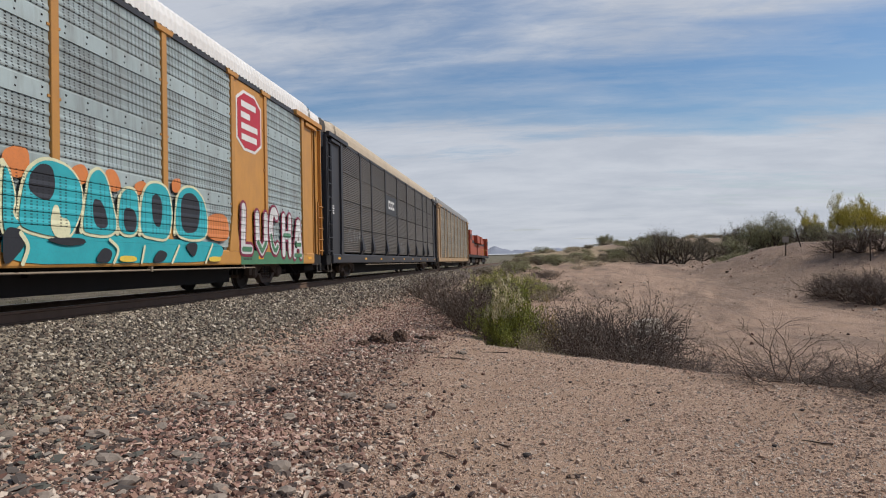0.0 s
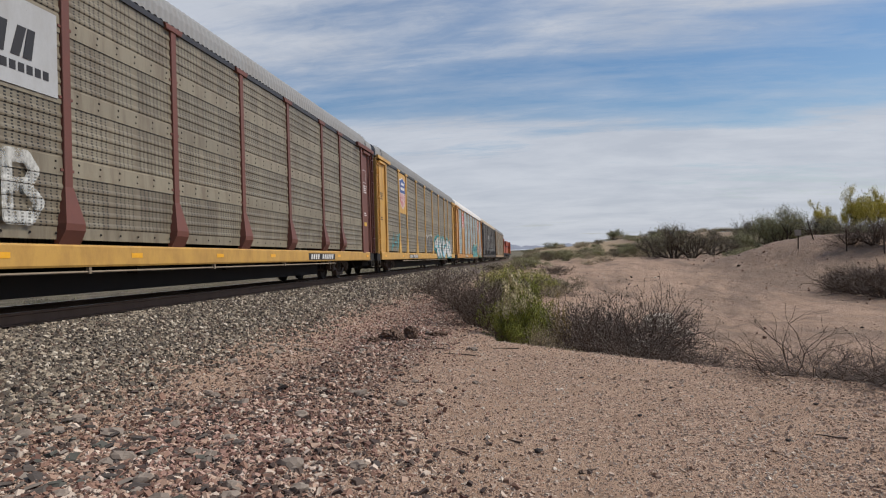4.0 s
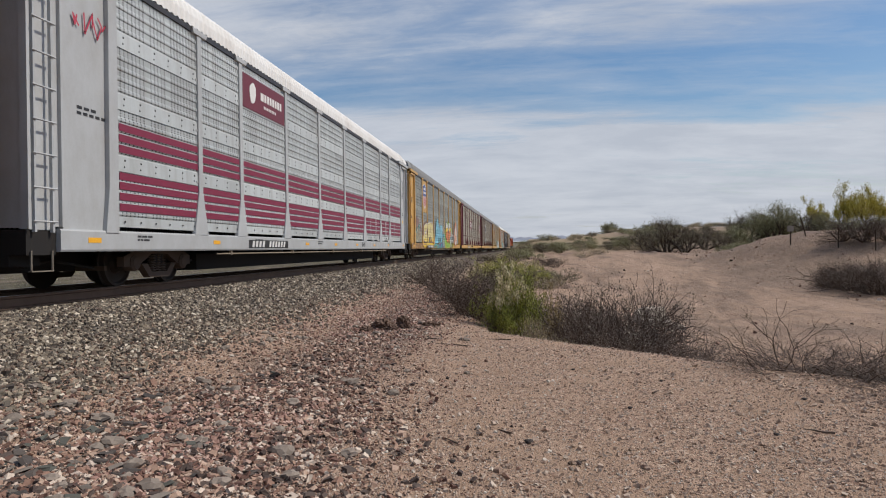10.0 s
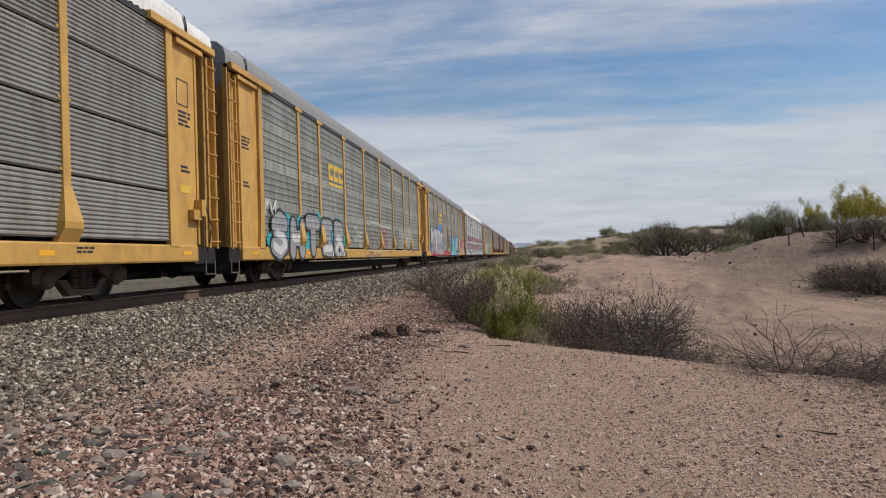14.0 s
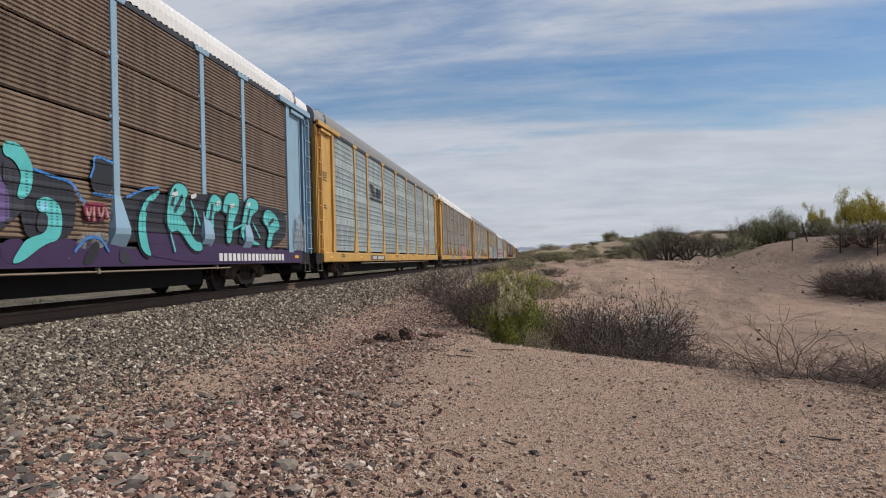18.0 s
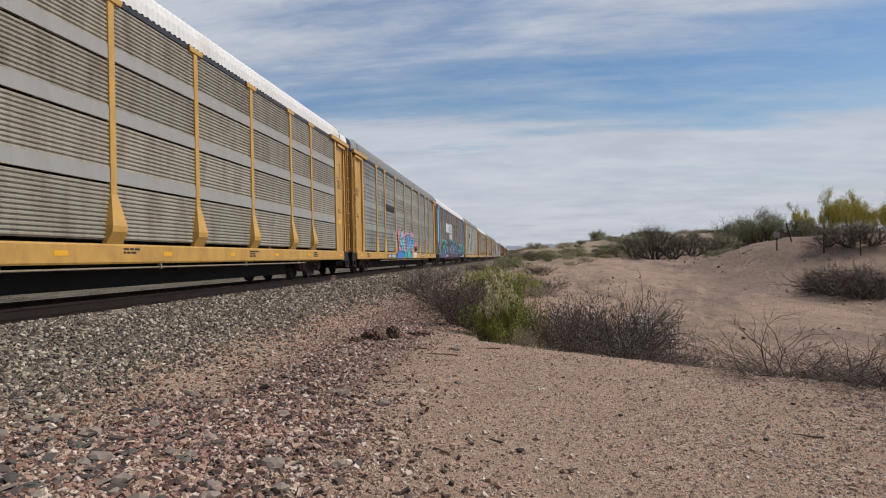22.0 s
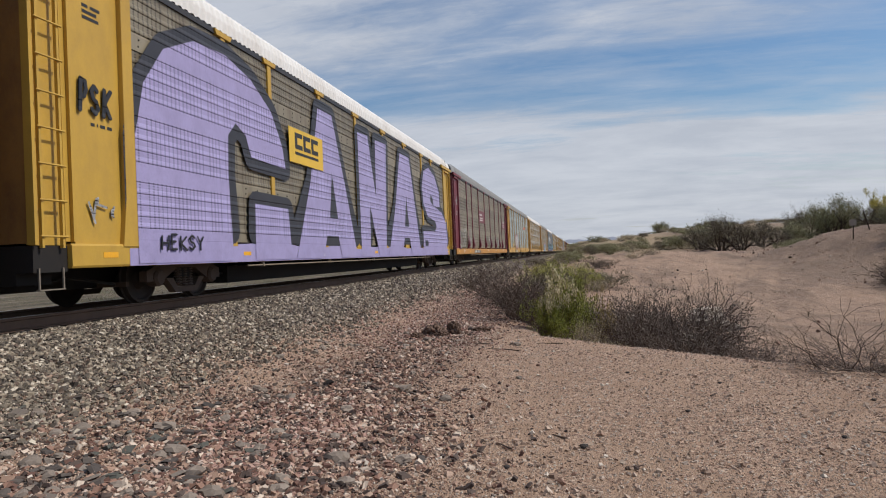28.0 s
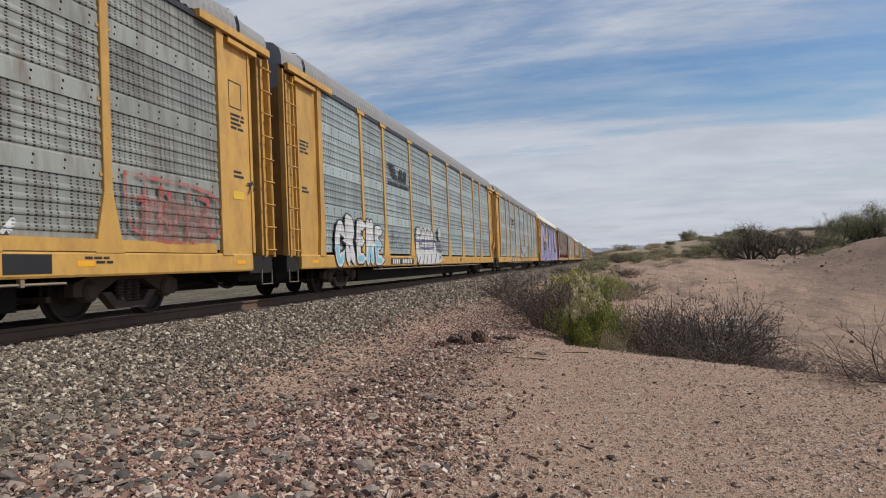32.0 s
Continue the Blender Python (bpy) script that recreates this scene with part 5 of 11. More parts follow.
M["leaf_fresh"] = leaf_material("fresh_green_leaf", [(0.0, (0.10, 0.12, 0.02)), (0.5, (0.26, 0.29, 0.035)), (1.0, (0.48, 0.47, 0.07))])
M["leaf_gold"] = leaf_material("golden_leaf", [(0.0, (0.28, 0.23, 0.03)), (0.5, (0.54, 0.45, 0.06)), (1.0, (0.76, 0.66, 0.16))])
M["leaf_ochre"] = leaf_material("ochre_leaf", [(0.0, (0.17, 0.12, 0.03)), (0.5, (0.33, 0.23, 0.05)), (1.0, (0.48, 0.36, 0.09))])
M["leaf_dry"] = leaf_material("dry_leaf", [(0.0, (0.10, 0.075, 0.055)), (0.5, (0.17, 0.135, 0.10)), (1.0, (0.26, 0.22, 0.165))])
M["leaf_straw"] = leaf_material("straw_leaf", [(0.0, (0.26, 0.20, 0.10)), (0.5, (0.40, 0.33, 0.18)), (1.0, (0.55, 0.47, 0.29))])
M["leaf_dark"] = leaf_material("dark_scrub_leaf", [(0.0, (0.09, 0.076, 0.045)), (0.5, (0.18, 0.15, 0.09)), (1.0, (0.28, 0.235, 0.15))])
M["seed_head"] = leaf_material("cream_seed_head", [(0.0, (0.55, 0.46, 0.26)), (1.0, (0.80, 0.72, 0.48))])


def grow(shape, rng, base, way, length, r, depth, tips, spread_a=0.7, droop=0.0, kids=3, wiggle=0.25):
    """One branch in bent pieces, which splits into thinner ones."""
    p, d = Vector(base), Vector(way).normalized()
    steps = 3
    for i in range(steps):
        d = (d + Vector((rng.gauss(0, wiggle), rng.gauss(0, wiggle), rng.gauss(0, wiggle * 0.6) - droop))).normalized()
        q = p + d * (length / steps)
        r1 = r * (1 - 0.22 * (i + 1) / steps * (2 if depth == 0 else 1))
        shape.tube(p, q, r * (1 - 0.2 * i / steps), r1, 3 if depth < 2 else 5, caps=False)
        p = q
        if depth > 0 and i > 0:
            side = d.orthogonal().normalized()
            side.rotate(Matrix.Rotation(rng.uniform(0, 6.28), 3, d))
            grow(shape, rng, p, d + side * spread_a * rng.uniform(0.6, 1.3), length * rng.uniform(0.5, 0.75), r1 * 0.65, depth - 1, tips, spread_a, droop, kids, wiggle)
    if depth > 0:
        for i in range(kids - 1):
            side = d.orthogonal().normalized()
            side.rotate(Matrix.Rotation(rng.uniform(0, 6.28), 3, d))
            grow(shape, rng, p, d + side * spread_a * rng.uniform(0.5, 1.2), length * rng.uniform(0.5, 0.8), r * 0.5, depth - 1, tips, spread_a, droop, kids, wiggle)
    tips.append((p, d))


def leaves(points, rng, per, spread_r, size, shape=None):
    """Small bent leaves round the given points."""
    s = shape or Shape()
    for p, d in points:
        for k in range(per):
            c = p + Vector((rng.gauss(0, spread_r), rng.gauss(0, spread_r), rng.gauss(0, spread_r * 0.8)))
            a = Vector((rng.gauss(0, 1), rng.gauss(0, 1), rng.gauss(0, 1) + 0.4)).normalized()
            b = a.orthogonal().normalized()
            b.rotate(Matrix.Rotation(rng.uniform(0, 6.28), 3, a))
            n = a.cross(b)
            L = size * rng.uniform(0.6, 1.4)
            s.add([tuple(c - a * L), tuple(c + b * L * 0.4), tuple(c + a * L), tuple(c - b * L * 0.4 + n * L * 0.15)], [(0, 1, 2), (0, 2, 3)])
    return s


BUSHES = {}


def bush_meshes(kind, seed):
    """Branches and foliage of one plant of about unit size (1 m tall), kept for reuse."""
    key = (kind, seed)
    if key in BUSHES:
        return BUSHES[key]
    rng = random.Random(seed * 17 + len(kind))
    wood, tips = Shape(), []
    spec = dict(
        twiggy=(16, 0.55, 0.012, 2, 1.0, 3, 0.28, "twig", "leaf_dark", 2, 0.06, 0.016),
        scrub=(14, 0.5, 0.012, 2, 1.0, 3, 0.25, "twig", "leaf_dark", 11, 0.07, 0.026),
        olive=(14, 0.5, 0.012, 2, 1.0, 3, 0.25, "twig", "leaf_olive", 14, 0.07, 0.026),
        broom=(30, 0.62, 0.009, 2, 0.55, 2, 0.20, "twig", "leaf_fresh", 26, 0.05, 0.018),
        fresh=(26, 0.62, 0.009, 2, 0.62, 2, 0.22, "twig", "leaf_fresh", 24, 0.05, 0.018),
        ochre=(26, 0.62, 0.009, 2, 0.62, 2, 0.20, "dry_twig", "leaf_ochre", 24, 0.05, 0.018),
        yellow=(28, 0.62, 0.009, 2, 0.55, 2, 0.16, "dry_twig", "leaf_yellow", 26, 0.045, 0.018),
        straw=(46, 0.5, 0.007, 1, 1.2, 2, 0.22, "dry_twig", "leaf_straw", 6, 0.06, 0.022),
        tree=(7, 0.36, 0.024, 3, 1.0, 3, 0.24, "bark", "leaf_olive", 22, 0.06, 0.012),
        green_tree=(5, 0.42, 0.030, 3, 0.8, 3, 0.22, "bark", "leaf_green", 8, 0.06, 0.024),
        poplar=(8, 0.42, 0.018, 3, 0.42, 2, 0.14, "bark", "leaf_gold", 34, 0.05, 0.016),
        thicket=(30, 0.52, 0.012, 3, 1.25, 2, 0.38, "twig", "leaf_dry", 1, 0.05, 0.013),
        mesquite=(8, 0.40, 0.026, 3, 1.0, 3, 0.28, "bark", "leaf_dark", 13, 0.06, 0.011),
        bare=(9, 0.75, 0.0085, 2, 2.2, 3, 0.24, "twig", None, 0, 0, 0))[kind]
    n, L, r, depth, lean, kids, wig, wm, lm, per, sp, size = spec
    for i in range(n):
        a = rng.uniform(0, 6.28)
        tilt = lean * rng.uniform(0.1, 1.0)
        grow(wood, rng, (0.06 * math.cos(a), 0.06 * math.sin(a), -0.05), (math.cos(a) * tilt, math.sin(a) * tilt, 1.0), L * rng.uniform(0.6, 1.05), r, depth, tips, 0.6, 0.0, kids, wig)
    me = wood.mesh("stem", M[wm])
    fol = None
    if lm:
        fol = leaves(tips, rng, per, sp, size).mesh("foliage", M[lm])
    top = None
    if kind == "broom":
        peak = max(t[0].z for t in tips)
        heads = [t for t in tips if t[0].z > 0.55 * peak and t[0].x < 0.15]
        top = leaves([(p + Vector((0, 0, 0.04)), d) for p, d in heads], rng, 34, 0.04, 0.024).mesh("bloom", M["seed_head"])
    BUSHES[key] = (me, fol, top)
    return BUSHES[key]


def plant(kind, x, y, w, h, seed, label, category="bush", name="bush", group="desert shrubs", z=None, turn=None):
    me, fol, top = bush_meshes(kind, seed)
    ob = new(name)
    rng = random.Random(int(x * 91 + y * 37))
    ob.location = (x, y, (float(height(x, y)) if z is None else z) - 0.02)
    ob.rotation_euler[2] = rng.uniform(0, 6.28) if turn is None else turn
    ob.scale = (w, w, h)
    tagged(ob, label, category, group)
    part("trunk" if category == "tree" else "stem", me, None, ob)
    if fol:
        part("crown" if category == "tree" else "foliage", fol, None, ob)
    if top:
        tagged(part("bloom", top, None, ob), "cream dried seed heads", kind="stuff")
    return ob


def at(az, d):
    """The place d metres ahead at an azimuth in degrees clockwise from the track."""
    return math.sin(radians(az)) * d, math.cos(radians(az)) * d


def make_plants():
    # brush in the wash
    plant("broom", *at(-1.6, 12.9), 0.66, 1.62, 1, "green and yellow rabbitbrush with cream seed heads in the wash", turn=0.6)
    plant("fresh", *at(-2.6, 12.7), 0.5, 1.15, 4, "low dark green rabbitbrush under the cream-headed one")
    plant("fresh", *at(0.2, 14.4), 0.56, 1.98, 2, "yellow-green rabbitbrush beside the larger green one")
    plant("ochre", *at(1.9, 13.6), 0.36, 1.62, 3, "small ochre rabbitbrush among grey brush")
    for a, d, w, h in ((0.6, 13.9, 0.95, 1.65), (-3.2, 13.4, 0.9, 1.3), (2.8, 14.6, 1.3, 1.8), (-4.4, 14.2, 1.2, 1.5), (4.6, 13.4, 1.6, 2.0), (5.9, 13.2, 1.7, 2.2), (7.2, 13.0, 1.7, 2.1)):
        plant("thicket", *at(a, d), w, h, 1 + int(10 * w) % 3, "dense grey-brown leafless brush in the wash")
    plant("straw", *at(0.2, 11.7), 0.55, 0.75, 3, "bleached dry weeds lying over the lip of the wash")
    plant("straw", *at(1.3, 11.9), 0.62, 0.62, 1, "bleached dry weeds lying over the lip of the wash")
    plant("straw", *at(2.9, 11.6), 0.66, 0.5, 2, "bleached dry weeds lying over the lip of the wash")
    for i, (a, d, w, h) in enumerate([(3.2, 14.6, 2.0, 1.9), (5.0, 14.2, 2.1, 2.3), (6.8, 13.7, 2.1, 2.45), (8.4, 13.2, 2.0, 2.1), (4.4, 12.6, 1.6, 1.9), (6.2, 12.2, 1.7, 2.0), (7.9, 11.8, 1.6, 1.8), (9.6, 12.0, 1.7, 1.5), (10.9, 11.4, 1.5, 1.3), (12.2, 11.0, 1.4, 1.1), (5.6, 11.4, 1.2, 1.2), (8.8, 10.9, 1.2, 1.0), (-3.6, 15.4, 1.2, 1.5), (0.9, 15.8, 1.4, 1.5)]):
        plant("thicket", *at(a, d), w, h, 1 + i % 3, "dense grey-brown leafless brush in the wash")
    for i, (a, d, w, h) in enumerate([(12.8, 10.3, 1.1, 0.38), (14.2, 10.1, 1.2, 0.34), (15.8, 9.9, 1.2, 0.38), (17.4, 9.6, 1.2, 0.31), (18.8, 9.4, 1.1, 0.71), (20.4, 9.2, 1.3, 0.38), (21.8, 9.0, 1.2, 0.34), (23.2, 8.9, 1.2, 0.43), (24.8, 8.7, 1.2, 0.46), (26.6, 8.5, 1.2, 0.43), (28.6, 8.2, 1.1, 0.43), (30.6, 8.0, 1.1, 0.43), (16.6, 10.8, 1.2, 0.37), (22.6, 10.2, 1.3, 0.43), (26.0, 10.0, 1.3, 0.50)]):
        plant("bare", *at(a, d), w, h, 1 + i % 3, "dead leafless branches lying on the lip of the wash", name="dead_brush")
    rng = random.Random(61)
    for i in range(26):
        a = 8.5 + 22 * i / 25 + rng.uniform(-0.4, 0.4)
        d = np.interp(a, [8, 12, 20, 31], [11.9, 10.9, 9.9, 8.6]) + rng.uniform(-0.3, 0.7)
        plant("thicket", *at(a, d), rng.uniform(0.9, 1.5), rng.uniform(0.34, 0.62) * np.interp(a, [8, 13, 16, 30], [1.6, 1.3, 0.85, 0.7]), 1 + i % 3, "low tangle of dry grey-brown brush along the lip of the wash")
    for i, (a, d, h) in enumerate([(15.2, 9.9, 0.34), (20.4, 9.5, 0.62), (25.4, 8.9, 0.36)]):
        plant("bare", *at(a, d), 0.9, h, 1 + i % 3, "tall dead branches rising from the lip of the wash", name="dead_brush")
    for i, (a, d, w, h) in enumerate([(-7.2, 21, 1.5, 1.4), (-5.9, 19.5, 1.5, 1.3), (-4.9, 17.5, 1.5, 1.3), (-8.0, 24, 1.3, 1.2), (-4.0, 16.0, 1.3, 1.3), (-6.4, 18.0, 1.1, 0.9)]):
        plant("thicket" if i % 2 else "twiggy", *at(a, d), w, h, 1 + i % 3, "grey twiggy bush on the slope of the track bed")
    # beyond the lot
    for i, (a, d, w, h, k) in enumerate([(-2.7, 46, 2.4, 1.0, "twiggy"), (-1.6, 44, 2.2, 0.95, "thicket"), (1.2, 50, 2.0, 0.8, "thicket"), (2.2, 48, 1.8, 0.75, "twiggy"), (0.2, 60, 2.4, 1.0, "olive"), (-2.4, 58, 2.8, 1.2, "scrub"), (-0.9, 66, 2.6, 1.15, "olive"), (4.4, 60, 1.8, 0.9, "straw"), (5.6, 66, 2.0, 1.0, "straw"), (2.6, 70, 2.4, 1.3, "olive"), (1.2, 76, 2.6, 1.5, "scrub"), (4.2, 78, 2.4, 1.3, "straw")]):
        plant(k, *at(a, d), w, h, 1 + i % 3, "olive desert bush at the edge of the sandy lot")
    for i, (a, d, w, h, k) in enumerate([(-2.9, 33, 1.8, 1.5, "yellow"), (-2.2, 31, 2.0, 1.7, "scrub"), (-1.2, 32, 2.2, 1.6, "thicket"), (-0.2, 34, 1.6, 1.15, "yellow"), (1.5, 33, 1.5, 0.95, "straw"), (2.2, 36, 1.7, 1.0, "scrub"), (-3.4, 37, 1.8, 1.2, "olive"), (0.7, 37, 1.9, 1.2, "olive")]):
        plant(k, *at(a, d), w, h, 1 + i % 3, "low green and brown brush beside the track")
    plant("tree", *at(6.5, 122), 3.0, 3.0, 1, "dark green palo verde tree on the hill", "tree", "tree", "desert trees")
    plant("tree", *at(1.4, 190), 5.4, 4.4, 2, "dark desert tree standing far off", "tree", "tree", "desert trees")
    for i, (a, d, w, h) in enumerate([(9.4, 76, 2.9, 3.1), (11.0, 70, 3.6, 4.5), (12.4, 71, 3.4, 4.2), (13.8, 75, 3.0, 3.2), (15.0, 78, 2.8, 2.6), (10.2, 84, 3.2, 3.4), (16.2, 80, 2.6, 2.3), (8.2, 80, 2.4, 2.2)]):
        plant("mesquite" if i < 5 else "olive", *at(a, d), w, h, 1 + i % 3, "dark mesquite thicket at the end of the sandy lot", "tree", "mesquite_tree", "desert trees")
    for i, (a, d, w, h) in enumerate([(16.4, 88, 3.6, 4.4), (17.4, 84, 4.2, 5.8), (18.6, 82, 4.2, 6.0), (19.8, 84, 4.0, 5.4), (21.2, 80, 3.8, 4.4), (22.6, 80, 3.8, 4.2), (23.8, 78, 3.8, 4.2), (25.2, 76, 4.0, 4.4), (26.8, 74, 3.8, 3.4), (28.6, 74, 3.8, 3.6), (30.8, 72, 3.8, 3.6), (33.0, 70, 3.8, 3.6)]):
        plant("tree" if i % 4 else "mesquite", *at(a, d), w, h, 1 + i % 3, "grey-green palo verde tree behind the mound", "tree", "tree", "desert trees")
    for i, (a, d, w, h) in enumerate([(21.6, 94, 2.6, 5.2), (23.2, 96, 3.0, 6.6), (24.6, 94, 3.0, 6.6), (25.6, 97, 2.6, 5.6), (27.2, 93, 3.0, 6.0), (29.2, 95, 3.0, 6.2)]):
        plant("poplar", *at(a, d), w, h, 1 + i % 3, "yellow-green cottonwood tree behind the mound", "tree", "cottonwood_tree", "desert trees")
    for i, (a, d, w, h) in enumerate([(21.9, 36, 1.6, 1.1), (22.8, 35, 2.0, 1.5), (23.8, 33.5, 2.2, 1.6), (25.4, 32.5, 2.2, 1.6), (24.8, 34.5, 2.0, 1.5), (26.2, 34, 2.0, 1.5), (27.6, 33, 2.0, 1.4), (29.5, 32, 2.0, 1.4), (31.5, 31, 2.0, 1.4), (23.2, 46, 2.0, 1.6), (24.6, 45.5, 2.2, 1.7), (26.0, 45.5, 2.2, 1.7), (16.6, 60, 1.6, 1.2), (15.4, 62, 1.6, 1.4), (18.4, 58, 1.3, 0.9)]):
        plant("thicket" if i < 12 else "olive", *at(a, d), w, h, 1 + i % 3, "dark dry scrub on the slope of the mound")
    # scrub that can be told apart on the hill
    rng = random.Random(5)
    for i in range(240):
        a, d = rng.uniform(-1.5, 17), rng.uniform(78, 138)
        x, y = at(a, d)
        s = rng.uniform(0.8, 2.0)
        plant(rng.choice(("scrub", "straw", "straw", "straw", "olive")), x, y, s, s * rng.uniform(0.35, 0.65), 1 + i % 3, "low desert scrub on the hillside")


def scatter_scrub():
    """Uncountable low scrub on the far plain and dry grass across the track, as one object."""
    rng = np.random.RandomState(15)
    base = []
    for kind in ("scrub", "olive", "straw"):
        for me in bush_meshes(kind, 1)[1:2]:
            n = len(me.polygons)
            co = np.empty(len(me.vertices) * 3)
            me.vertices.foreach_get("co", co)
            co = co.reshape(-1, 3)
            step = max(1, n // 330)
            tris = np.empty(n * 3, np.int32)
            me.loops.foreach_get("vertex_index", tris)
            tris = tris.reshape(-1, 3)[::2]
            tris = tris[:: max(1, step // 2 * 2)]
            used = co[tris.ravel()] * np.array([1, 1, 1.0])
            base.append((used, 1.0 + 0.3 * step ** 0.5))
    spots = []
    for i in range(420):
        a, d = rng.uniform(-3.5, 38), rng.uniform(135, 480)
        s = rng.uniform(1.2, 3.2)
        spots.append((*at(a, d), s, s * rng.uniform(0.5, 0.9)))
    for i in range(3400):
        x, y = TRACK_X - 3.6 - 40 * rng.uniform(0, 1) ** 1.6, rng.uniform(-4, 190)
        s = rng.uniform(0.4, 1.25)
        spots.append((x, y, s * 1.3, s * rng.uniform(0.5, 0.9)))
    verts, mats = [[], [], []], 0
    for i, (x, y, w, h) in enumerate(spots):
        k = i % 3
        t = rng.uniform(0, 6.28)
        p = base[k][0]
        q = np.stack([(p[:, 0] * math.cos(t) - p[:, 1] * math.sin(t)) * w + x, (p[:, 0] * math.sin(t) + p[:, 1] * math.cos(t)) * w + y, p[:, 2] * h + float(height(x, y))], 1)
        verts[k].append(q)
    allv = np.concatenate([np.concatenate(v) for v in verts])
    counts = [sum(len(q) for q in v) // 3 for v in verts]
    me = bpy.data.meshes.new("far_scrub")
    n = len(allv) // 3
    me.vertices.add(len(allv))
    me.vertices.foreach_set("co", allv.ravel())
    me.loops.add(len(allv))
    me.loops.foreach_set("vertex_index", np.arange(len(allv), dtype=np.int32))
    me.polygons.add(n)
    me.polygons.foreach_set("loop_start", np.arange(0, len(allv), 3, dtype=np.int32))
    for key in ("leaf_dark", "leaf_olive", "leaf_dry"):
        me.materials.append(M[key])
    me.polygons.foreach_set("material_index", np.repeat(np.arange(3, dtype=np.int32), counts))
    me.update(calc_edges=True)
    me.shade_flat()
    tagged(new("far_scrub", me), "low dry desert scrub and grass on the far plain", "scrub", kind="stuff")


make_plants()
scatter_scrub()


# ---- distance ----
# distance haze is mixed into this blue-grey base colour
M["mountain"] = weathered("hazy_mountain", (0.23, 0.25, 0.30), 1.0, 0, (0.19, 0.20, 0.24), 0.5, 0.01)


def make_mountains():
    for az0, az1, d, peak, seed in ((-5.2, -0.6, 2900, 30, 1), (0.8, 4.6, 2500, 13, 2), (-1.6, 2.0, 3100, 16, 3)):
        rng = random.Random(seed)
        n, v, f = 48, [], []
        for i in range(n + 1):
            u = i / n
            a = az0 + (az1 - az0) * u
            e = math.sin(math.pi * u) ** 1.1
            hgt = peak * e * (0.62 + 0.25 * math.sin(u * 9 + seed * 2) + 0.12 * math.sin(u * 23 + seed) + rng.uniform(-0.03, 0.03))
            p, q, r = at(a, d - 200), at(a, d), at(a, d + 200)
            v += [(*p, -6), ((p[0] + q[0]) / 2, (p[1] + q[1]) / 2, hgt * 0.55), (*q, hgt), (*r, -6)]
        for i in range(n):
            f += [(i * 4 + k, (i + 1) * 4 + k, (i + 1) * 4 + k + 1, i * 4 + k + 1) for k in range(3)]
        tagged(new("backdrop_mountain", Shape().add(v, f).mesh("backdrop_mountain", M["mountain"])), "hazy blue-grey mountain ridge on the horizon", "mountain", kind="structure")


make_mountains()


# ---- small things on the ground ----
def make_clod():
    """Lumps of dark dirt beside the ballast."""
    m, nt, bs = material("dirt_clod", 0.95)
    co = object_coords(nt)
    g = noise_tex(nt, co, 9.0, 6.0, 0.7)
    nt.links.new(ramp(nt, g, [(0.3, (0.065, 0.04, 0.028)), (0.7, (0.18, 0.115, 0.08))]), bs.inputs["Base Color"])
    bump(nt, bs, g, 0.8, 0.03)
    for x, y, rx, ry, rz, seed in ((-2.46, 11.3, 0.20, 0.17, 0.12, 1), (-2.16, 11.5, 0.12, 0.11, 0.17, 2), (-2.66, 10.9, 0.10, 0.09, 0.07, 3), (-1.75, 12.0, 0.14, 0.11, 0.06, 4), (-2.3, 11.15, 0.11, 0.09, 0.08, 5)):
        bm = bmesh.new()
        bmesh.ops.create_icosphere(bm, subdivisions=4, radius=1.0)
        for vt in bm.verts:
            k = 1 + 0.30 * noise.noise(vt.co * 1.6 + Vector((seed * 7, 0, 0))) + 0.34 * noise.noise(vt.co * 4.5 + Vector((0, seed * 5, 0))) + 0.22 * noise.noise(vt.co * 11)
            vt.co = Vector((vt.co.x * rx * k, vt.co.y * ry * k, vt.co.z * rz * k))
        me = bpy.data.meshes.new("dirt_clod")
        bm.to_mesh(me)
        bm.free()
        me.materials.append(m)
        ob = tagged(new("dirt_clod", me), "lump of dark reddish dirt beside the ballast", "dirt clod", "dirt clods")
        ob.location = (x, y, float(height(x, y)) + rz * 0.25)


make_clod()


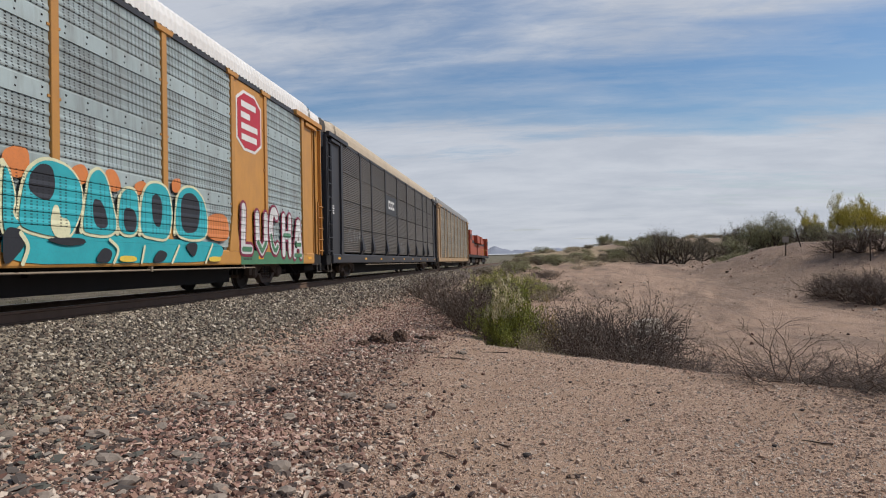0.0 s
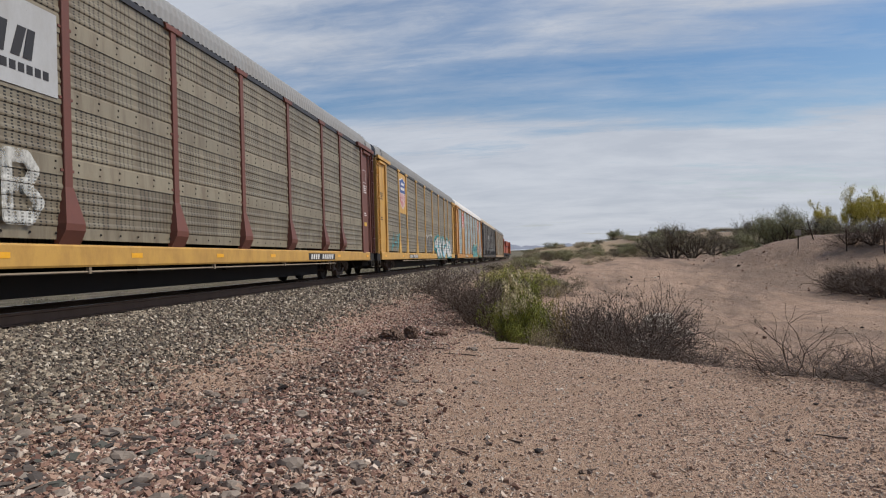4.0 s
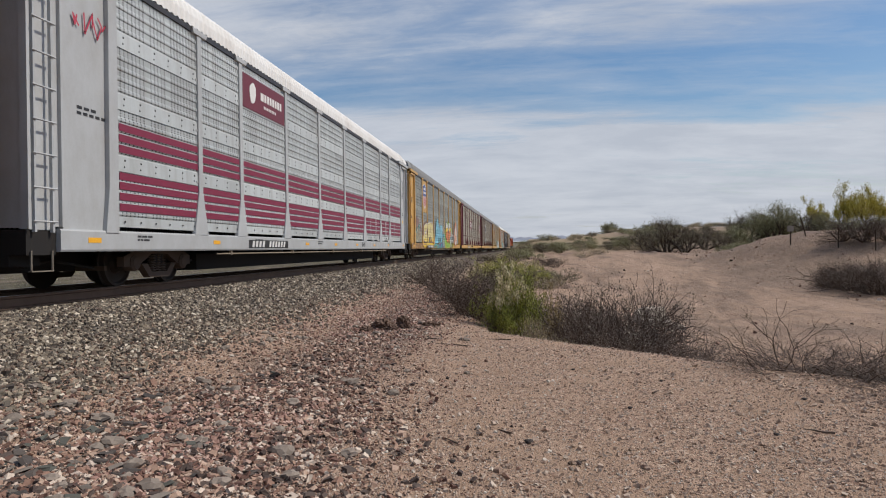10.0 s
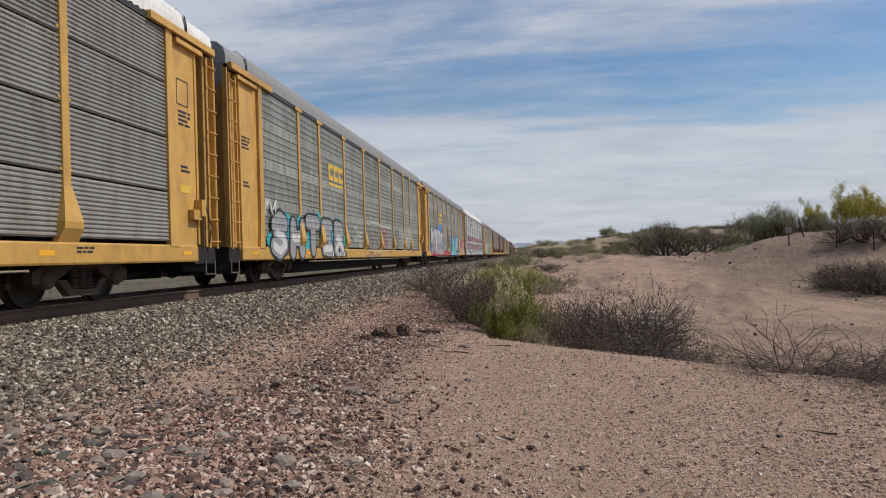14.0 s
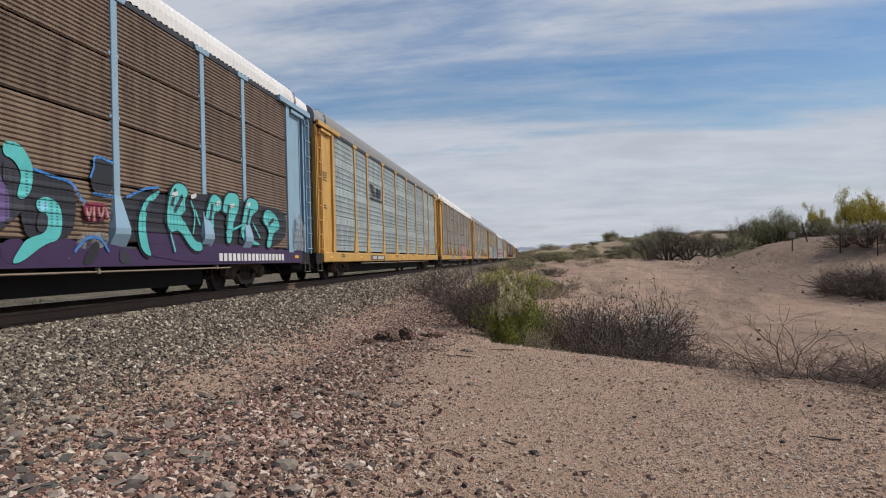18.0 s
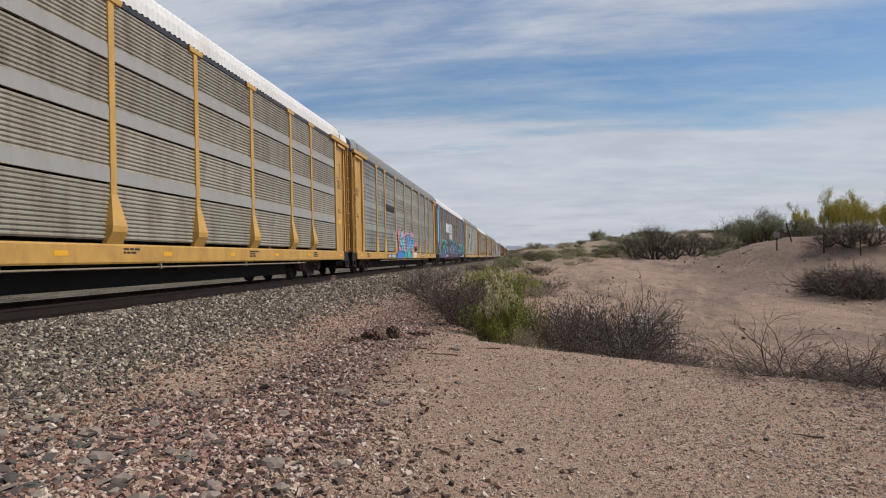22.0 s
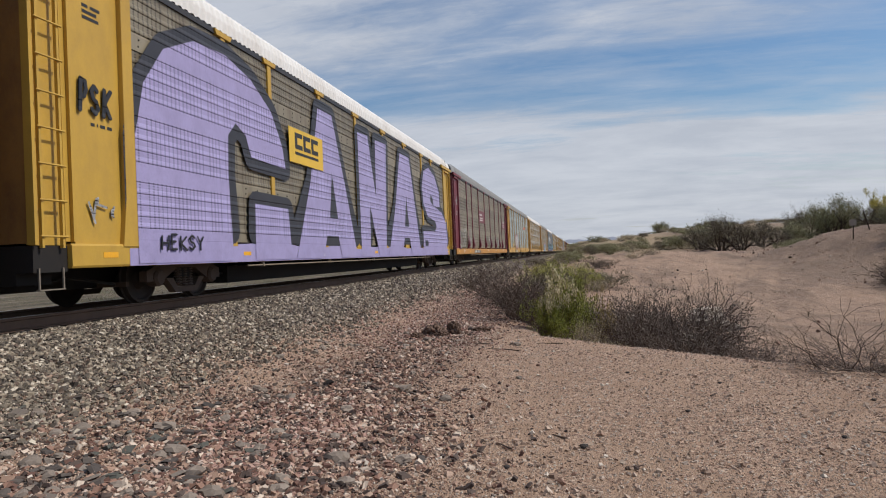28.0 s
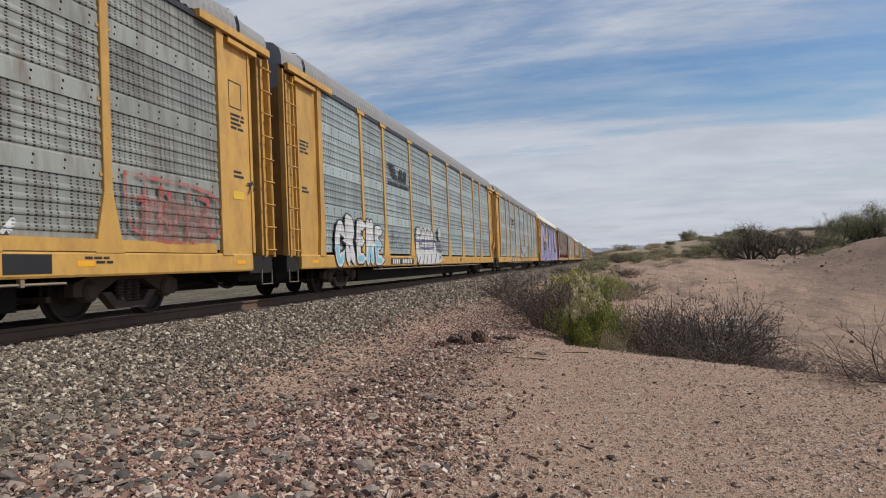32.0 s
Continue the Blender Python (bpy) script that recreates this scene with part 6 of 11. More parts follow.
def make_litter():
    """Loose rocks and broken twigs lying on the dirt."""
    rng = random.Random(8)
    m1 = weathered("grey_rock", (0.25, 0.205, 0.165), 0.9, 0, (0.12, 0.09, 0.075), 0.6, 3.0, vary=0.35)
    m2 = weathered("dark_pebble", (0.045, 0.035, 0.03), 0.85, 0, (0.02, 0.016, 0.014), 0.5, 3.0)
    meshes = []
    for s in range(5):
        bm = bmesh.new()
        bmesh.ops.create_icosphere(bm, subdivisions=2, radius=1.0)
        for vt in bm.verts:
            k = 1 + 0.45 * noise.noise(vt.co * 1.3 + Vector((s * 9, 3, 0)))
            vt.co = Vector((round(vt.co.x * k * 3.2) / 3.2, round(vt.co.y * k * 3.2) / 3.2, vt.co.z * k * 0.55))
        me = bpy.data.meshes.new("rock")
        bm.to_mesh(me)
        bm.free()
        me.materials.append(m1)
        meshes.append(me)
    places = [(-1.72, 4.55, 0.085), (-1.28, 4.65, 0.055), (-1.85, 6.9, 0.085), (-1.35, 6.6, 0.06), (-2.5, 4.0, 0.07), (-2.9, 4.4, 0.09), (-2.2, 3.7, 0.08), (-3.3, 4.9, 0.075)]
    for i in range(150):
        u = rng.random()
        y = 3.2 + 9 * u * u
        places.append((-3.6 + rng.gauss(0, 0.55) * (1 + y * 0.08) + 0.12 * y, y, rng.uniform(0.025, 0.065)))
    for i, (x, y, r) in enumerate(places):
        ob = tagged(new("rock", meshes[i % 5]), "small broken grey-brown rock lying on the dirt", "rock", "loose rocks on the dirt")
        ob.location = (x, y, float(height(x, y)) + r * 0.2)
        ob.rotation_euler = (rng.uniform(-0.3, 0.3), rng.uniform(-0.3, 0.3), rng.uniform(0, 6.28))
        ob.scale = (r, r * rng.uniform(0.7, 1.2), r)
    dark = meshes[0].copy()
    dark.materials[0] = m2
    for x, y, r in ((-0.02, 5.25, 0.032), (0.9, 6.4, 0.022), (1.9, 5.6, 0.02), (2.6, 6.9, 0.022), (0.5, 8.2, 0.022), (-0.55, 4.7, 0.022), (3.2, 6.0, 0.02), (1.4, 7.6, 0.02)):
        ob = tagged(new("pebble", dark), "dark pebble on pale dirt", "pebble", "dark pebbles on the dirt")
        ob.location = (x, y, float(height(x, y)) + r * 0.5)
        ob.scale = (r, r, r)
    for x, y, L, a in ((-0.16, 5.45, 0.16, 2.4), (2.35, 5.65, 0.22, 2.7), (-0.55, 5.1, 0.18, 2.2), (0.25, 4.75, 0.14, 0.4), (1.2, 7.0, 0.13, 1.0), (2.9, 8.3, 0.2, 2.9), (-0.9, 9.8, 0.5, 2.8), (-0.3, 10.6, 0.4, 3.0), (-1.4, 10.4, 0.6, 2.9)):
        s = Shape()
        p = Vector((0, 0, 0.012))
        for k in range(3):
            q = p + Vector((L / 3, rng.uniform(-0.02, 0.02), rng.uniform(-0.004, 0.008)))
            s.tube(p, q, 0.010 - 0.002 * k, 0.008 - 0.002 * k, 5)
            p = q
        ob = tagged(new("twig", s.mesh("twig", M["twig"])), "short dry brown twig lying on the dirt", "twig", "twigs on the dirt")
        ob.location = (x, y, float(height(x, y)))
        ob.rotation_euler[2] = a


make_litter()


def make_pale_rocks():
    """A few pale broken blocks dumped in the wash."""
    m = weathered("pale_concrete", (0.36, 0.31, 0.25), 0.9, 0, (0.25, 0.2, 0.15), 0.5, 3.0, vary=0.2)
    rng = random.Random(77)
    for i, (a, d, r) in enumerate(((9.2, 22.0, 0.34), (9.7, 22.4, 0.42), (10.2, 21.8, 0.30), (10.6, 21.4, 0.24), (9.5, 21.2, 0.22), (11.6, 20.6, 0.2))):
        bm = bmesh.new()
        bmesh.ops.create_cube(bm, size=2.0)
        bmesh.ops.bevel(bm, geom=bm.edges[:], offset=0.18, segments=2, affect="EDGES")
        for vt in bm.verts:
            vt.co *= 1 + 0.22 * noise.noise(vt.co * 1.1 + Vector((i * 5, 0, 0)))
        me = bpy.data.meshes.new("pale_rock")
        bm.to_mesh(me)
        bm.free()
        me.materials.append(m)
        ob = tagged(new("pale_rock", me), "pale broken block lying behind the brush", "rock", "pale rocks in the wash")
        x, y = at(a, d)
        ob.location = (x, y, float(height(x, y)) + r * 0.35)
        ob.rotation_euler = (rng.uniform(-0.3, 0.3), rng.uniform(-0.3, 0.3), rng.uniform(0, 6.28))
        ob.scale = (r, r * rng.uniform(0.6, 0.9), r * rng.uniform(0.5, 0.7))


make_pale_rocks()


def make_fence():
    """Leaning posts of an old fence on the mound."""
    for i, (a, d, hgt, lean) in enumerate(((19.8, 47.3, 1.25, 0.03), (20.9, 48.2, 1.35, -0.28), (22.9, 45.0, 1.3, 0.02), (25.2, 44.0, 1.3, 0.0), (26.9, 43.0, 1.2, 0.05))):
        x, y = at(a, d)
        s = Shape().tube((0, 0, -0.3), (lean * hgt, 0, hgt * 0.85), 0.04, 0.035, 7)
        ob = tagged(new("fence_post", s.mesh("fence_post", M["bark"])), "weathered wooden fence post on the mound", "fence post", "fence posts on the mound")
        ob.location = (x, y, float(height(x, y)))
        if i == 0:
            part("sign_plate", Shape().box(-0.19, 0.19, -0.05, -0.035, 0.78, 1.14), M["dry_twig"], ob, "small sun-bleached tan sign plate")


make_fence()


# ---- the train ----
def rounded_octagon():
    return [(0.28, 0), (0.72, 0), (1, 0.16), (1, 0.84), (0.72, 1), (0.28, 1), (0, 0.84), (0, 0.16)]


SHIELD = [(0.5, 0.0), (0.82, 0.12), (0.97, 0.38), (0.92, 0.66), (1.0, 0.9), (0.72, 0.93), (0.5, 1.0), (0.28, 0.93), (0.0, 0.9), (0.08, 0.66), (0.03, 0.38), (0.18, 0.12)]


def red_octagon(car, b):
    """A red sign with a white border and plain white bars for its lettering, on a plain sheet."""
    solid_bay(car, b, 0, 3, "orange", 0.0)
    yc = (EDGES[b] + EDGES[b + 1]) / 2
    e = plate(car, yc - 0.78, 3.36, 1.56, 1.48, "white_mark", SIDE - 0.004, "emblem", rounded_octagon(), "red octagonal emblem with white border and bars")
    part("emblem_field", Shape().slab([(yc - 0.71 + 1.42 * a, 3.43 + 1.34 * c) for a, c in rounded_octagon()], SIDE + 0.003, SIDE + 0.008), M["red_mark"], e)
    for i, (o, w) in enumerate(((-0.5, 0.9), (-0.52, 0.55), (-0.5, 1.0), (-0.5, 0.95))):
        z = 4.42 - i * 0.27
        part("emblem_bar", Shape().slab([(yc + o, z), (yc + o + w, z), (yc + o + w, z + 0.15), (yc + o, z + 0.15)], SIDE + 0.009, SIDE + 0.013), M["white_mark"], e)


def shield_emblem(car, b):
    """A blue, red and white striped shield on a plain yellow sheet."""
    solid_bay(car, b, 2, 3, "yellow", 0.0)
    yc = (EDGES[b] + EDGES[b + 1]) / 2
    at = lambda p, q: (yc - 0.78 + 1.56 * p, 3.17 + 1.66 * q)
    e = plate(car, yc - 0.78, 3.17, 1.56, 1.66, "white_mark", SIDE - 0.004, "emblem", SHIELD, "shield emblem, blue above red and white stripes")
    field = [(0.05, 0.50), (0.95, 0.50), (0.90, 0.66), (0.96, 0.87), (0.71, 0.90), (0.5, 0.965), (0.29, 0.90), (0.04, 0.87), (0.10, 0.66)]
    part("emblem_field", Shape().slab([at(*v) for v in field], SIDE + 0.003, SIDE + 0.008), M["blue_mark"], e)
    for i in range(6):
        a = 0.09 + i * 0.15
        lo = 0.05 + 0.62 * abs(a + 0.035 - 0.5) ** 1.5
        part("emblem_stripe", Shape().slab([at(*v) for v in ((a, lo), (a + 0.07, lo), (a + 0.07, 0.48), (a, 0.48))], SIDE + 0.003, SIDE + 0.007), M["red_mark"], e)
    for i, w in enumerate((0.72, 0.96)):
        z = 4.40 - i * 0.25
        part("emblem_bar", Shape().slab([(yc - w / 2, z), (yc + w / 2, z), (yc + w / 2, z + 0.14), (yc - w / 2, z + 0.14)], SIDE + 0.009, SIDE + 0.013), M["white_mark"], e)


def slanted_bars(car, y, z, mat):
    """A black emblem of slanting bars with a block of heavy strokes beside it."""
    s = Shape()
    for i in range(5):
        zz = z + 0.62 - i * 0.1
        s.slab([(y + 0.1 * i, zz), (y + 0.75 + 0.08 * i, zz), (y + 0.70 + 0.08 * i, zz + 0.065), (y + 0.1 * i, zz + 0.065)], 0.0, 0.004)
    for k in range(2):
        o = y + 1.15 + k * 0.5
        s.slab([(o, z + 0.2), (o + 0.16, z + 0.2), (o + 0.3, z + 0.62), (o + 0.14, z + 0.62)], 0.0, 0.004)
        s.slab([(o + 0.22, z + 0.2), (o + 0.38, z + 0.2), (o + 0.46, z + 0.62), (o + 0.32, z + 0.62)], 0.0045, 0.0085)
    for i in range(15):
        o = y + i * 0.155 + (0.08 if i > 6 else 0)
        s.slab([(o, z), (o + 0.11, z), (o + 0.11, z + 0.12), (o, z + 0.12)], 0.0, 0.004)
    part("emblem", s, M[mat], car, "black slanted-bar emblem with plain bars below", at=(SIDE + 0.020, 0, 0))


def block_emblem(car, y, z, w, h, mat, under=True, label=""):
    """Three heavy blocks with notches, underlined."""
    s = Shape()
    b = w / 3.3
    for k in range(3):
        o = y + k * b * 1.15
        s.slab([(o, z), (o + b, z), (o + b, z + h * 0.28), (o + b * 0.3, z + h * 0.28), (o + b * 0.3, z + h * 0.72), (o + b, z + h * 0.72), (o + b, z + h), (o, z + h)], 0.0, 0.004)
    if under:
        s.slab([(y, z - h * 0.35), (y + w, z - h * 0.35), (y + w, z - h * 0.18), (y, z - h * 0.18)], 0.0, 0.004)
    return part("emblem", s, M[mat], car, label, at=(SIDE + 0.012, 0, 0))


def poly_paint(car, layers, label):
    """Flat painted patches: (colour, outlines) in order from the back."""
    s, mats = Shape(), []
    for i, (colour, outlines) in enumerate(layers):
        mats.append(SPRAY[colour])
        for o in outlines:
            patch(s, o, ON_PANEL + 0.004 * i, i)
    return part("graffiti", longer(s), mats, car, label)


def blob(cy, cz, ry, rz, wob=0.1, n=14, ph=0.0):
    return [(cy + ry * (1 + wob * math.sin(3 * a + ph)) * math.cos(a), cz + rz * (1 + wob * math.sin(2 * a + ph)) * math.sin(a)) for a in [2 * math.pi * i / n for i in range(n)]]


def rounded(pts, times, closed):
    """Cuts the corners of an outline or a line so that it bends like a sprayed stroke."""
    for _ in range(times if len(pts) > 2 else 0):
        ring = list(zip(pts, pts[1:] + (pts[:1] if closed else [])))
        cut = [q for a, b in ring for q in ((a[0] * 0.77 + b[0] * 0.23, a[1] * 0.77 + b[1] * 0.23), (a[0] * 0.23 + b[0] * 0.77, a[1] * 0.23 + b[1] * 0.77))]
        pts = cut if closed else [pts[0]] + cut[1:-1] + [pts[-1]]
    return pts


def mural(car, label, layers, soft=2):
    """Painted shapes one over the other: (colour, 0, outline) is a filled patch, (colour, width, points) a sprayed line."""
    s, keys, x = Shape(), [], ON_PANEL
    for i, (colour, w, pts) in enumerate(layers):
        pts = rounded(pts, soft, not w)
        if colour not in keys:
            keys.append(colour)
        x = max(x + 0.0004, ON_PANEL + 0.0009 * i)
        if w:
            for a, b in zip(pts[:-1], pts[1:]):
                dy, dz = b[0] - a[0], b[1] - a[1]
                d = math.hypot(dy, dz) or 1e-6
                ny, nz = -dz / d * w / 2, dy / d * w / 2
                x += 0.00004
                patch(s, [(a[0] - ny, a[1] - nz), (b[0] - ny, b[1] - nz), (b[0] + ny, b[1] + nz), (a[0] + ny, a[1] + nz)], x, keys.index(colour))
            for p in pts:
                x += 0.00004
                patch(s, [(p[0] + w / 2 * math.cos(q * math.pi / 5), p[1] + w / 2 * math.sin(q * math.pi / 5)) for q in range(10)], x, keys.index(colour))
        else:
            patch(s, pts, x, keys.index(colour))
    s.v = [(x, y, max(z, SILL_LO + 0.004)) for x, y, z in s.v]
    return part("graffiti", s, [SPRAY[key] for key in keys], car, label)


def rimmed(car, fill, rim, outlines, w, label, holes_in=()):
    """Filled outlines with a thick painted rim behind them and patches of the rim's colour on them."""
    s = Shape()
    for o in outlines:
        strip(s, [(y, max(z, 0.93 + w)) for y, z in o + o[:1]], 2 * w, ON_PANEL, 1)
    for k, o in enumerate(outlines):
        patch(s, o, ON_PANEL + 0.008 + 0.0005 * (k % 6), 0)
    for k, o in enumerate(holes_in):
        patch(s, o, ON_PANEL + 0.013 + 0.0005 * (k % 6), 1)
    return part("graffiti", longer(s), [SPRAY[fill], SPRAY[rim]], car, label)


def end_lettering(car, mat, k=-1):
    """Small stencilled lettering and a yellow notice on the door bay."""
    y = -HALF + 0.86 if k < 0 else HALF - DOOR + 0.52
    marks(car, SIDE - 0.028, y, 3.55, [(0.34, 0.1), (0.3, 0.14), (0.36,), (0.2, 0.2)], mat)
    marks(car, SIDE - 0.028, y + 0.05, 2.45, [(0.28,), (0.36,)], mat)
    if k > 0:
        s = Shape()
        for a, b, c, d in ((0, 0.46, 0, 0.02), (0, 0.46, 0.5, 0.52), (0, 0.02, 0, 0.52), (0.44, 0.46, 0, 0.52)):
            s.slab([(y - 0.05 + a, 3.7 + c), (y - 0.05 + b, 3.7 + c), (y - 0.05 + b, 3.7 + d), (y - 0.05 + a, 3.7 + d)], 0.0, 0.004)
        part("stencil_frame", s, M[mat], car, at=(SIDE - 0.028, 0, 0))
        part("notice", Shape().slab([(y, 1.95), (y + 0.4, 1.95), (y + 0.4, 2.1), (y, 2.1)], 0.0, 0.005), M["yellow_mark"], car, "yellow notice with dark border", at=(SIDE - 0.027, 0, 0))


def hand_brake(car):
    """The hand-brake housing, its lever and chain on the front door bay."""
    y = HALF - 0.78
    hb = part("hand_brake", Shape().box(SIDE - 0.02, SIDE + 0.10, y - 0.42, y - 0.08, 1.42, 1.62).box(SIDE - 0.02, SIDE + 0.14, y - 0.16, y + 0.02, 1.5, 1.84), M["yellow"], car, "yellow hand-brake housing with a hanging chain")
    s = Shape()
    for i in range(14):
        z = 1.5 - i * 0.055
        s.tube((SIDE + 0.11, y - 0.05 + 0.012 * (i % 2), z), (SIDE + 0.11, y - 0.05 - 0.012 * (i % 2), z - 0.05), 0.014, n=5)
    part("chain", s, M["truck"], hb)
    part("lever", Shape().tube((SIDE + 0.12, y - 0.05, 1.9), (SIDE + 0.12, y + 0.28, 1.3), 0.018).tube((SIDE + 0.12, y + 0.28, 1.3), (SIDE + 0.1, y + 0.22, 0.95), 0.018), M["truck"], hb)


def sill_paint(car, y0, y1, colour):
    s = Shape()
    n = max(2, int((y1 - y0) / 0.8))
    rng = random.Random(int(y0 * 10 + y1))
    pts = [(y0 + (y1 - y0) * i / n, SILL_LO + 0.005) for i in range(n + 1)] + [(y1 - (y1 - y0) * i / n, DECK - 0.02 + rng.uniform(-0.05, 0.1)) for i in range(n + 1)]
    patch(s, pts, ON_PANEL - 0.003)
    return part("graffiti", longer(s), SPRAY[colour], car, f"{colour.replace(chr(95), chr(32))} spray paint along the sill")


def sill_marks(car, seed, mat):
    """Small unreadable stencils along the sill."""
    rng = random.Random(seed)
    for i in range(5):
        y = -11.5 + i * 5.1 + rng.uniform(-1, 1)
        s = Shape()
        for r in range(rng.choice((2, 3))):
            b = bars(0, -r * 0.06, [rng.uniform(0.06, 0.2) for _ in range(3)], 0.035, 0.03)
            s.add(b.v, b.f)
        part("stencil_lettering", s, M[mat], car, at=(SIDE + 0.0355, y, 0.80))


def make_fleet():
    cars = {}

    def car(c, *a, label="", **k):
        cars[c] = autorack(c, *a, label=label, **k)
        return cars[c]

    k = car(-2, "tan", "tan", "p_tan", label="tan-framed autorack wagon with tan punched panels")
    k = car(-1, "charcoal", "charcoal", "f_dark", fluted=True, flare=False, roof="roof_tan", label="black autorack wagon with grimy brown corrugated panels")
    plate(k, -4.4, 2.95, 2.6, 0.95, "black_plate", SIDE + 0.015, "emblem", label="black plate with a pale square-cornered emblem")
    block_emblem(k, -3.9, 3.25, 1.5, 0.42, "white_mark", False).location.x = SIDE + 0.024
    marks(k, SIDE - 0.028, -13.8, 2.6, [(0.2,), (0.25,), (0.2,), (0.25,)], "white_mark")
    scrawl(k, -11.5, 1.3, 0.7, "grey", 4, 6)
    scrawl(k, -2.0, 1.0, 0.6, "grey", 5, 7)

    k = car(0, "orange", "orange", "p_silver", roof="roof_white", end="orange", tall=False, leaf="grey", skip=[(b, r) for b in (1, 7) for r in range(4)], label="orange autorack wagon with silver panels, red emblems and teal graffiti")
    red_octagon(k, 1)
    red_octagon(k, 7)
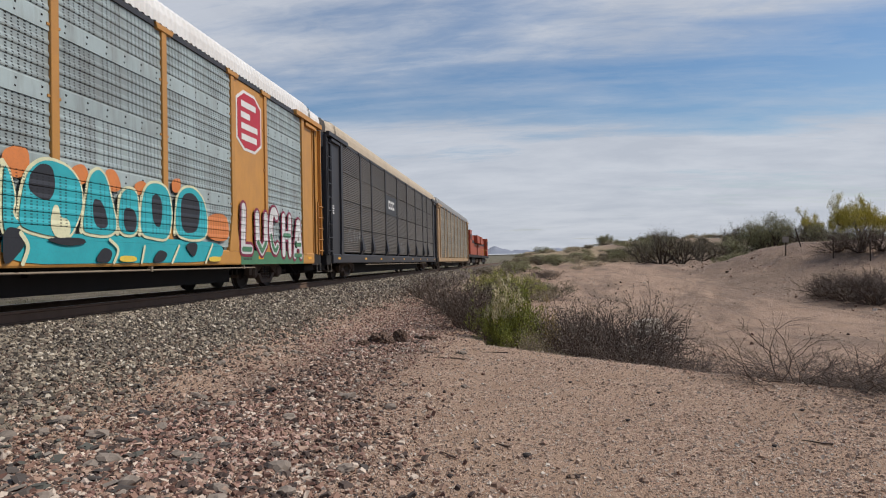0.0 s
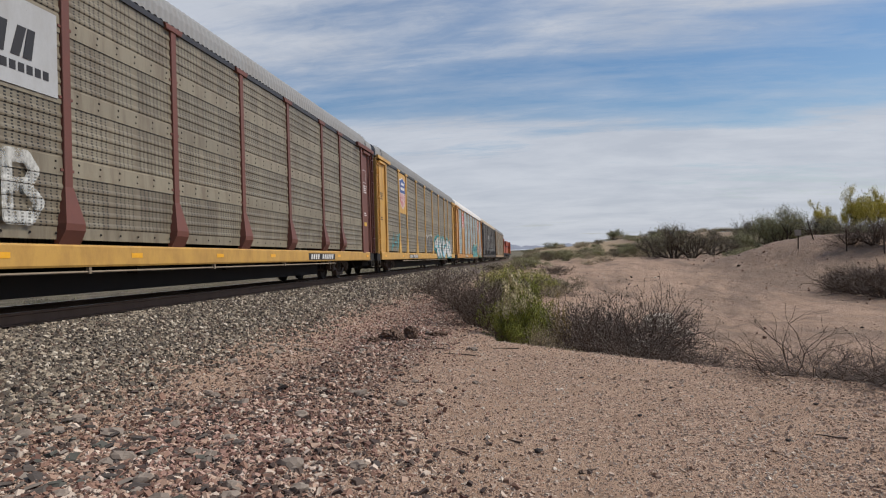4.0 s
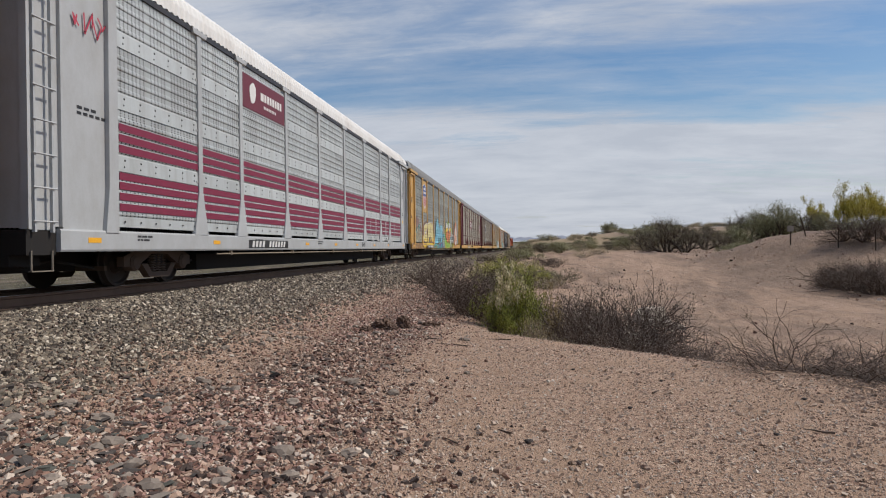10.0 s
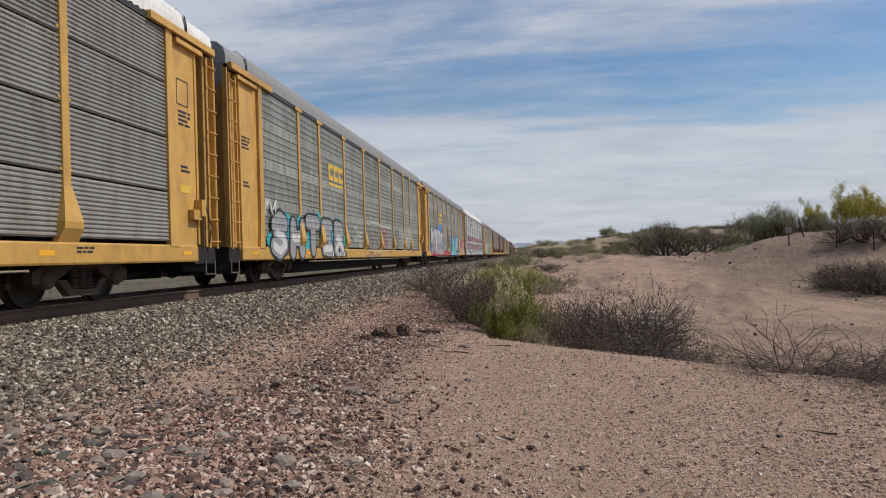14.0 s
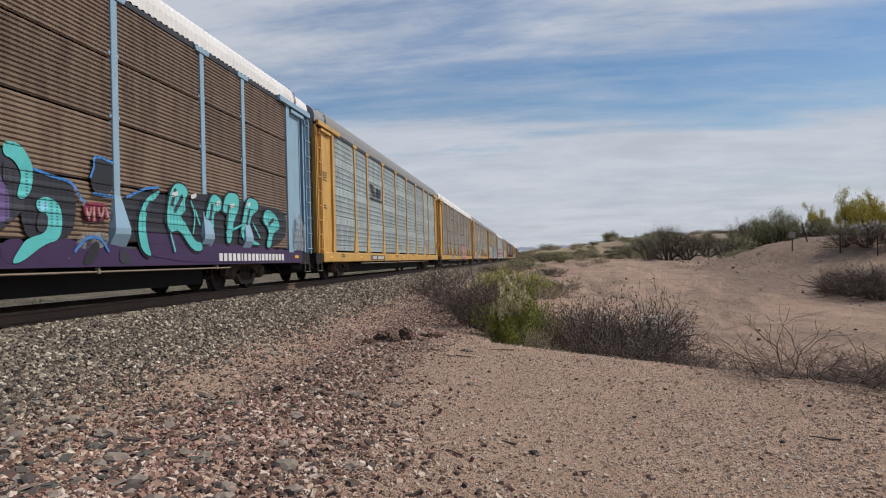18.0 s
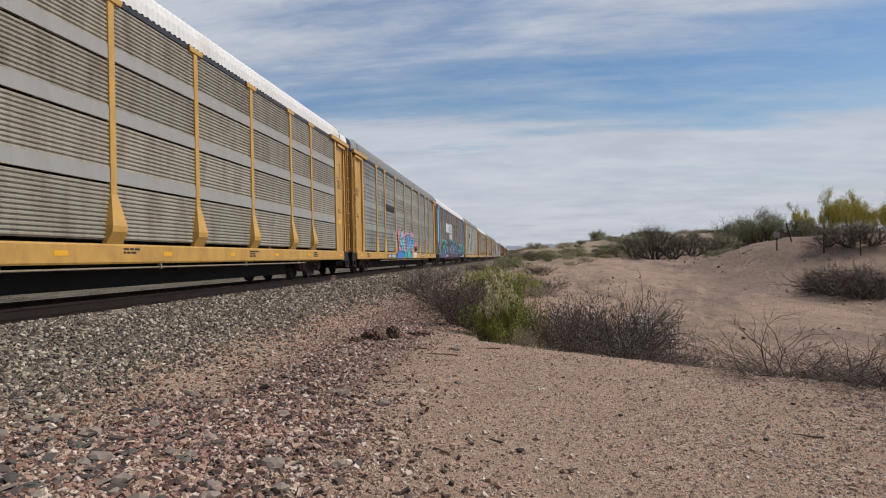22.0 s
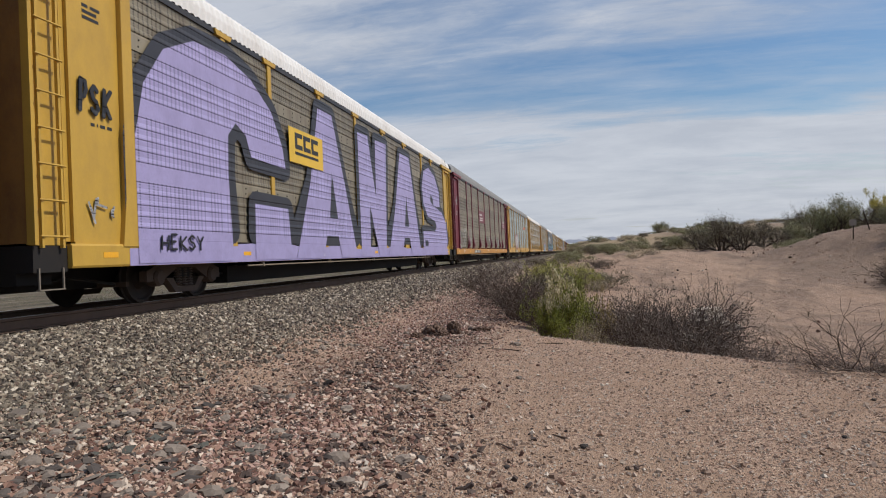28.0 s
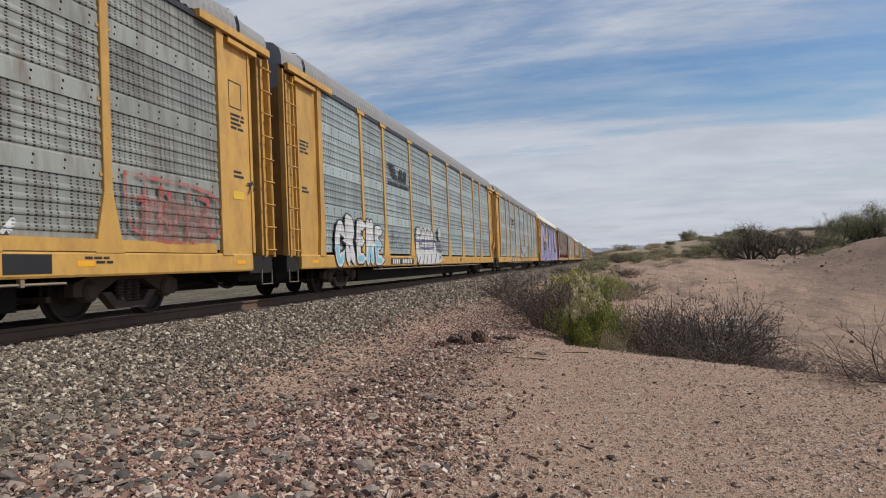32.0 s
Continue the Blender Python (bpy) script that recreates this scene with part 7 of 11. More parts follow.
    mural(k, "fat teal bubble letters with cream outlines over orange clouds", [
        ("orange", 0, [(0.47, 2.1), (0.71, 2.21), (0.96, 2.2), (0.98, 1.93), (0.78, 1.75), (0.47, 1.83)]),
        ("orange", 0, [(1.78, 2.04), (2.14, 2.18), (2.3, 1.93), (1.92, 1.75)]),
        ("orange", 0, [(2.63, 2.13), (2.95, 2.19), (3.16, 1.85), (2.76, 1.77)]),
        ("orange", 0, [(3.47, 1.99), (3.79, 2.11), (3.99, 1.93), (3.53, 1.77)]),
        ("orange", 0, [(4.75, 2.22), (5.13, 2.3), (5.09, 2), (4.78, 1.97)]),
        ("orange", 0, [(6.11, 1.62), (7.2, 1.76), (7.34, 1.09), (6.19, 1.1)]),
        ("teal", 0, [(0.45, 1.09), (1.46, 1.06), (2.98, 1.08), (4.71, 1.07), (7.05, 1.06), (6.85, 0.63), (2.72, 0.62), (0.44, 0.61)]),
        ("cream", 0.1, [(0.47, 1.95), (0.58, 1.82), (0.68, 1.5), (0.61, 1.26), (0.8, 1.15), (0.6, 1.06), (0.45, 1.02), (0.47, 1.95), (0.58, 1.82)]),
        ("cream", 0.1, [(0.72, 1.15), (0.79, 1.57), (0.91, 1.89), (1.17, 2.07), (1.44, 2.1), (1.78, 2.04), (2.03, 1.83), (2.07, 1.5), (1.91, 1.21), (1.75, 1.01), (1.37, 1.01), (0.93, 1.07), (0.72, 1.15), (0.79, 1.57)]),
        ("cream", 0.1, [(2.04, 1.12), (2.16, 1.64), (2.25, 2), (2.47, 2.13), (2.67, 2.01), (2.81, 1.63), (2.96, 1.19), (2.73, 1.07), (2.27, 1.08), (2.04, 1.12), (2.16, 1.64)]),
        ("cream", 0.1, [(2.96, 1.12), (3.03, 1.72), (3.2, 1.89), (3.53, 1.88), (3.59, 1.54), (3.54, 1.1), (2.96, 1.12), (3.03, 1.72)]),
        ("cream", 0.1, [(3.61, 1.13), (3.69, 1.78), (3.89, 2.04), (4.27, 2.1), (4.61, 1.99), (4.73, 1.53), (4.58, 1.06), (4.08, 1.08), (3.61, 1.13), (3.69, 1.78)]),
        ("cream", 0.1, [(4.81, 1.18), (4.91, 1.89), (5.18, 2.11), (5.64, 2.15), (6.06, 1.91), (6.2, 1.44), (6.08, 1.13), (5.41, 1.08), (4.81, 1.18), (4.91, 1.89)]),
        ("teal", 0, [(0.47, 1.95), (0.58, 1.82), (0.68, 1.5), (0.61, 1.26), (0.8, 1.15), (0.6, 1.06), (0.45, 1.02)]),
        ("teal", 0, [(0.72, 1.15), (0.79, 1.57), (0.91, 1.89), (1.17, 2.07), (1.44, 2.1), (1.78, 2.04), (2.03, 1.83), (2.07, 1.5), (1.91, 1.21), (1.75, 1.01), (1.37, 1.01), (0.93, 1.07)]),
        ("teal", 0, [(2.04, 1.12), (2.16, 1.64), (2.25, 2), (2.47, 2.13), (2.67, 2.01), (2.81, 1.63), (2.96, 1.19), (2.73, 1.07), (2.27, 1.08)]),
        ("teal", 0, [(2.96, 1.12), (3.03, 1.72), (3.2, 1.89), (3.53, 1.88), (3.59, 1.54), (3.54, 1.1)]),
        ("teal", 0, [(3.61, 1.13), (3.69, 1.78), (3.89, 2.04), (4.27, 2.1), (4.61, 1.99), (4.73, 1.53), (4.58, 1.06), (4.08, 1.08)]),
        ("teal", 0, [(4.81, 1.18), (4.91, 1.89), (5.18, 2.11), (5.64, 2.15), (6.06, 1.91), (6.2, 1.44), (6.08, 1.13), (5.41, 1.08)]),
        ("black", 0, [(0.95, 1.87), (1.17, 2.04), (1.41, 2.01), (1.46, 1.71), (1.33, 1.5), (1.07, 1.54), (0.9, 1.65)]),
        ("black", 0, [(2.29, 1.65), (2.57, 1.61), (2.74, 1.18), (2.33, 1.18)]),
        ("black", 0, [(3.12, 1.58), (3.52, 1.53), (3.5, 1.14), (3.13, 1.16)]),
        ("black", 0, [(3.98, 1.81), (4.18, 1.91), (4.38, 1.76), (4.31, 1.24), (4.04, 1.33)]),
        ("black", 0, [(5.05, 1.95), (5.54, 2.06), (5.88, 1.84), (5.75, 1.23), (5.05, 1.2)]),
        ("black", 0, [(0.45, 1.11), (0.8, 1.09), (0.86, 0.88), (0.59, 0.64), (0.44, 0.61)]),
        ("black", 0, [(1.14, 0.98), (2.06, 1.02), (2.16, 0.92), (1.65, 0.87)]),
        ("black", 0, [(2.32, 0.64), (2.55, 0.89), (2.82, 0.82), (2.72, 0.62)]),
        ("black", 0, [(3.98, 0.63), (4.22, 0.88), (4.57, 0.8), (4.37, 0.63)]),
        ("black", 0, [(5.13, 0.99), (5.78, 1.05), (5.58, 0.68)]),
        ("cream", 0, [(1.4, 1.47), (1.52, 1.46), (1.54, 1.29), (1.76, 1.27), (1.77, 1.01), (1.44, 0.98), (1.32, 1.18)]),
        ("cream", 0.07, [(0.79, 0.62), (0.92, 0.86), (0.76, 1.03)]),
        ("cream", 0.06, [(2.84, 0.63), (3, 0.86), (2.73, 1)]),
        ("cream", 0.06, [(3.65, 0.63), (3.75, 0.91)]),
        ("cream", 0.06, [(4.69, 0.62), (4.96, 0.95)]),
        ("cream", 0.06, [(6.06, 0.62), (6.39, 1.01)]),
        ("yellow", 0, [(2.99, 0.75), (3.49, 0.74), (3.49, 0.64), (2.99, 0.64)]),
        ("yellow", 0, [(6.21, 0.75), (6.81, 0.75), (6.76, 0.64), (6.21, 0.64)]),
    ])
    sill_paint(k, 7.6, 12.0, "green")
    graffiti(k, "LUCHA", 7.5, 12.0, 0.75, 2.05, "white", "maroon", 0.26, 0.07, shade="green", seed=5, label="white letters shaded in dark red and green")
    scrawl(k, -11.2, 1.45, 0.5, "white", 8, 3)
    number_plate(k)
    sill_marks(k, 1, "black_mark")
    end_lettering(k, "white_mark")

    k = car(1, "yellow", "yellow", "p_tan", skip=[(1, 2), (1, 3)], label="yellow autorack wagon with tan punched panels, shield emblem and graffiti")
    shield_emblem(k, 1)
    mural(k, "spiky white letters with black outlines over a teal glow", [
        ("teal", 0.34, [(1.8, 1.61), (2.78, 1.97), (2.9, 1.85), (2.39, 1.58), (2.76, 1.63), (3.43, 2.11), (3.7, 1.84), (3.6, 1.53), (3.22, 1.26), (3.85, 1.36), (3.88, 1.15), (3.01, 1.12), (2.74, 1.31), (1.95, 1.29), (1.8, 1.61), (2.78, 1.97)]),
        ("teal", 0.34, [(2.74, 1.27), (3.83, 1.09), (4.16, 0.72), (3.72, 0.6), (3.2, 0.91), (2.74, 1.27), (3.83, 1.09)]),
        ("teal", 0.34, [(3.89, 2.13), (4.29, 2.01), (4.49, 1.5), (5.19, 2.09), (5.47, 1.87), (4.91, 1.31), (5.55, 0.77), (5.1, 0.64), (4.56, 1.07), (4.37, 0.66), (4, 1.05), (4.19, 1.48), (3.89, 2.13), (4.29, 2.01)]),
        ("teal", 0.34, [(5.89, 1.7), (6.14, 2.06), (6.79, 1.85), (7.35, 1.67), (7.14, 1.52), (6.58, 1.61), (6.31, 1.11), (7.85, 1.57), (8.07, 1.18), (6.95, 0.65), (5.88, 0.66), (5.89, 1.7), (6.14, 2.06)]),
        ("teal", 0.34, [(8.06, 2.02), (9.02, 1.87), (9.65, 1.63), (8.95, 1.47), (9.53, 1.22), (10.19, 0.89), (10.44, 0.68), (8.7, 0.65), (8.18, 1.18), (8.06, 2.02), (9.02, 1.87)]),
        ("teal", 0.34, [(9.64, 1.56), (10.18, 1.82), (10.74, 0.97), (11.19, 0.71), (10.36, 0.73), (9.64, 1.56), (10.18, 1.82)]),
        ("black", 0.11, [(1.8, 1.61), (2.78, 1.97), (2.9, 1.85), (2.39, 1.58), (2.76, 1.63), (3.43, 2.11), (3.7, 1.84), (3.6, 1.53), (3.22, 1.26), (3.85, 1.36), (3.88, 1.15), (3.01, 1.12), (2.74, 1.31), (1.95, 1.29), (1.8, 1.61), (2.78, 1.97)]),
        ("black", 0.11, [(2.74, 1.27), (3.83, 1.09), (4.16, 0.72), (3.72, 0.6), (3.2, 0.91), (2.74, 1.27), (3.83, 1.09)]),
        ("black", 0.11, [(3.89, 2.13), (4.29, 2.01), (4.49, 1.5), (5.19, 2.09), (5.47, 1.87), (4.91, 1.31), (5.55, 0.77), (5.1, 0.64), (4.56, 1.07), (4.37, 0.66), (4, 1.05), (4.19, 1.48), (3.89, 2.13), (4.29, 2.01)]),
        ("black", 0.11, [(5.89, 1.7), (6.14, 2.06), (6.79, 1.85), (7.35, 1.67), (7.14, 1.52), (6.58, 1.61), (6.31, 1.11), (7.85, 1.57), (8.07, 1.18), (6.95, 0.65), (5.88, 0.66), (5.89, 1.7), (6.14, 2.06)]),
        ("black", 0.11, [(8.06, 2.02), (9.02, 1.87), (9.65, 1.63), (8.95, 1.47), (9.53, 1.22), (10.19, 0.89), (10.44, 0.68), (8.7, 0.65), (8.18, 1.18), (8.06, 2.02), (9.02, 1.87)]),
        ("black", 0.11, [(9.64, 1.56), (10.18, 1.82), (10.74, 0.97), (11.19, 0.71), (10.36, 0.73), (9.64, 1.56), (10.18, 1.82)]),
        ("white", 0, [(1.8, 1.61), (2.78, 1.97), (2.9, 1.85), (2.39, 1.58), (2.76, 1.63), (3.43, 2.11), (3.7, 1.84), (3.6, 1.53), (3.22, 1.26), (3.85, 1.36), (3.88, 1.15), (3.01, 1.12), (2.74, 1.31), (1.95, 1.29)]),
        ("white", 0, [(2.74, 1.27), (3.83, 1.09), (4.16, 0.72), (3.72, 0.6), (3.2, 0.91)]),
        ("white", 0, [(3.89, 2.13), (4.29, 2.01), (4.49, 1.5), (5.19, 2.09), (5.47, 1.87), (4.91, 1.31), (5.55, 0.77), (5.1, 0.64), (4.56, 1.07), (4.37, 0.66), (4, 1.05), (4.19, 1.48)]),
        ("white", 0, [(5.89, 1.7), (6.14, 2.06), (6.79, 1.85), (7.35, 1.67), (7.14, 1.52), (6.58, 1.61), (6.31, 1.11), (7.85, 1.57), (8.07, 1.18), (6.95, 0.65), (5.88, 0.66)]),
        ("white", 0, [(8.06, 2.02), (9.02, 1.87), (9.65, 1.63), (8.95, 1.47), (9.53, 1.22), (10.19, 0.89), (10.44, 0.68), (8.7, 0.65), (8.18, 1.18)]),
        ("white", 0, [(9.64, 1.56), (10.18, 1.82), (10.74, 0.97), (11.19, 0.71), (10.36, 0.73)]),
        ("sky", 0, [(1.96, 1.45), (2.66, 1.54), (2.74, 1.33), (1.98, 1.3)]),
        ("sky", 0, [(4.11, 1.28), (4.38, 1.24), (4.35, 0.73), (4.07, 1.06)]),
        ("sky", 0, [(6.02, 1.13), (6.37, 1.08), (6.89, 0.7), (5.96, 0.68)]),
        ("yellow", 0, [(3.38, 2.03), (3.63, 2.03), (3.54, 1.83)]),
        ("yellow", 0, [(3.89, 2.07), (4.15, 2.04), (4.1, 1.87)]),
        ("white", 0.05, [(10.15, 2), (10.42, 1.48)]),
        ("white", 0.05, [(10.47, 2.09), (10.74, 1.45)]),
        ("white", 0.05, [(10.75, 2.15), (10.97, 1.5)]),
        ("black", 0.035, [(2.49, 1.75), (2.34, 1.54), (2.76, 1.61), (2.51, 1.39)]),
        ("black", 0.035, [(4.79, 1.62), (5.07, 1.31), (4.75, 0.99)]),
        ("black", 0.035, [(6.54, 1.37), (6.82, 1.03)]),
    ], 1)
    mural(k, "faded grey bubble letters with white edges", [
        ("worn_grey", 0, [(-1.13, 1.59), (-0.88, 1.85), (-0.61, 2.04), (-0.32, 1.94), (-0.24, 1.64), (0.12, 1.08), (-0.71, 1), (-1.16, 1.02)]),
        ("worn_grey", 0, [(-0.04, 2.06), (0.72, 2.11), (1.27, 1.73), (1.34, 1.04), (0.19, 1.01), (0.09, 1.56)]),
        ("worn_grey", 0, [(-1.62, 1.98), (-1.26, 2.07), (-1.2, 1.59), (-1.25, 0.97), (-1.66, 0.93)]),
        ("white", 0.05, [(-1.62, 1.98), (-1.24, 2.09), (-1.17, 1.82), (-0.66, 2.05), (-0.31, 1.95)]),
        ("white", 0.05, [(-0.08, 2.05), (0.71, 2.16), (1.31, 1.78)]),
        ("worn_grey", 0.1, [(-0.84, 1.55), (-0.73, 1.66), (-0.6, 1.5), (-0.84, 1.38)]),
        ("ash", 0.045, [(-0.91, 1.01), (-0.91, 1.41), (-0.56, 1.78), (-0.29, 1.67)]),
        ("ash", 0.045, [(0.34, 1.04), (0.5, 1.67), (0.38, 1.96)]),
        ("ash", 0.045, [(0.8, 1.05), (0.9, 1.62), (1.2, 1.32)]),
    ])
    scrawl(k, -11.7, 1.0, 0.85, "teal", 15, 5, 0.06)
    scrawl(k, 10.5, 1.2, 0.7, "white", 16, 2, 0.09)
    number_plate(k)
    end_lettering(k, "black_mark")

    k = car(2, "brown", "yellow", "p_tan", flare=False, label="brown autorack wagon with tan punched panels on a yellow sill")
    plate(k, -7.5, 3.0, 2.75, 1.2, "grey", SIDE + 0.012, "emblem_sheet", label="pale grey sheet with black bars")
    slanted_bars(k, -7.3, 3.2, "black_mark")
    graffiti(k, "NNB", -7.4, -4.75, 1.15, 2.25, "worn_white", "worn_white", 0.17, 0.02, seed=9, label="white sprayed letters")
    number_plate(k, 6.0)
    end_lettering(k, "white_mark")
    end_lettering(k, "white_mark", 1)

    k = car(3, "maroon", "yellow", "f_tan", fluted=True, flare=False, label="dark red autorack wagon with tan corrugated panels on a yellow sill")
    for y, z, w, h in ((-4.45, 2.85, 2.8, 0.95), (10.0, 2.8, 2.4, 0.9)):
        plate(k, y, z, w, h, "maroon", SIDE + 0.013, "emblem", label="dark red plate with white bars")
        s = bars(y + 0.3, z + 0.6, [0.16] * 5, 0.16, 0.06)
        for q in (0.2, 0.36):
            b = bars(y + 0.3, z + q, [w * 0.55], 0.07)
            s.add(b.v, b.f)
        s.slab(blob(y + w - 0.5, z + 0.45, 0.28, 0.3, 0.0, 12), 0.0, 0.004)
        pieces("emblem_bar", s, M["white_mark"], k, at=(SIDE + 0.02, 0, 0))
    number_plate(k)

    k = car(4, "yellow", "yellow", "p_grey", skip=[(1, 2), (1, 3)], label="yellow autorack wagon with grey panels covered in bright graffiti")
    shield_emblem(k, 1)
    # tan-brown dirt on the rear of the sill, laid on as a paint patch
    sill_paint(k, -13.4, -8.6, "worn_tan")
    poly_paint(k, [("worn_rose", [blob(-11.6, 2.1, 0.85, 0.42, 0.15), blob(-10.6, 1.7, 0.6, 0.5, 0.2, ph=1), blob(-8.0, 1.9, 1.3, 0.5, 0.15)]),
                   ("worn_cream", [blob(-11.5, 1.45, 0.9, 0.45, 0.15), blob(-10.3, 1.35, 0.5, 0.35, 0.2), blob(-12.1, 1.25, 0.4, 0.3), blob(9.5, 1.5, 1.5, 0.5, 0.2)]),
                   ("worn_aqua", [blob(-10.9, 1.9, 0.35, 0.2, 0.2), blob(-11.9, 1.7, 0.2, 0.2)])], "worn pink, cream and green washes of spray paint")
    mural(k, "black and light blue jagged letters on cream and lime", [
        ("worn_cream", 0, [(0.06, 2.04), (1.42, 2.21), (1.47, 1.04), (-0.2, 0.97), (-0.08, 1.68)]),
        ("lime", 0, [(1.6, 1.99), (2.15, 2.06), (2.34, 2.48), (3.18, 2.82), (4.39, 2.78), (5.82, 2.42), (6.47, 2.17), (6.47, 1.18), (5.43, 0.65), (1.6, 0.62)]),
        ("aqua", 0, [(-2.29, 2.1), (-2.1, 2.43), (-1.8, 2.29), (-1.61, 2.01), (-1.61, 2.43), (-1.28, 2.39), (-1.04, 2.14), (-0.9, 1.93), (-0.9, 2.42), (-0.52, 2.46), (-0.21, 2.27), (0.12, 1.99), (0.09, 1.57), (-0.14, 1.26), (-0.52, 1.12), (-1.2, 1.02), (-2.28, 1.02)]),
        ("ash", 0, [(-2.2, 2.18), (-2.1, 2.33), (-1.87, 2.17), (-1.66, 1.97), (-1.68, 1.72), (-2.03, 1.77), (-2.2, 1.95)]),
        ("ash", 0, [(-1.59, 2.37), (-1.36, 2.36), (-1.2, 2.11), (-1.28, 1.69), (-1.28, 1.44), (-1.56, 1.2), (-1.61, 1.69)]),
        ("ash", 0, [(-0.82, 2.38), (-0.52, 2.42), (-0.24, 2.22), (-0.14, 1.83), (-0.27, 1.53), (-0.46, 1.79), (-0.58, 2.29), (-0.64, 1.81), (-0.52, 1.23), (-0.81, 1.29), (-1.09, 1.61), (-1.15, 2.12), (-0.87, 1.97)]),
        ("ash", 0, [(-2.28, 1.34), (-1.8, 1.42), (-1.8, 1.04), (-2.28, 1.03)]),
        ("ash", 0, [(-1.28, 1.38), (-0.81, 1.46), (-0.58, 1.35), (-1.15, 1.04), (-1.33, 1.03)]),
        ("white", 0.05, [(-2.12, 2.41), (-1.8, 2.3), (-1.61, 2.04)]),
        ("white", 0.05, [(-1.54, 2.39), (-1.28, 2.4), (-1.03, 2.14), (-0.87, 1.78)]),
        ("white", 0.05, [(-0.87, 2.42), (-0.52, 2.48), (-0.18, 2.28), (0.14, 2)]),
        ("white", 0.04, [(-2.16, 1.95), (-2.12, 2.2), (-2.03, 2.28)]),
        ("white", 0.04, [(-1.53, 1.66), (-1.41, 1.86), (-1.28, 1.8)]),
        ("aqua", 0.08, [(-1.98, 1.78), (-1.96, 2.06), (-1.8, 1.87)]),
        ("aqua", 0.07, [(-1.2, 1.93), (-1.04, 1.61), (-0.81, 1.52)]),
        ("violet", 0, [(-2.11, 0.94), (1.26, 1.03), (0.94, 0.64), (-0.07, 0.64), (-0.52, 0.96), (-0.81, 0.87), (-1.35, 0.62), (-2.11, 0.63)]),
        ("teal", 0, [(-2.07, 0.89), (-1.89, 0.94), (-1.93, 0.64), (-2.09, 0.66)]),
        ("teal", 0, [(-1.35, 0.63), (-0.81, 0.91), (-0.33, 0.93), (-0.07, 0.63), (-0.33, 0.69), (-0.58, 0.84)]),
        ("teal", 0.2, [(0.34, 0.87), (0.27, 1.2), (0.48, 1.56), (0.93, 1.69), (1.3, 1.5), (1.38, 1.18), (1.18, 0.64)]),
        ("cream", 0, [(0.63, 1.05), (0.66, 1.4), (0.85, 1.6), (1.09, 1.48), (1.05, 1.21), (0.86, 0.75), (0.48, 0.68)]),
        ("ash", 0.05, [(0.63, 1.09), (0.66, 1.38), (0.85, 1.57), (1.08, 1.47), (1.05, 1.2)]),
        ("black", 0, [(1.96, 1.4), (2.05, 2.05), (2.39, 2.59), (2.8, 2.8), (3.18, 2.79), (3.64, 2.56), (3.82, 2.2), (3.76, 1.8), (3.82, 1.31), (3.7, 1.02), (2.64, 1.04), (2.75, 1.3), (2.15, 1.27)]),
        ("white", 0, [(2.2, 2.16), (2.39, 2.54), (2.8, 2.73), (3.12, 2.71), (3.54, 2.52), (3.64, 2.29), (2.85, 2.24)]),
        ("yellow", 0, [(2.13, 2.1), (2.85, 2.3), (3.66, 2.28), (3.71, 2.02), (2.75, 1.97), (2.07, 1.81)]),
        ("orange", 0, [(2.07, 1.84), (2.75, 1.98), (3.71, 2.03), (3.73, 1.3), (3.64, 1.05), (2.75, 1.07), (2.85, 1.46), (2.15, 1.39)]),
        ("black", 0.05, [(2.62, 1.24), (3.07, 1.58), (3.12, 1.91), (2.85, 2.01), (2.7, 1.81)]),
        ("black", 0, [(3.82, 1.92), (3.9, 2.37), (4.26, 2.71), (4.79, 2.81), (5.36, 2.74), (5.69, 2.35), (5.69, 1.97), (5.29, 1.44), (4.79, 1.3), (4.65, 1), (3.76, 1.02)]),
        ("white", 0, [(3.98, 2.1), (4.06, 2.42), (4.32, 2.67), (4.79, 2.75), (5.24, 2.66), (5.51, 2.36), (4.52, 2.28), (4.13, 2)]),
        ("yellow", 0, [(4.19, 2.02), (4.45, 2.26), (5.54, 2.34), (5.57, 2.08), (4.39, 2)]),
        ("orange", 0, [(4.13, 1.95), (4.45, 2.04), (5.57, 2.08), (5.43, 1.76), (5.14, 1.47), (4.68, 1.35), (4.54, 1.04), (3.83, 1.06), (3.85, 1.7)]),
        ("black", 0.05, [(4.45, 2.7), (4.49, 1.98), (4.26, 1.16)]),
        ("black", 0.04, [(3.82, 1.53), (4, 1.43), (3.85, 1.2)]),
        ("black", 0.05, [(2.75, 1.02), (3.18, 0.79), (2.96, 0.63)]),
        ("black", 0.05, [(4.13, 0.67), (4.26, 0.93)]),
        ("black", 0.04, [(3.7, 0.72), (3.82, 0.97)]),
        ("black", 0.035, [(2.2, 0.85), (2.29, 0.7), (2.39, 0.83)]),
        ("black", 0.035, [(2.49, 0.83), (2.64, 0.71), (2.7, 0.86)]),
    ], 1)
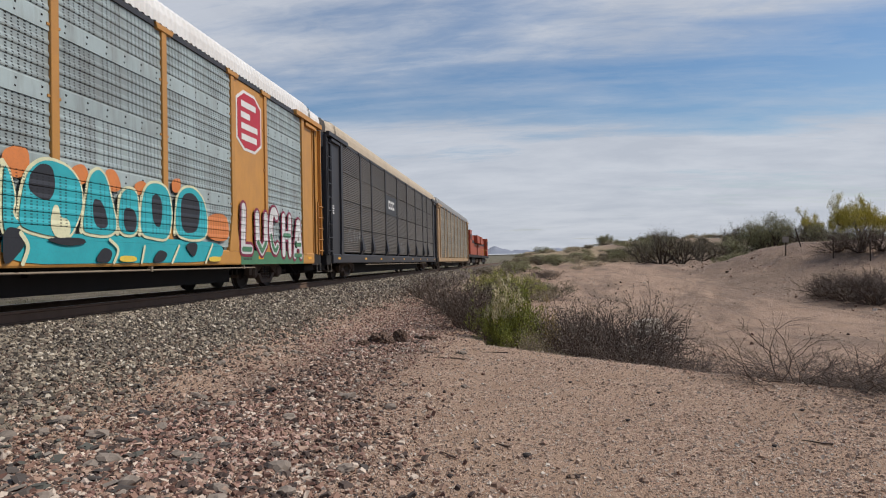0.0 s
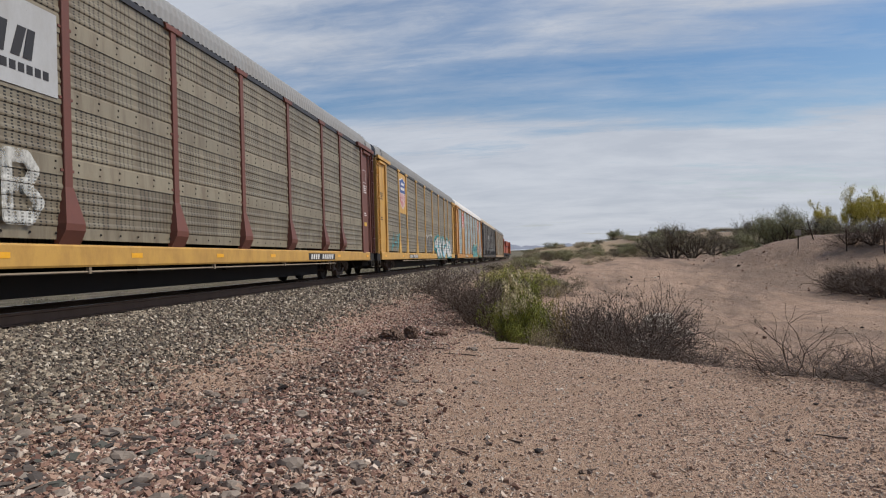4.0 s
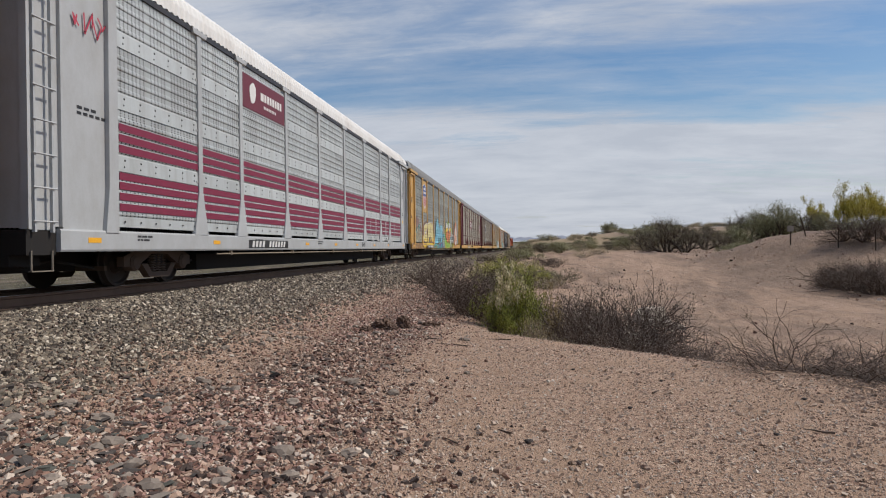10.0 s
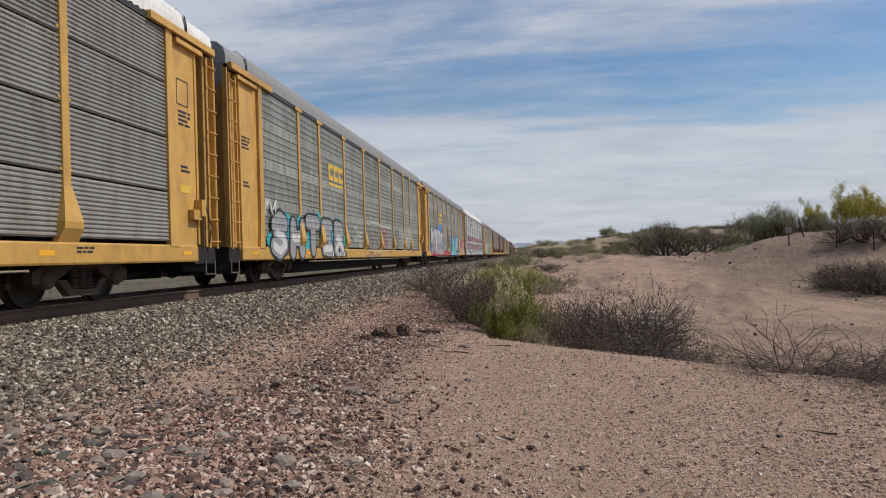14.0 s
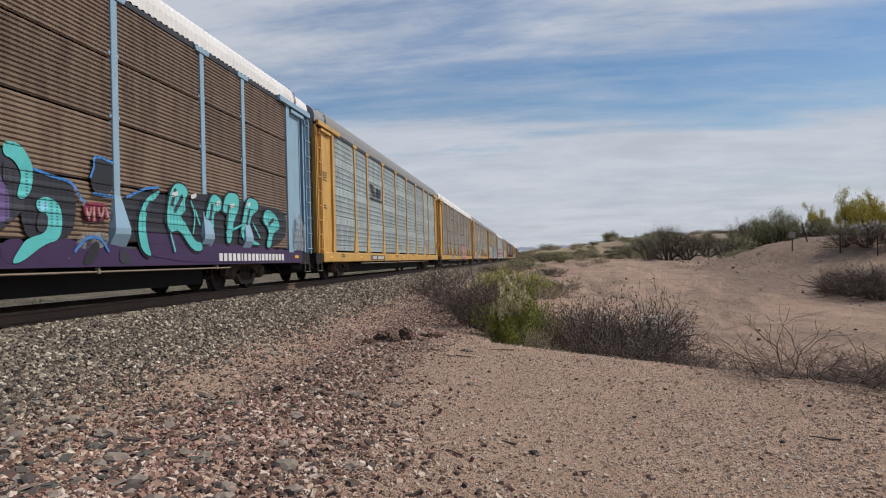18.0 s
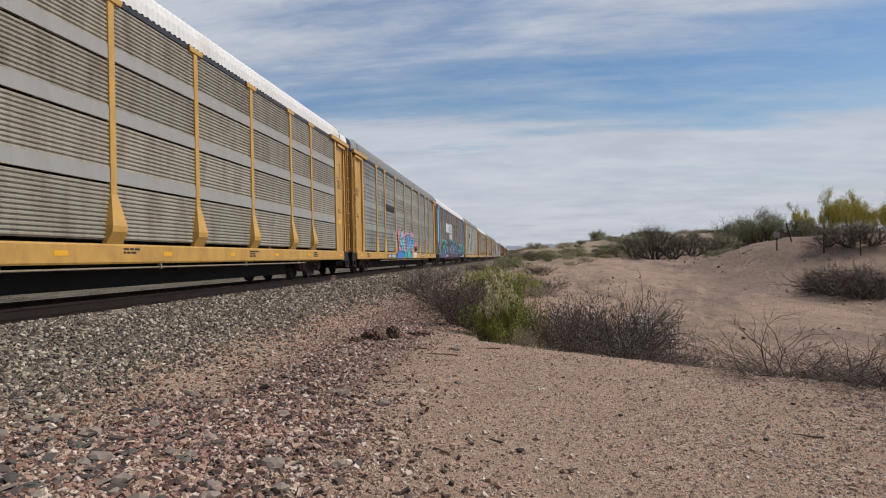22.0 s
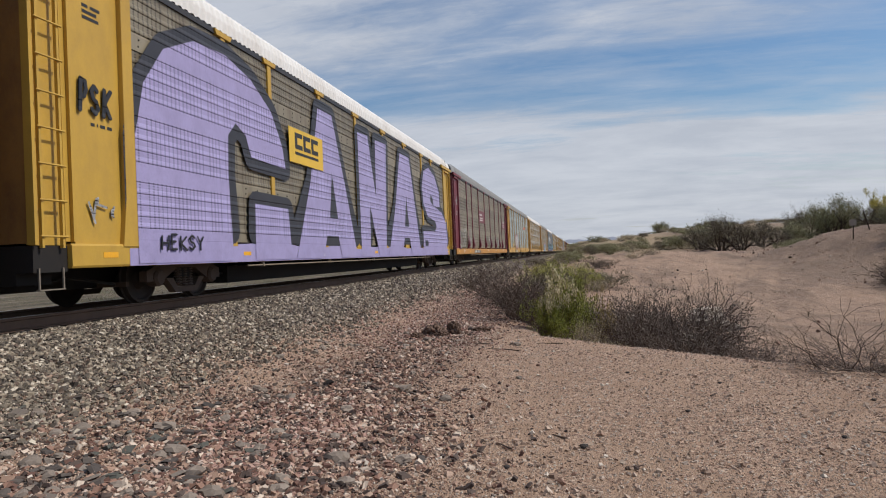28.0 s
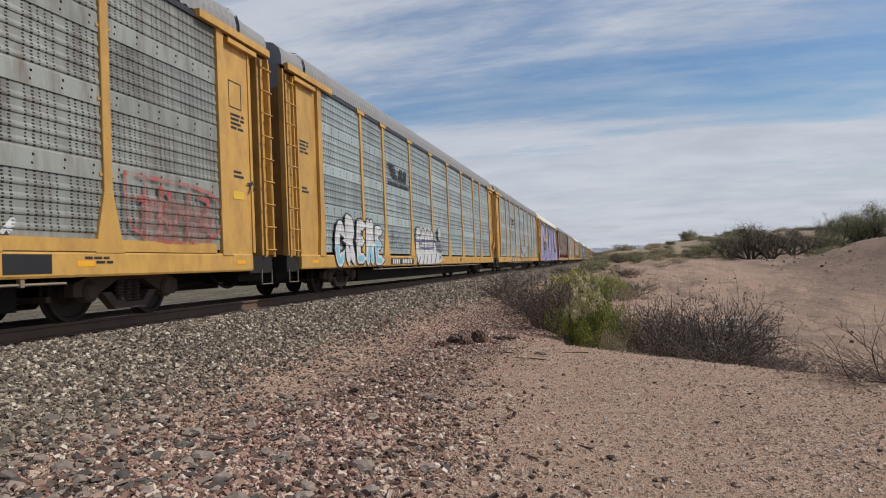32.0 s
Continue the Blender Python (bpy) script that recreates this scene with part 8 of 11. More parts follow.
    mural(k, "pale yellow block letters with dark red outlines", [
        ("worn_rose", 0, [(-9.92, 1.85), (-7.54, 2.39), (-4.62, 2.43), (-4.63, 1.74), (-9.92, 1.28)]),
        ("rose", 0.1, [(-9.44, 1.89), (-9.29, 2.04), (-8.34, 2.22), (-7.74, 2.2), (-7.87, 1.92), (-8.11, 1.86), (-8.19, 1.48), (-7.95, 1.07), (-8.63, 1), (-9.5, 1.12), (-9.92, 1.06), (-9.44, 1.38), (-9.31, 1.62), (-9.44, 1.89), (-9.29, 2.04)]),
        ("rose", 0.1, [(-7.57, 2.22), (-7.19, 2.31), (-6.12, 2.35), (-6.01, 2.03), (-6.62, 1.69), (-6.12, 1.63), (-6.62, 1.36), (-7.19, 1.37), (-7.45, 1.01), (-7.95, 0.99), (-7.67, 1.69), (-7.57, 2.22), (-7.19, 2.31)]),
        ("rose", 0.1, [(-5.97, 2.27), (-5.47, 2.38), (-5.23, 2), (-4.97, 1.04), (-5.69, 1.02), (-5.89, 1.45), (-6.22, 1), (-6.62, 1.04), (-6.18, 1.82), (-5.97, 2.27), (-5.47, 2.38)]),
        ("straw", 0, [(-9.44, 1.89), (-9.29, 2.04), (-8.34, 2.22), (-7.74, 2.2), (-7.87, 1.92), (-8.11, 1.86), (-8.19, 1.48), (-7.95, 1.07), (-8.63, 1), (-9.5, 1.12), (-9.92, 1.06), (-9.44, 1.38), (-9.31, 1.62)]),
        ("straw", 0, [(-7.57, 2.22), (-7.19, 2.31), (-6.12, 2.35), (-6.01, 2.03), (-6.62, 1.69), (-6.12, 1.63), (-6.62, 1.36), (-7.19, 1.37), (-7.45, 1.01), (-7.95, 0.99), (-7.67, 1.69)]),
        ("straw", 0, [(-5.97, 2.27), (-5.47, 2.38), (-5.23, 2), (-4.97, 1.04), (-5.69, 1.02), (-5.89, 1.45), (-6.22, 1), (-6.62, 1.04), (-6.18, 1.82)]),
        ("yellow", 0, [(-9.98, 0.92), (-8.63, 0.93), (-5, 0.97), (-5.07, 0.63), (-7.87, 0.64), (-9.78, 0.69)]),
        ("yellow", 0, [(-9.31, 1.24), (-8.11, 1.23), (-8, 1.09), (-8.63, 1.02), (-9.46, 1.14)]),
        ("yellow", 0, [(-7.62, 1.26), (-7.33, 1.29), (-7.45, 1.02), (-7.9, 1.01)]),
        ("yellow", 0, [(-6.47, 1.18), (-6.18, 1.22), (-6.27, 1.02), (-6.59, 1.05)]),
        ("yellow", 0, [(-5.76, 1.31), (-5.12, 1.35), (-5.02, 1.06), (-5.67, 1.04)]),
        ("white", 0, [(-9.08, 1.64), (-8.46, 1.81), (-8.22, 1.79), (-8.75, 1.43), (-8.97, 1.5)]),
        ("rose", 0.05, [(-9.08, 1.64), (-8.46, 1.81), (-8.25, 1.78), (-8.75, 1.45), (-8.97, 1.5), (-9.08, 1.64)]),
        ("rose", 0.05, [(-6.78, 1.95), (-6.43, 2.03), (-6.62, 1.78), (-6.78, 1.95)]),
        ("white", 0.05, [(-9.44, 1.92), (-9.29, 2.06), (-8.34, 2.24), (-7.71, 2.22), (-7.19, 2.34), (-6.12, 2.38), (-5.44, 2.42), (-5.16, 2.01)]),
        ("rose", 0.06, [(-9.98, 0.88), (-9.31, 0.81), (-8.63, 0.89), (-7.87, 0.65)]),
    ], 1)
    mural(k, "jagged light blue letters with black outlines", [
        ("worn_aqua", 0, [(-4.88, 0.89), (1, 0.94), (0.77, 0.57), (-4.83, 0.58)]),
        ("ash", 0.1, [(-3.54, 2.28), (-3.1, 2.65), (-2.44, 2.82), (-2.24, 2.41), (-1.55, 2.35), (-1.77, 1.06), (-3.55, 0.94), (-4.5, 0.95), (-3.77, 1.58), (-3.54, 2.28), (-3.1, 2.65)]),
        ("ash", 0.1, [(-1.33, 2.09), (-0.69, 2.43), (0.16, 2.21), (-0.01, 1.07), (-1.63, 0.99), (-1.33, 2.09), (-0.69, 2.43)]),
        ("sky", 0, [(-3.54, 2.28), (-3.1, 2.65), (-2.44, 2.82), (-2.24, 2.41), (-1.55, 2.35), (-1.77, 1.06), (-3.55, 0.94), (-4.5, 0.95), (-3.77, 1.58)]),
        ("sky", 0, [(-1.33, 2.09), (-0.69, 2.43), (0.16, 2.21), (-0.01, 1.07), (-1.63, 0.99)]),
        ("ash", 0.1, [(-3.19, 2.54), (-3.01, 2.21), (-3.43, 1.49), (-3.83, 1.08)]),
        ("ash", 0.1, [(-2.31, 2.28), (-2.57, 1.66), (-2.31, 1.07)]),
        ("ash", 0.08, [(-2.89, 1.99), (-2.95, 1.29)]),
        ("ash", 0.09, [(-1.04, 2.14), (-0.89, 1.63), (-1.19, 1.1)]),
        ("ash", 0.08, [(-0.33, 2.07), (-0.42, 1.19)]),
        ("aqua", 0.05, [(-2.7, 2.66), (-2.63, 2.25), (-3.1, 1.51)]),
        ("aqua", 0.05, [(-1.97, 2.19), (-2.11, 1.14)]),
        ("teal", 0.08, [(-4.63, 0.79), (-3.55, 0.9), (-2.31, 0.65)]),
        ("teal", 0.07, [(-1.63, 0.65), (-0.09, 0.93)]),
    ], 1)
    mural(k, "cartoon skull, beak and flame painted in white, orange and lime", [
        ("worn_lime", 0, [(4.64, 0.94), (5.4, 1.03), (5.98, 2.11), (6.63, 1.88), (6.58, 1.52), (7.78, 1.16), (7.78, 0.6), (4.64, 0.58)]),
        ("worn_orange", 0, [(7.93, 1.96), (8.54, 2.37), (9.39, 3.03), (10.16, 2.79), (10.78, 2.1), (10.67, 0.72), (7.93, 0.68)]),
        ("white", 0, [(4.42, 2.65), (4.76, 2.69), (5.18, 2.64), (5.49, 2.45), (5.64, 2.15), (5.22, 2.27), (4.42, 2.18)]),
        ("yellow", 0, [(4.42, 2.21), (4.88, 2.27), (5.4, 2.24), (5.65, 2.12), (5.49, 1.94), (4.88, 1.91), (4.42, 1.9)]),
        ("orange", 0, [(4.42, 1.93), (4.97, 1.92), (5.51, 2), (5.64, 2.06), (5.42, 1.49), (5.15, 1.36), (4.8, 1.27), (4.74, 1.59), (4.49, 1.68)]),
        ("orange", 0, [(4.42, 1.55), (4.6, 1.46), (4.78, 1.12), (4.72, 0.93), (4.42, 0.89)]),
        ("black", 0.07, [(4.42, 2.67), (4.76, 2.71), (5.18, 2.65), (5.49, 2.46), (5.65, 2.14)]),
        ("black", 0.07, [(5.65, 2.14), (5.42, 1.48), (5.13, 1.35), (4.8, 1.27), (4.84, 1.06), (5.01, 1.01)]),
        ("black", 0.05, [(4.61, 2.22), (4.72, 1.71), (4.8, 1.3)]),
        ("black", 0, [(5.34, 1.46), (5.45, 1.83), (5.78, 2.08), (6.17, 2.05), (6.45, 1.74), (6.47, 1.36), (6.3, 1.11), (6.19, 0.77), (5.9, 0.57), (5.51, 0.59), (5.33, 0.89), (5.2, 1.15)]),
        ("white", 0, [(5.41, 1.45), (5.51, 1.8), (5.78, 2.03), (6.13, 1.99), (6.37, 1.71), (6.4, 1.37), (6.23, 1.15), (6.12, 0.8), (5.88, 0.62), (5.56, 0.64), (5.4, 0.91), (5.28, 1.15)]),
        ("ash", 0, [(5.55, 1.61), (5.86, 1.72), (5.9, 1.42), (5.7, 1.22), (5.55, 1.35)]),
        ("ash", 0, [(5.94, 1.56), (6.19, 1.65), (6.25, 1.41), (6.08, 1.25), (5.94, 1.36)]),
        ("teal", 0, [(5.61, 1.6), (5.82, 1.68), (5.84, 1.45), (5.7, 1.32), (5.61, 1.4)]),
        ("teal", 0, [(5.98, 1.55), (6.16, 1.61), (6.2, 1.43), (6.08, 1.33), (5.99, 1.4)]),
        ("ash", 0.05, [(5.86, 1.26), (5.94, 1.21), (5.84, 1.15), (5.86, 1.26)]),
        ("black", 0.04, [(5.45, 0.96), (5.68, 0.93), (5.98, 0.96), (6.19, 1.04)]),
        ("black", 0.035, [(5.57, 1.04), (5.58, 0.75)]),
        ("black", 0.035, [(5.68, 1.02), (5.7, 0.69)]),
        ("black", 0.035, [(5.82, 1.02), (5.84, 0.69)]),
        ("black", 0.035, [(5.96, 1.03), (5.98, 0.76)]),
        ("black", 0.035, [(6.08, 1.07), (6.1, 0.87)]),
        ("black", 0, [(6.32, 1.03), (6.47, 1.54), (6.85, 1.82), (7.4, 1.86), (7.76, 1.64), (7.76, 1.25), (7.4, 0.97), (6.97, 1), (6.77, 1.21), (6.58, 1.11)]),
        ("white", 0, [(6.39, 1.06), (6.55, 1.51), (6.88, 1.76), (7.38, 1.8), (7.66, 1.61), (7.66, 1.27), (7.37, 1.03), (7.02, 1.06), (6.82, 1.27), (6.59, 1.17)]),
        ("black", 0, [(6.69, 1.47), (6.89, 1.64), (7.32, 1.71), (7.56, 1.53), (7.45, 1.16), (7.09, 1.17), (6.94, 1.38), (6.75, 1.32)]),
        ("rose", 0.06, [(6.99, 1.56), (7.25, 1.61)]),
        ("rose", 0.06, [(7.18, 1.35), (7.38, 1.44)]),
        ("rose", 0.06, [(7.14, 1.24), (7.32, 1.27)]),
        ("orange", 0, [(8.41, 1.85), (8.83, 2.34), (9.39, 2.81), (10, 2.77), (10.53, 2.27), (10.63, 1.6), (10.19, 0.95), (9.38, 0.7), (8.66, 0.82), (8.35, 1.27)]),
        ("white", 0, [(8.67, 1.8), (9.04, 2.36), (9.48, 2.73), (9.96, 2.53), (10.32, 2.05), (10.4, 1.58), (10.05, 0.99), (9.38, 0.79), (8.83, 0.95), (8.66, 1.37)]),
        ("orange", 0, [(9.17, 1.62), (9.57, 1.85), (9.99, 1.69), (9.89, 1.15), (9.29, 1.09)]),
        ("rose", 0.045, [(9.5, 2.69), (9.53, 2.15), (9.21, 1.94)]),
        ("rose", 0.045, [(9.07, 2.14), (9.66, 1.94)]),
        ("rose", 0.045, [(9.42, 1.69), (9.57, 1.43), (9.38, 1.1)]),
        ("rose", 0.05, [(8.66, 1.46), (8.83, 0.95), (9.38, 0.79), (10.11, 1.01)]),
        ("orange", 0, [(9.3, 2.91), (9.67, 3.01), (9.76, 2.82), (9.21, 2.71)]),
    ])
    scrawl(k, -11.2, 1.5, 0.3, "black", 25, 5, 0.03)
    number_plate(k)
    end_lettering(k, "black_mark")
    number_plate(k, -8.5, ON_PANEL + 0.09)

    k = car(5, "grey", "grey", "p_white", roof="roof_white", label="pale grey autorack wagon with maroon stripes along the panels")
    for b, w in enumerate(BAYS):
        yc = (EDGES[b] + EDGES[b + 1]) / 2
        for i, z in enumerate((2.22, 2.40, 2.58, 1.24, 1.42, 1.60, 1.76)):
            part("stripe", shared(("stripe", w), lambda: Shape().box(0, 0.006, -w / 2 + 0.09, w / 2 - 0.09, 0, 0.125), SPRAY["maroon"]), None, k, at=(SIDE + 0.004, yc, z))
    plate(k, -7.5, 4.02, 2.8, 0.82, "maroon", SIDE + 0.013, "emblem", label="maroon plate with a white swirl and bars")
    s = bars(-6.4, 4.38, [0.2] + [0.13] * 7, 0.2, 0.05)
    s.slab(blob(-6.9, 4.45, 0.2, 0.26, 0.1, 12), 0, 0.004)
    b = bars(-6.2, 4.2, [0.07] * 8, 0.07, 0.04)
    s.add(b.v, b.f)
    pieces("emblem_bar", s, M["white_mark"], k, at=(SIDE + 0.020, 0, 0))
    rng = random.Random(3)
    s = Shape()
    for i in range(5):
        strip(s, ARC(6.0 + i * 1.05, 1.55, 0.5, 0.62, 0, 360, 12), 0.05, ON_PANEL)
        strip(s, [(5.6 + i * 1.05, 0.7), (5.9 + i * 1.05, 1.2), (6.2 + i * 1.05, 0.75)], 0.05, ON_PANEL)
    part("graffiti", s, SPRAY["white"], k, "thin white outline of bubble letters")
    scrawl(k, -13.0, 3.9, 0.4, "red", 30, 4, 0.03, SIDE + 0.0)
    marks(k, SIDE - 0.028, -13.5, 2.75, [(0.12, 0.12, 0.12), (0.1,) * 5], "black_mark")
    number_plate(k)
    sill_marks(k, 3, "black_mark")
    end_lettering(k, "black_mark", 1)

    k = car(6, "yellow", "yellow", "p_grey", label="yellow autorack wagon with grey panels and blue and white graffiti")
    mural(k, "light blue letters with heavy black outlines", [
        ("sky", 0, [(0.75, 0.89), (1.69, 0.97), (3.32, 0.99), (5.22, 0.92), (5.15, 0.6), (0.8, 0.62)]),
        ("aqua", 0, [(1.98, 0.87), (4.98, 0.92), (4.92, 0.66), (2.04, 0.66)]),
        ("black", 0.12, [(1.01, 1.72), (1.25, 2.05), (1.75, 2.33), (2.23, 2.29), (2.18, 1.99), (1.87, 1.72), (2.09, 1.57), (1.78, 1.39), (1.54, 0.98), (0.96, 0.66), (0.76, 1.24), (1.21, 1.2), (1.49, 1.37), (1.01, 1.72), (1.25, 2.05)]),
        ("black", 0.12, [(2.25, 1.75), (2.77, 2.32), (3.13, 2.43), (3.32, 2.25), (3.29, 1.84), (3.48, 1.03), (2.88, 1), (2.63, 1.27), (2.37, 1), (2.06, 0.99), (2.25, 1.75), (2.77, 2.32)]),
        ("black", 0.12, [(3.57, 2.14), (4.39, 2.27), (4.82, 2.07), (4.68, 1.26), (4.01, 1.03), (3.51, 1.03), (3.57, 2.14), (4.39, 2.27)]),
        ("black", 0.12, [(5, 2.09), (5.55, 2.34), (6.06, 2.29), (5.91, 1.95), (5.39, 1.81), (6.02, 1.64), (6.13, 1.32), (4.99, 1.02), (4.68, 1.16), (5, 2.09), (5.55, 2.34)]),
        ("sky", 0, [(1.01, 1.72), (1.25, 2.05), (1.75, 2.33), (2.23, 2.29), (2.18, 1.99), (1.87, 1.72), (2.09, 1.57), (1.78, 1.39), (1.54, 0.98), (0.96, 0.66), (0.76, 1.24), (1.21, 1.2), (1.49, 1.37)]),
        ("sky", 0, [(2.25, 1.75), (2.77, 2.32), (3.13, 2.43), (3.32, 2.25), (3.29, 1.84), (3.48, 1.03), (2.88, 1), (2.63, 1.27), (2.37, 1), (2.06, 0.99)]),
        ("sky", 0, [(3.57, 2.14), (4.39, 2.27), (4.82, 2.07), (4.68, 1.26), (4.01, 1.03), (3.51, 1.03)]),
        ("sky", 0, [(5, 2.09), (5.55, 2.34), (6.06, 2.29), (5.91, 1.95), (5.39, 1.81), (6.02, 1.64), (6.13, 1.32), (4.99, 1.02), (4.68, 1.16)]),
        ("blue", 0, [(1.25, 1.99), (1.72, 2.27), (2.12, 2.24), (2.03, 2.02), (1.45, 1.92)]),
        ("blue", 0, [(2.65, 2.17), (3.09, 2.37), (3.24, 2.21), (3.16, 1.96), (2.75, 1.97)]),
        ("blue", 0, [(3.73, 2.11), (4.34, 2.22), (4.64, 2.05), (4.54, 1.85), (3.75, 1.83)]),
        ("blue", 0, [(5.17, 2.1), (5.54, 2.29), (5.92, 2.26), (5.78, 2.05)]),
        ("aqua", 0, [(1.42, 1.29), (1.73, 1.35), (1.52, 1.02), (1.13, 0.89)]),
        ("aqua", 0, [(2.28, 1.33), (3.35, 1.39), (3.4, 1.06), (2.11, 1.03)]),
        ("aqua", 0, [(3.73, 1.41), (4.61, 1.51), (4.55, 1.26), (4.01, 1.08)]),
        ("black", 0.05, [(1.88, 1.96), (1.58, 1.69), (1.86, 1.64)]),
        ("black", 0.06, [(2.57, 1.69), (3, 1.64), (2.89, 1.37), (2.57, 1.69)]),
        ("black", 0.06, [(3.99, 1.9), (4.18, 1.53), (3.88, 1.32)]),
        ("white", 0.035, [(1.29, 1.96), (1.72, 2.25), (2.1, 2.22)]),
        ("white", 0.035, [(2.71, 2.18), (3.07, 2.36)]),
        ("black", 0.05, [(0.82, 1.11), (1.25, 0.66)]),
        ("black", 0.05, [(1.98, 0.95), (1.82, 0.65)]),
        ("black", 0.05, [(3.51, 0.99), (3.31, 0.66)]),
        ("worn_orange", 0, [(-0.32, 0.77), (0.69, 0.96), (0.71, 0.61), (-0.32, 0.61)]),
        ("white", 0.05, [(0.44, 0.77), (0.56, 0.7), (0.47, 0.65), (0.62, 0.77)]),
    ], 1)
    mural(k, "black letters with dark red and white outlines over lime", [
        ("worn_lime", 0, [(-1.62, 2.41), (-1.28, 2.84), (-1.11, 2.91), (-0.99, 2.72), (-0.48, 2.73), (0.23, 2.49), (0.35, 1.23), (-0.06, 0.77), (-1.2, 0.67), (-1.68, 0.69)]),
        ("maroon", 0.34, [(-0.96, 2.29), (-0.49, 2.56), (-0.04, 2.38), (0.17, 1.89), (0.08, 1.39), (-0.35, 1.06), (-0.88, 1.04)]),
        ("white", 0.2, [(-0.96, 2.29), (-0.49, 2.56), (-0.04, 2.38), (0.17, 1.89), (0.08, 1.39), (-0.35, 1.06), (-0.88, 1.04)]),
        ("black", 0, [(-1.04, 2.22), (-0.5, 2.47), (-0.15, 2.29), (0.05, 1.88), (-0.03, 1.43), (-0.37, 1.14), (-0.9, 1.11), (-1.08, 1.66)]),
        ("maroon", 0.08, [(-1.05, 1.97), (-0.7, 2.08), (-0.42, 2.02), (-0.53, 1.71), (-0.82, 1.43)]),
        ("white", 0.05, [(-0.93, 1.92), (-0.61, 2.01), (-0.52, 1.88), (-0.82, 1.49)]),
        ("maroon", 0.1, [(-1.62, 2.4), (-1.3, 2.48), (-1.14, 2.26), (-1.2, 1.64), (-1.51, 1.2)]),
        ("black", 0, [(-1.62, 2.3), (-1.47, 2.27), (-1.45, 1.74), (-1.65, 1.6)]),
        ("white", 0.05, [(-1.55, 2.19), (-1.52, 1.73)]),
        ("maroon", 0.08, [(-1.67, 0.9), (-1.28, 0.79), (-0.66, 0.86), (0.06, 1.08)]),
        ("white", 0.08, [(-1.51, 1.14), (-1.19, 0.79), (-1.01, 1.04)]),
        ("pink", 0.07, [(-1.42, 1.38), (-1.09, 1.22), (-1.28, 0.79)]),
    ])
    block_emblem(k, -6.8, 3.3, 1.8, 0.55, "yellow_mark", True, "yellow block emblem with an underline")
    sill_paint(k, -11.2, 0.4, "red")
    sill_paint(k, 0.4, 6.4, "blue")
    graffiti(k, "BONERE", -11.25, -5.0, 0.72, 2.62, "white", "black", 0.34, 0.06, back="blue", shade="grey", seed=31, spiky=True, label="heavy white letters with black outlines over blue clouds")
    graffiti(k, "RJAS", 7.6, 12.2, 0.7, 2.1, "white", "red", 0.22, 0.06, back="red", seed=34, label="white letters with red outlines")
    scrawl(k, 0.2, 2.45, 0.35, "black", 35, 4, 0.035)
    number_plate(k)
    end_lettering(k, "black_mark")
    hand_brake(k)

    k = car(7, "yellow", "yellow", "p_grey", flare=False, label="yellow autorack wagon with stained grey panels and faded graffiti")
    block_emblem(k, -6.6, 3.3, 1.8, 0.55, "yellow_mark", True, "yellow block emblem with an underline")
    graffiti(k, "SHTER", -11.7, -4.6, 0.62, 1.95, "grey", "black", 0.34, 0.08, back="teal", shade="white", seed=41, label="grey and white letters with black outlines")
    scrawl(k, -12.2, 1.75, 0.45, "white", 47, 4, 0.07)
    mural(k, "thin white sprayed strokes", [
        ("white", 0.035, [(-3.54, 1.89), (-3.5, 1.67)]),
        ("white", 0.035, [(-3.5, 1.67), (-3.38, 1.66)]),
        ("white", 0.035, [(-3.37, 1.68), (-3.32, 1.86), (-3.27, 1.69)]),
        ("white", 0.035, [(-3.2, 1.7), (-3.2, 1.86), (-3.14, 1.77), (-3.09, 1.87), (-3.1, 1.69)]),
        ("white", 0.035, [(-2.93, 1.86), (-2.88, 1.58)]),
        ("white", 0.035, [(-3.51, 1.5), (-3.46, 1.17)]),
        ("white", 0.035, [(-3.32, 1.55), (-3.36, 1.14)]),
        ("white", 0.035, [(-3.5, 1.34), (-3.33, 1.37)]),
        ("white", 0.035, [(-3.28, 1.18), (-3.17, 1.53), (-3.1, 1.18)]),
        ("white", 0.035, [(-3.25, 1.32), (-3.12, 1.32)]),
        ("white", 0.035, [(-3.03, 1.54), (-2.96, 1.37), (-2.83, 1.57)]),
        ("white", 0.035, [(-2.96, 1.37), (-3.04, 1.13)]),
        ("white", 0.035, [(-2.79, 1.52), (-2.81, 1.16)]),
        ("white", 0.035, [(-2.79, 1.52), (-2.61, 1.42), (-2.64, 1.22), (-2.81, 1.16)]),
        ("white", 0.035, [(-2.5, 1.54), (-2.48, 1.15)]),
        ("white", 0.035, [(-2.5, 1.54), (-2.25, 1.6)]),
        ("white", 0.035, [(-2.49, 1.36), (-2.29, 1.4)]),
        ("white", 0.035, [(-2.48, 1.15), (-2.24, 1.29)]),
        ("white", 0.035, [(-2.67, 1.13), (-2.58, 1.1), (-2.61, 1), (-2.7, 1.04), (-2.67, 1.13)]),
        ("white", 0.035, [(-2.5, 1.12), (-2.54, 0.99)]),
        ("white", 0.035, [(-2.38, 1.12), (-2.41, 0.99)]),
        ("white", 0.035, [(-2.52, 1.06), (-2.4, 1.06)]),
    ])
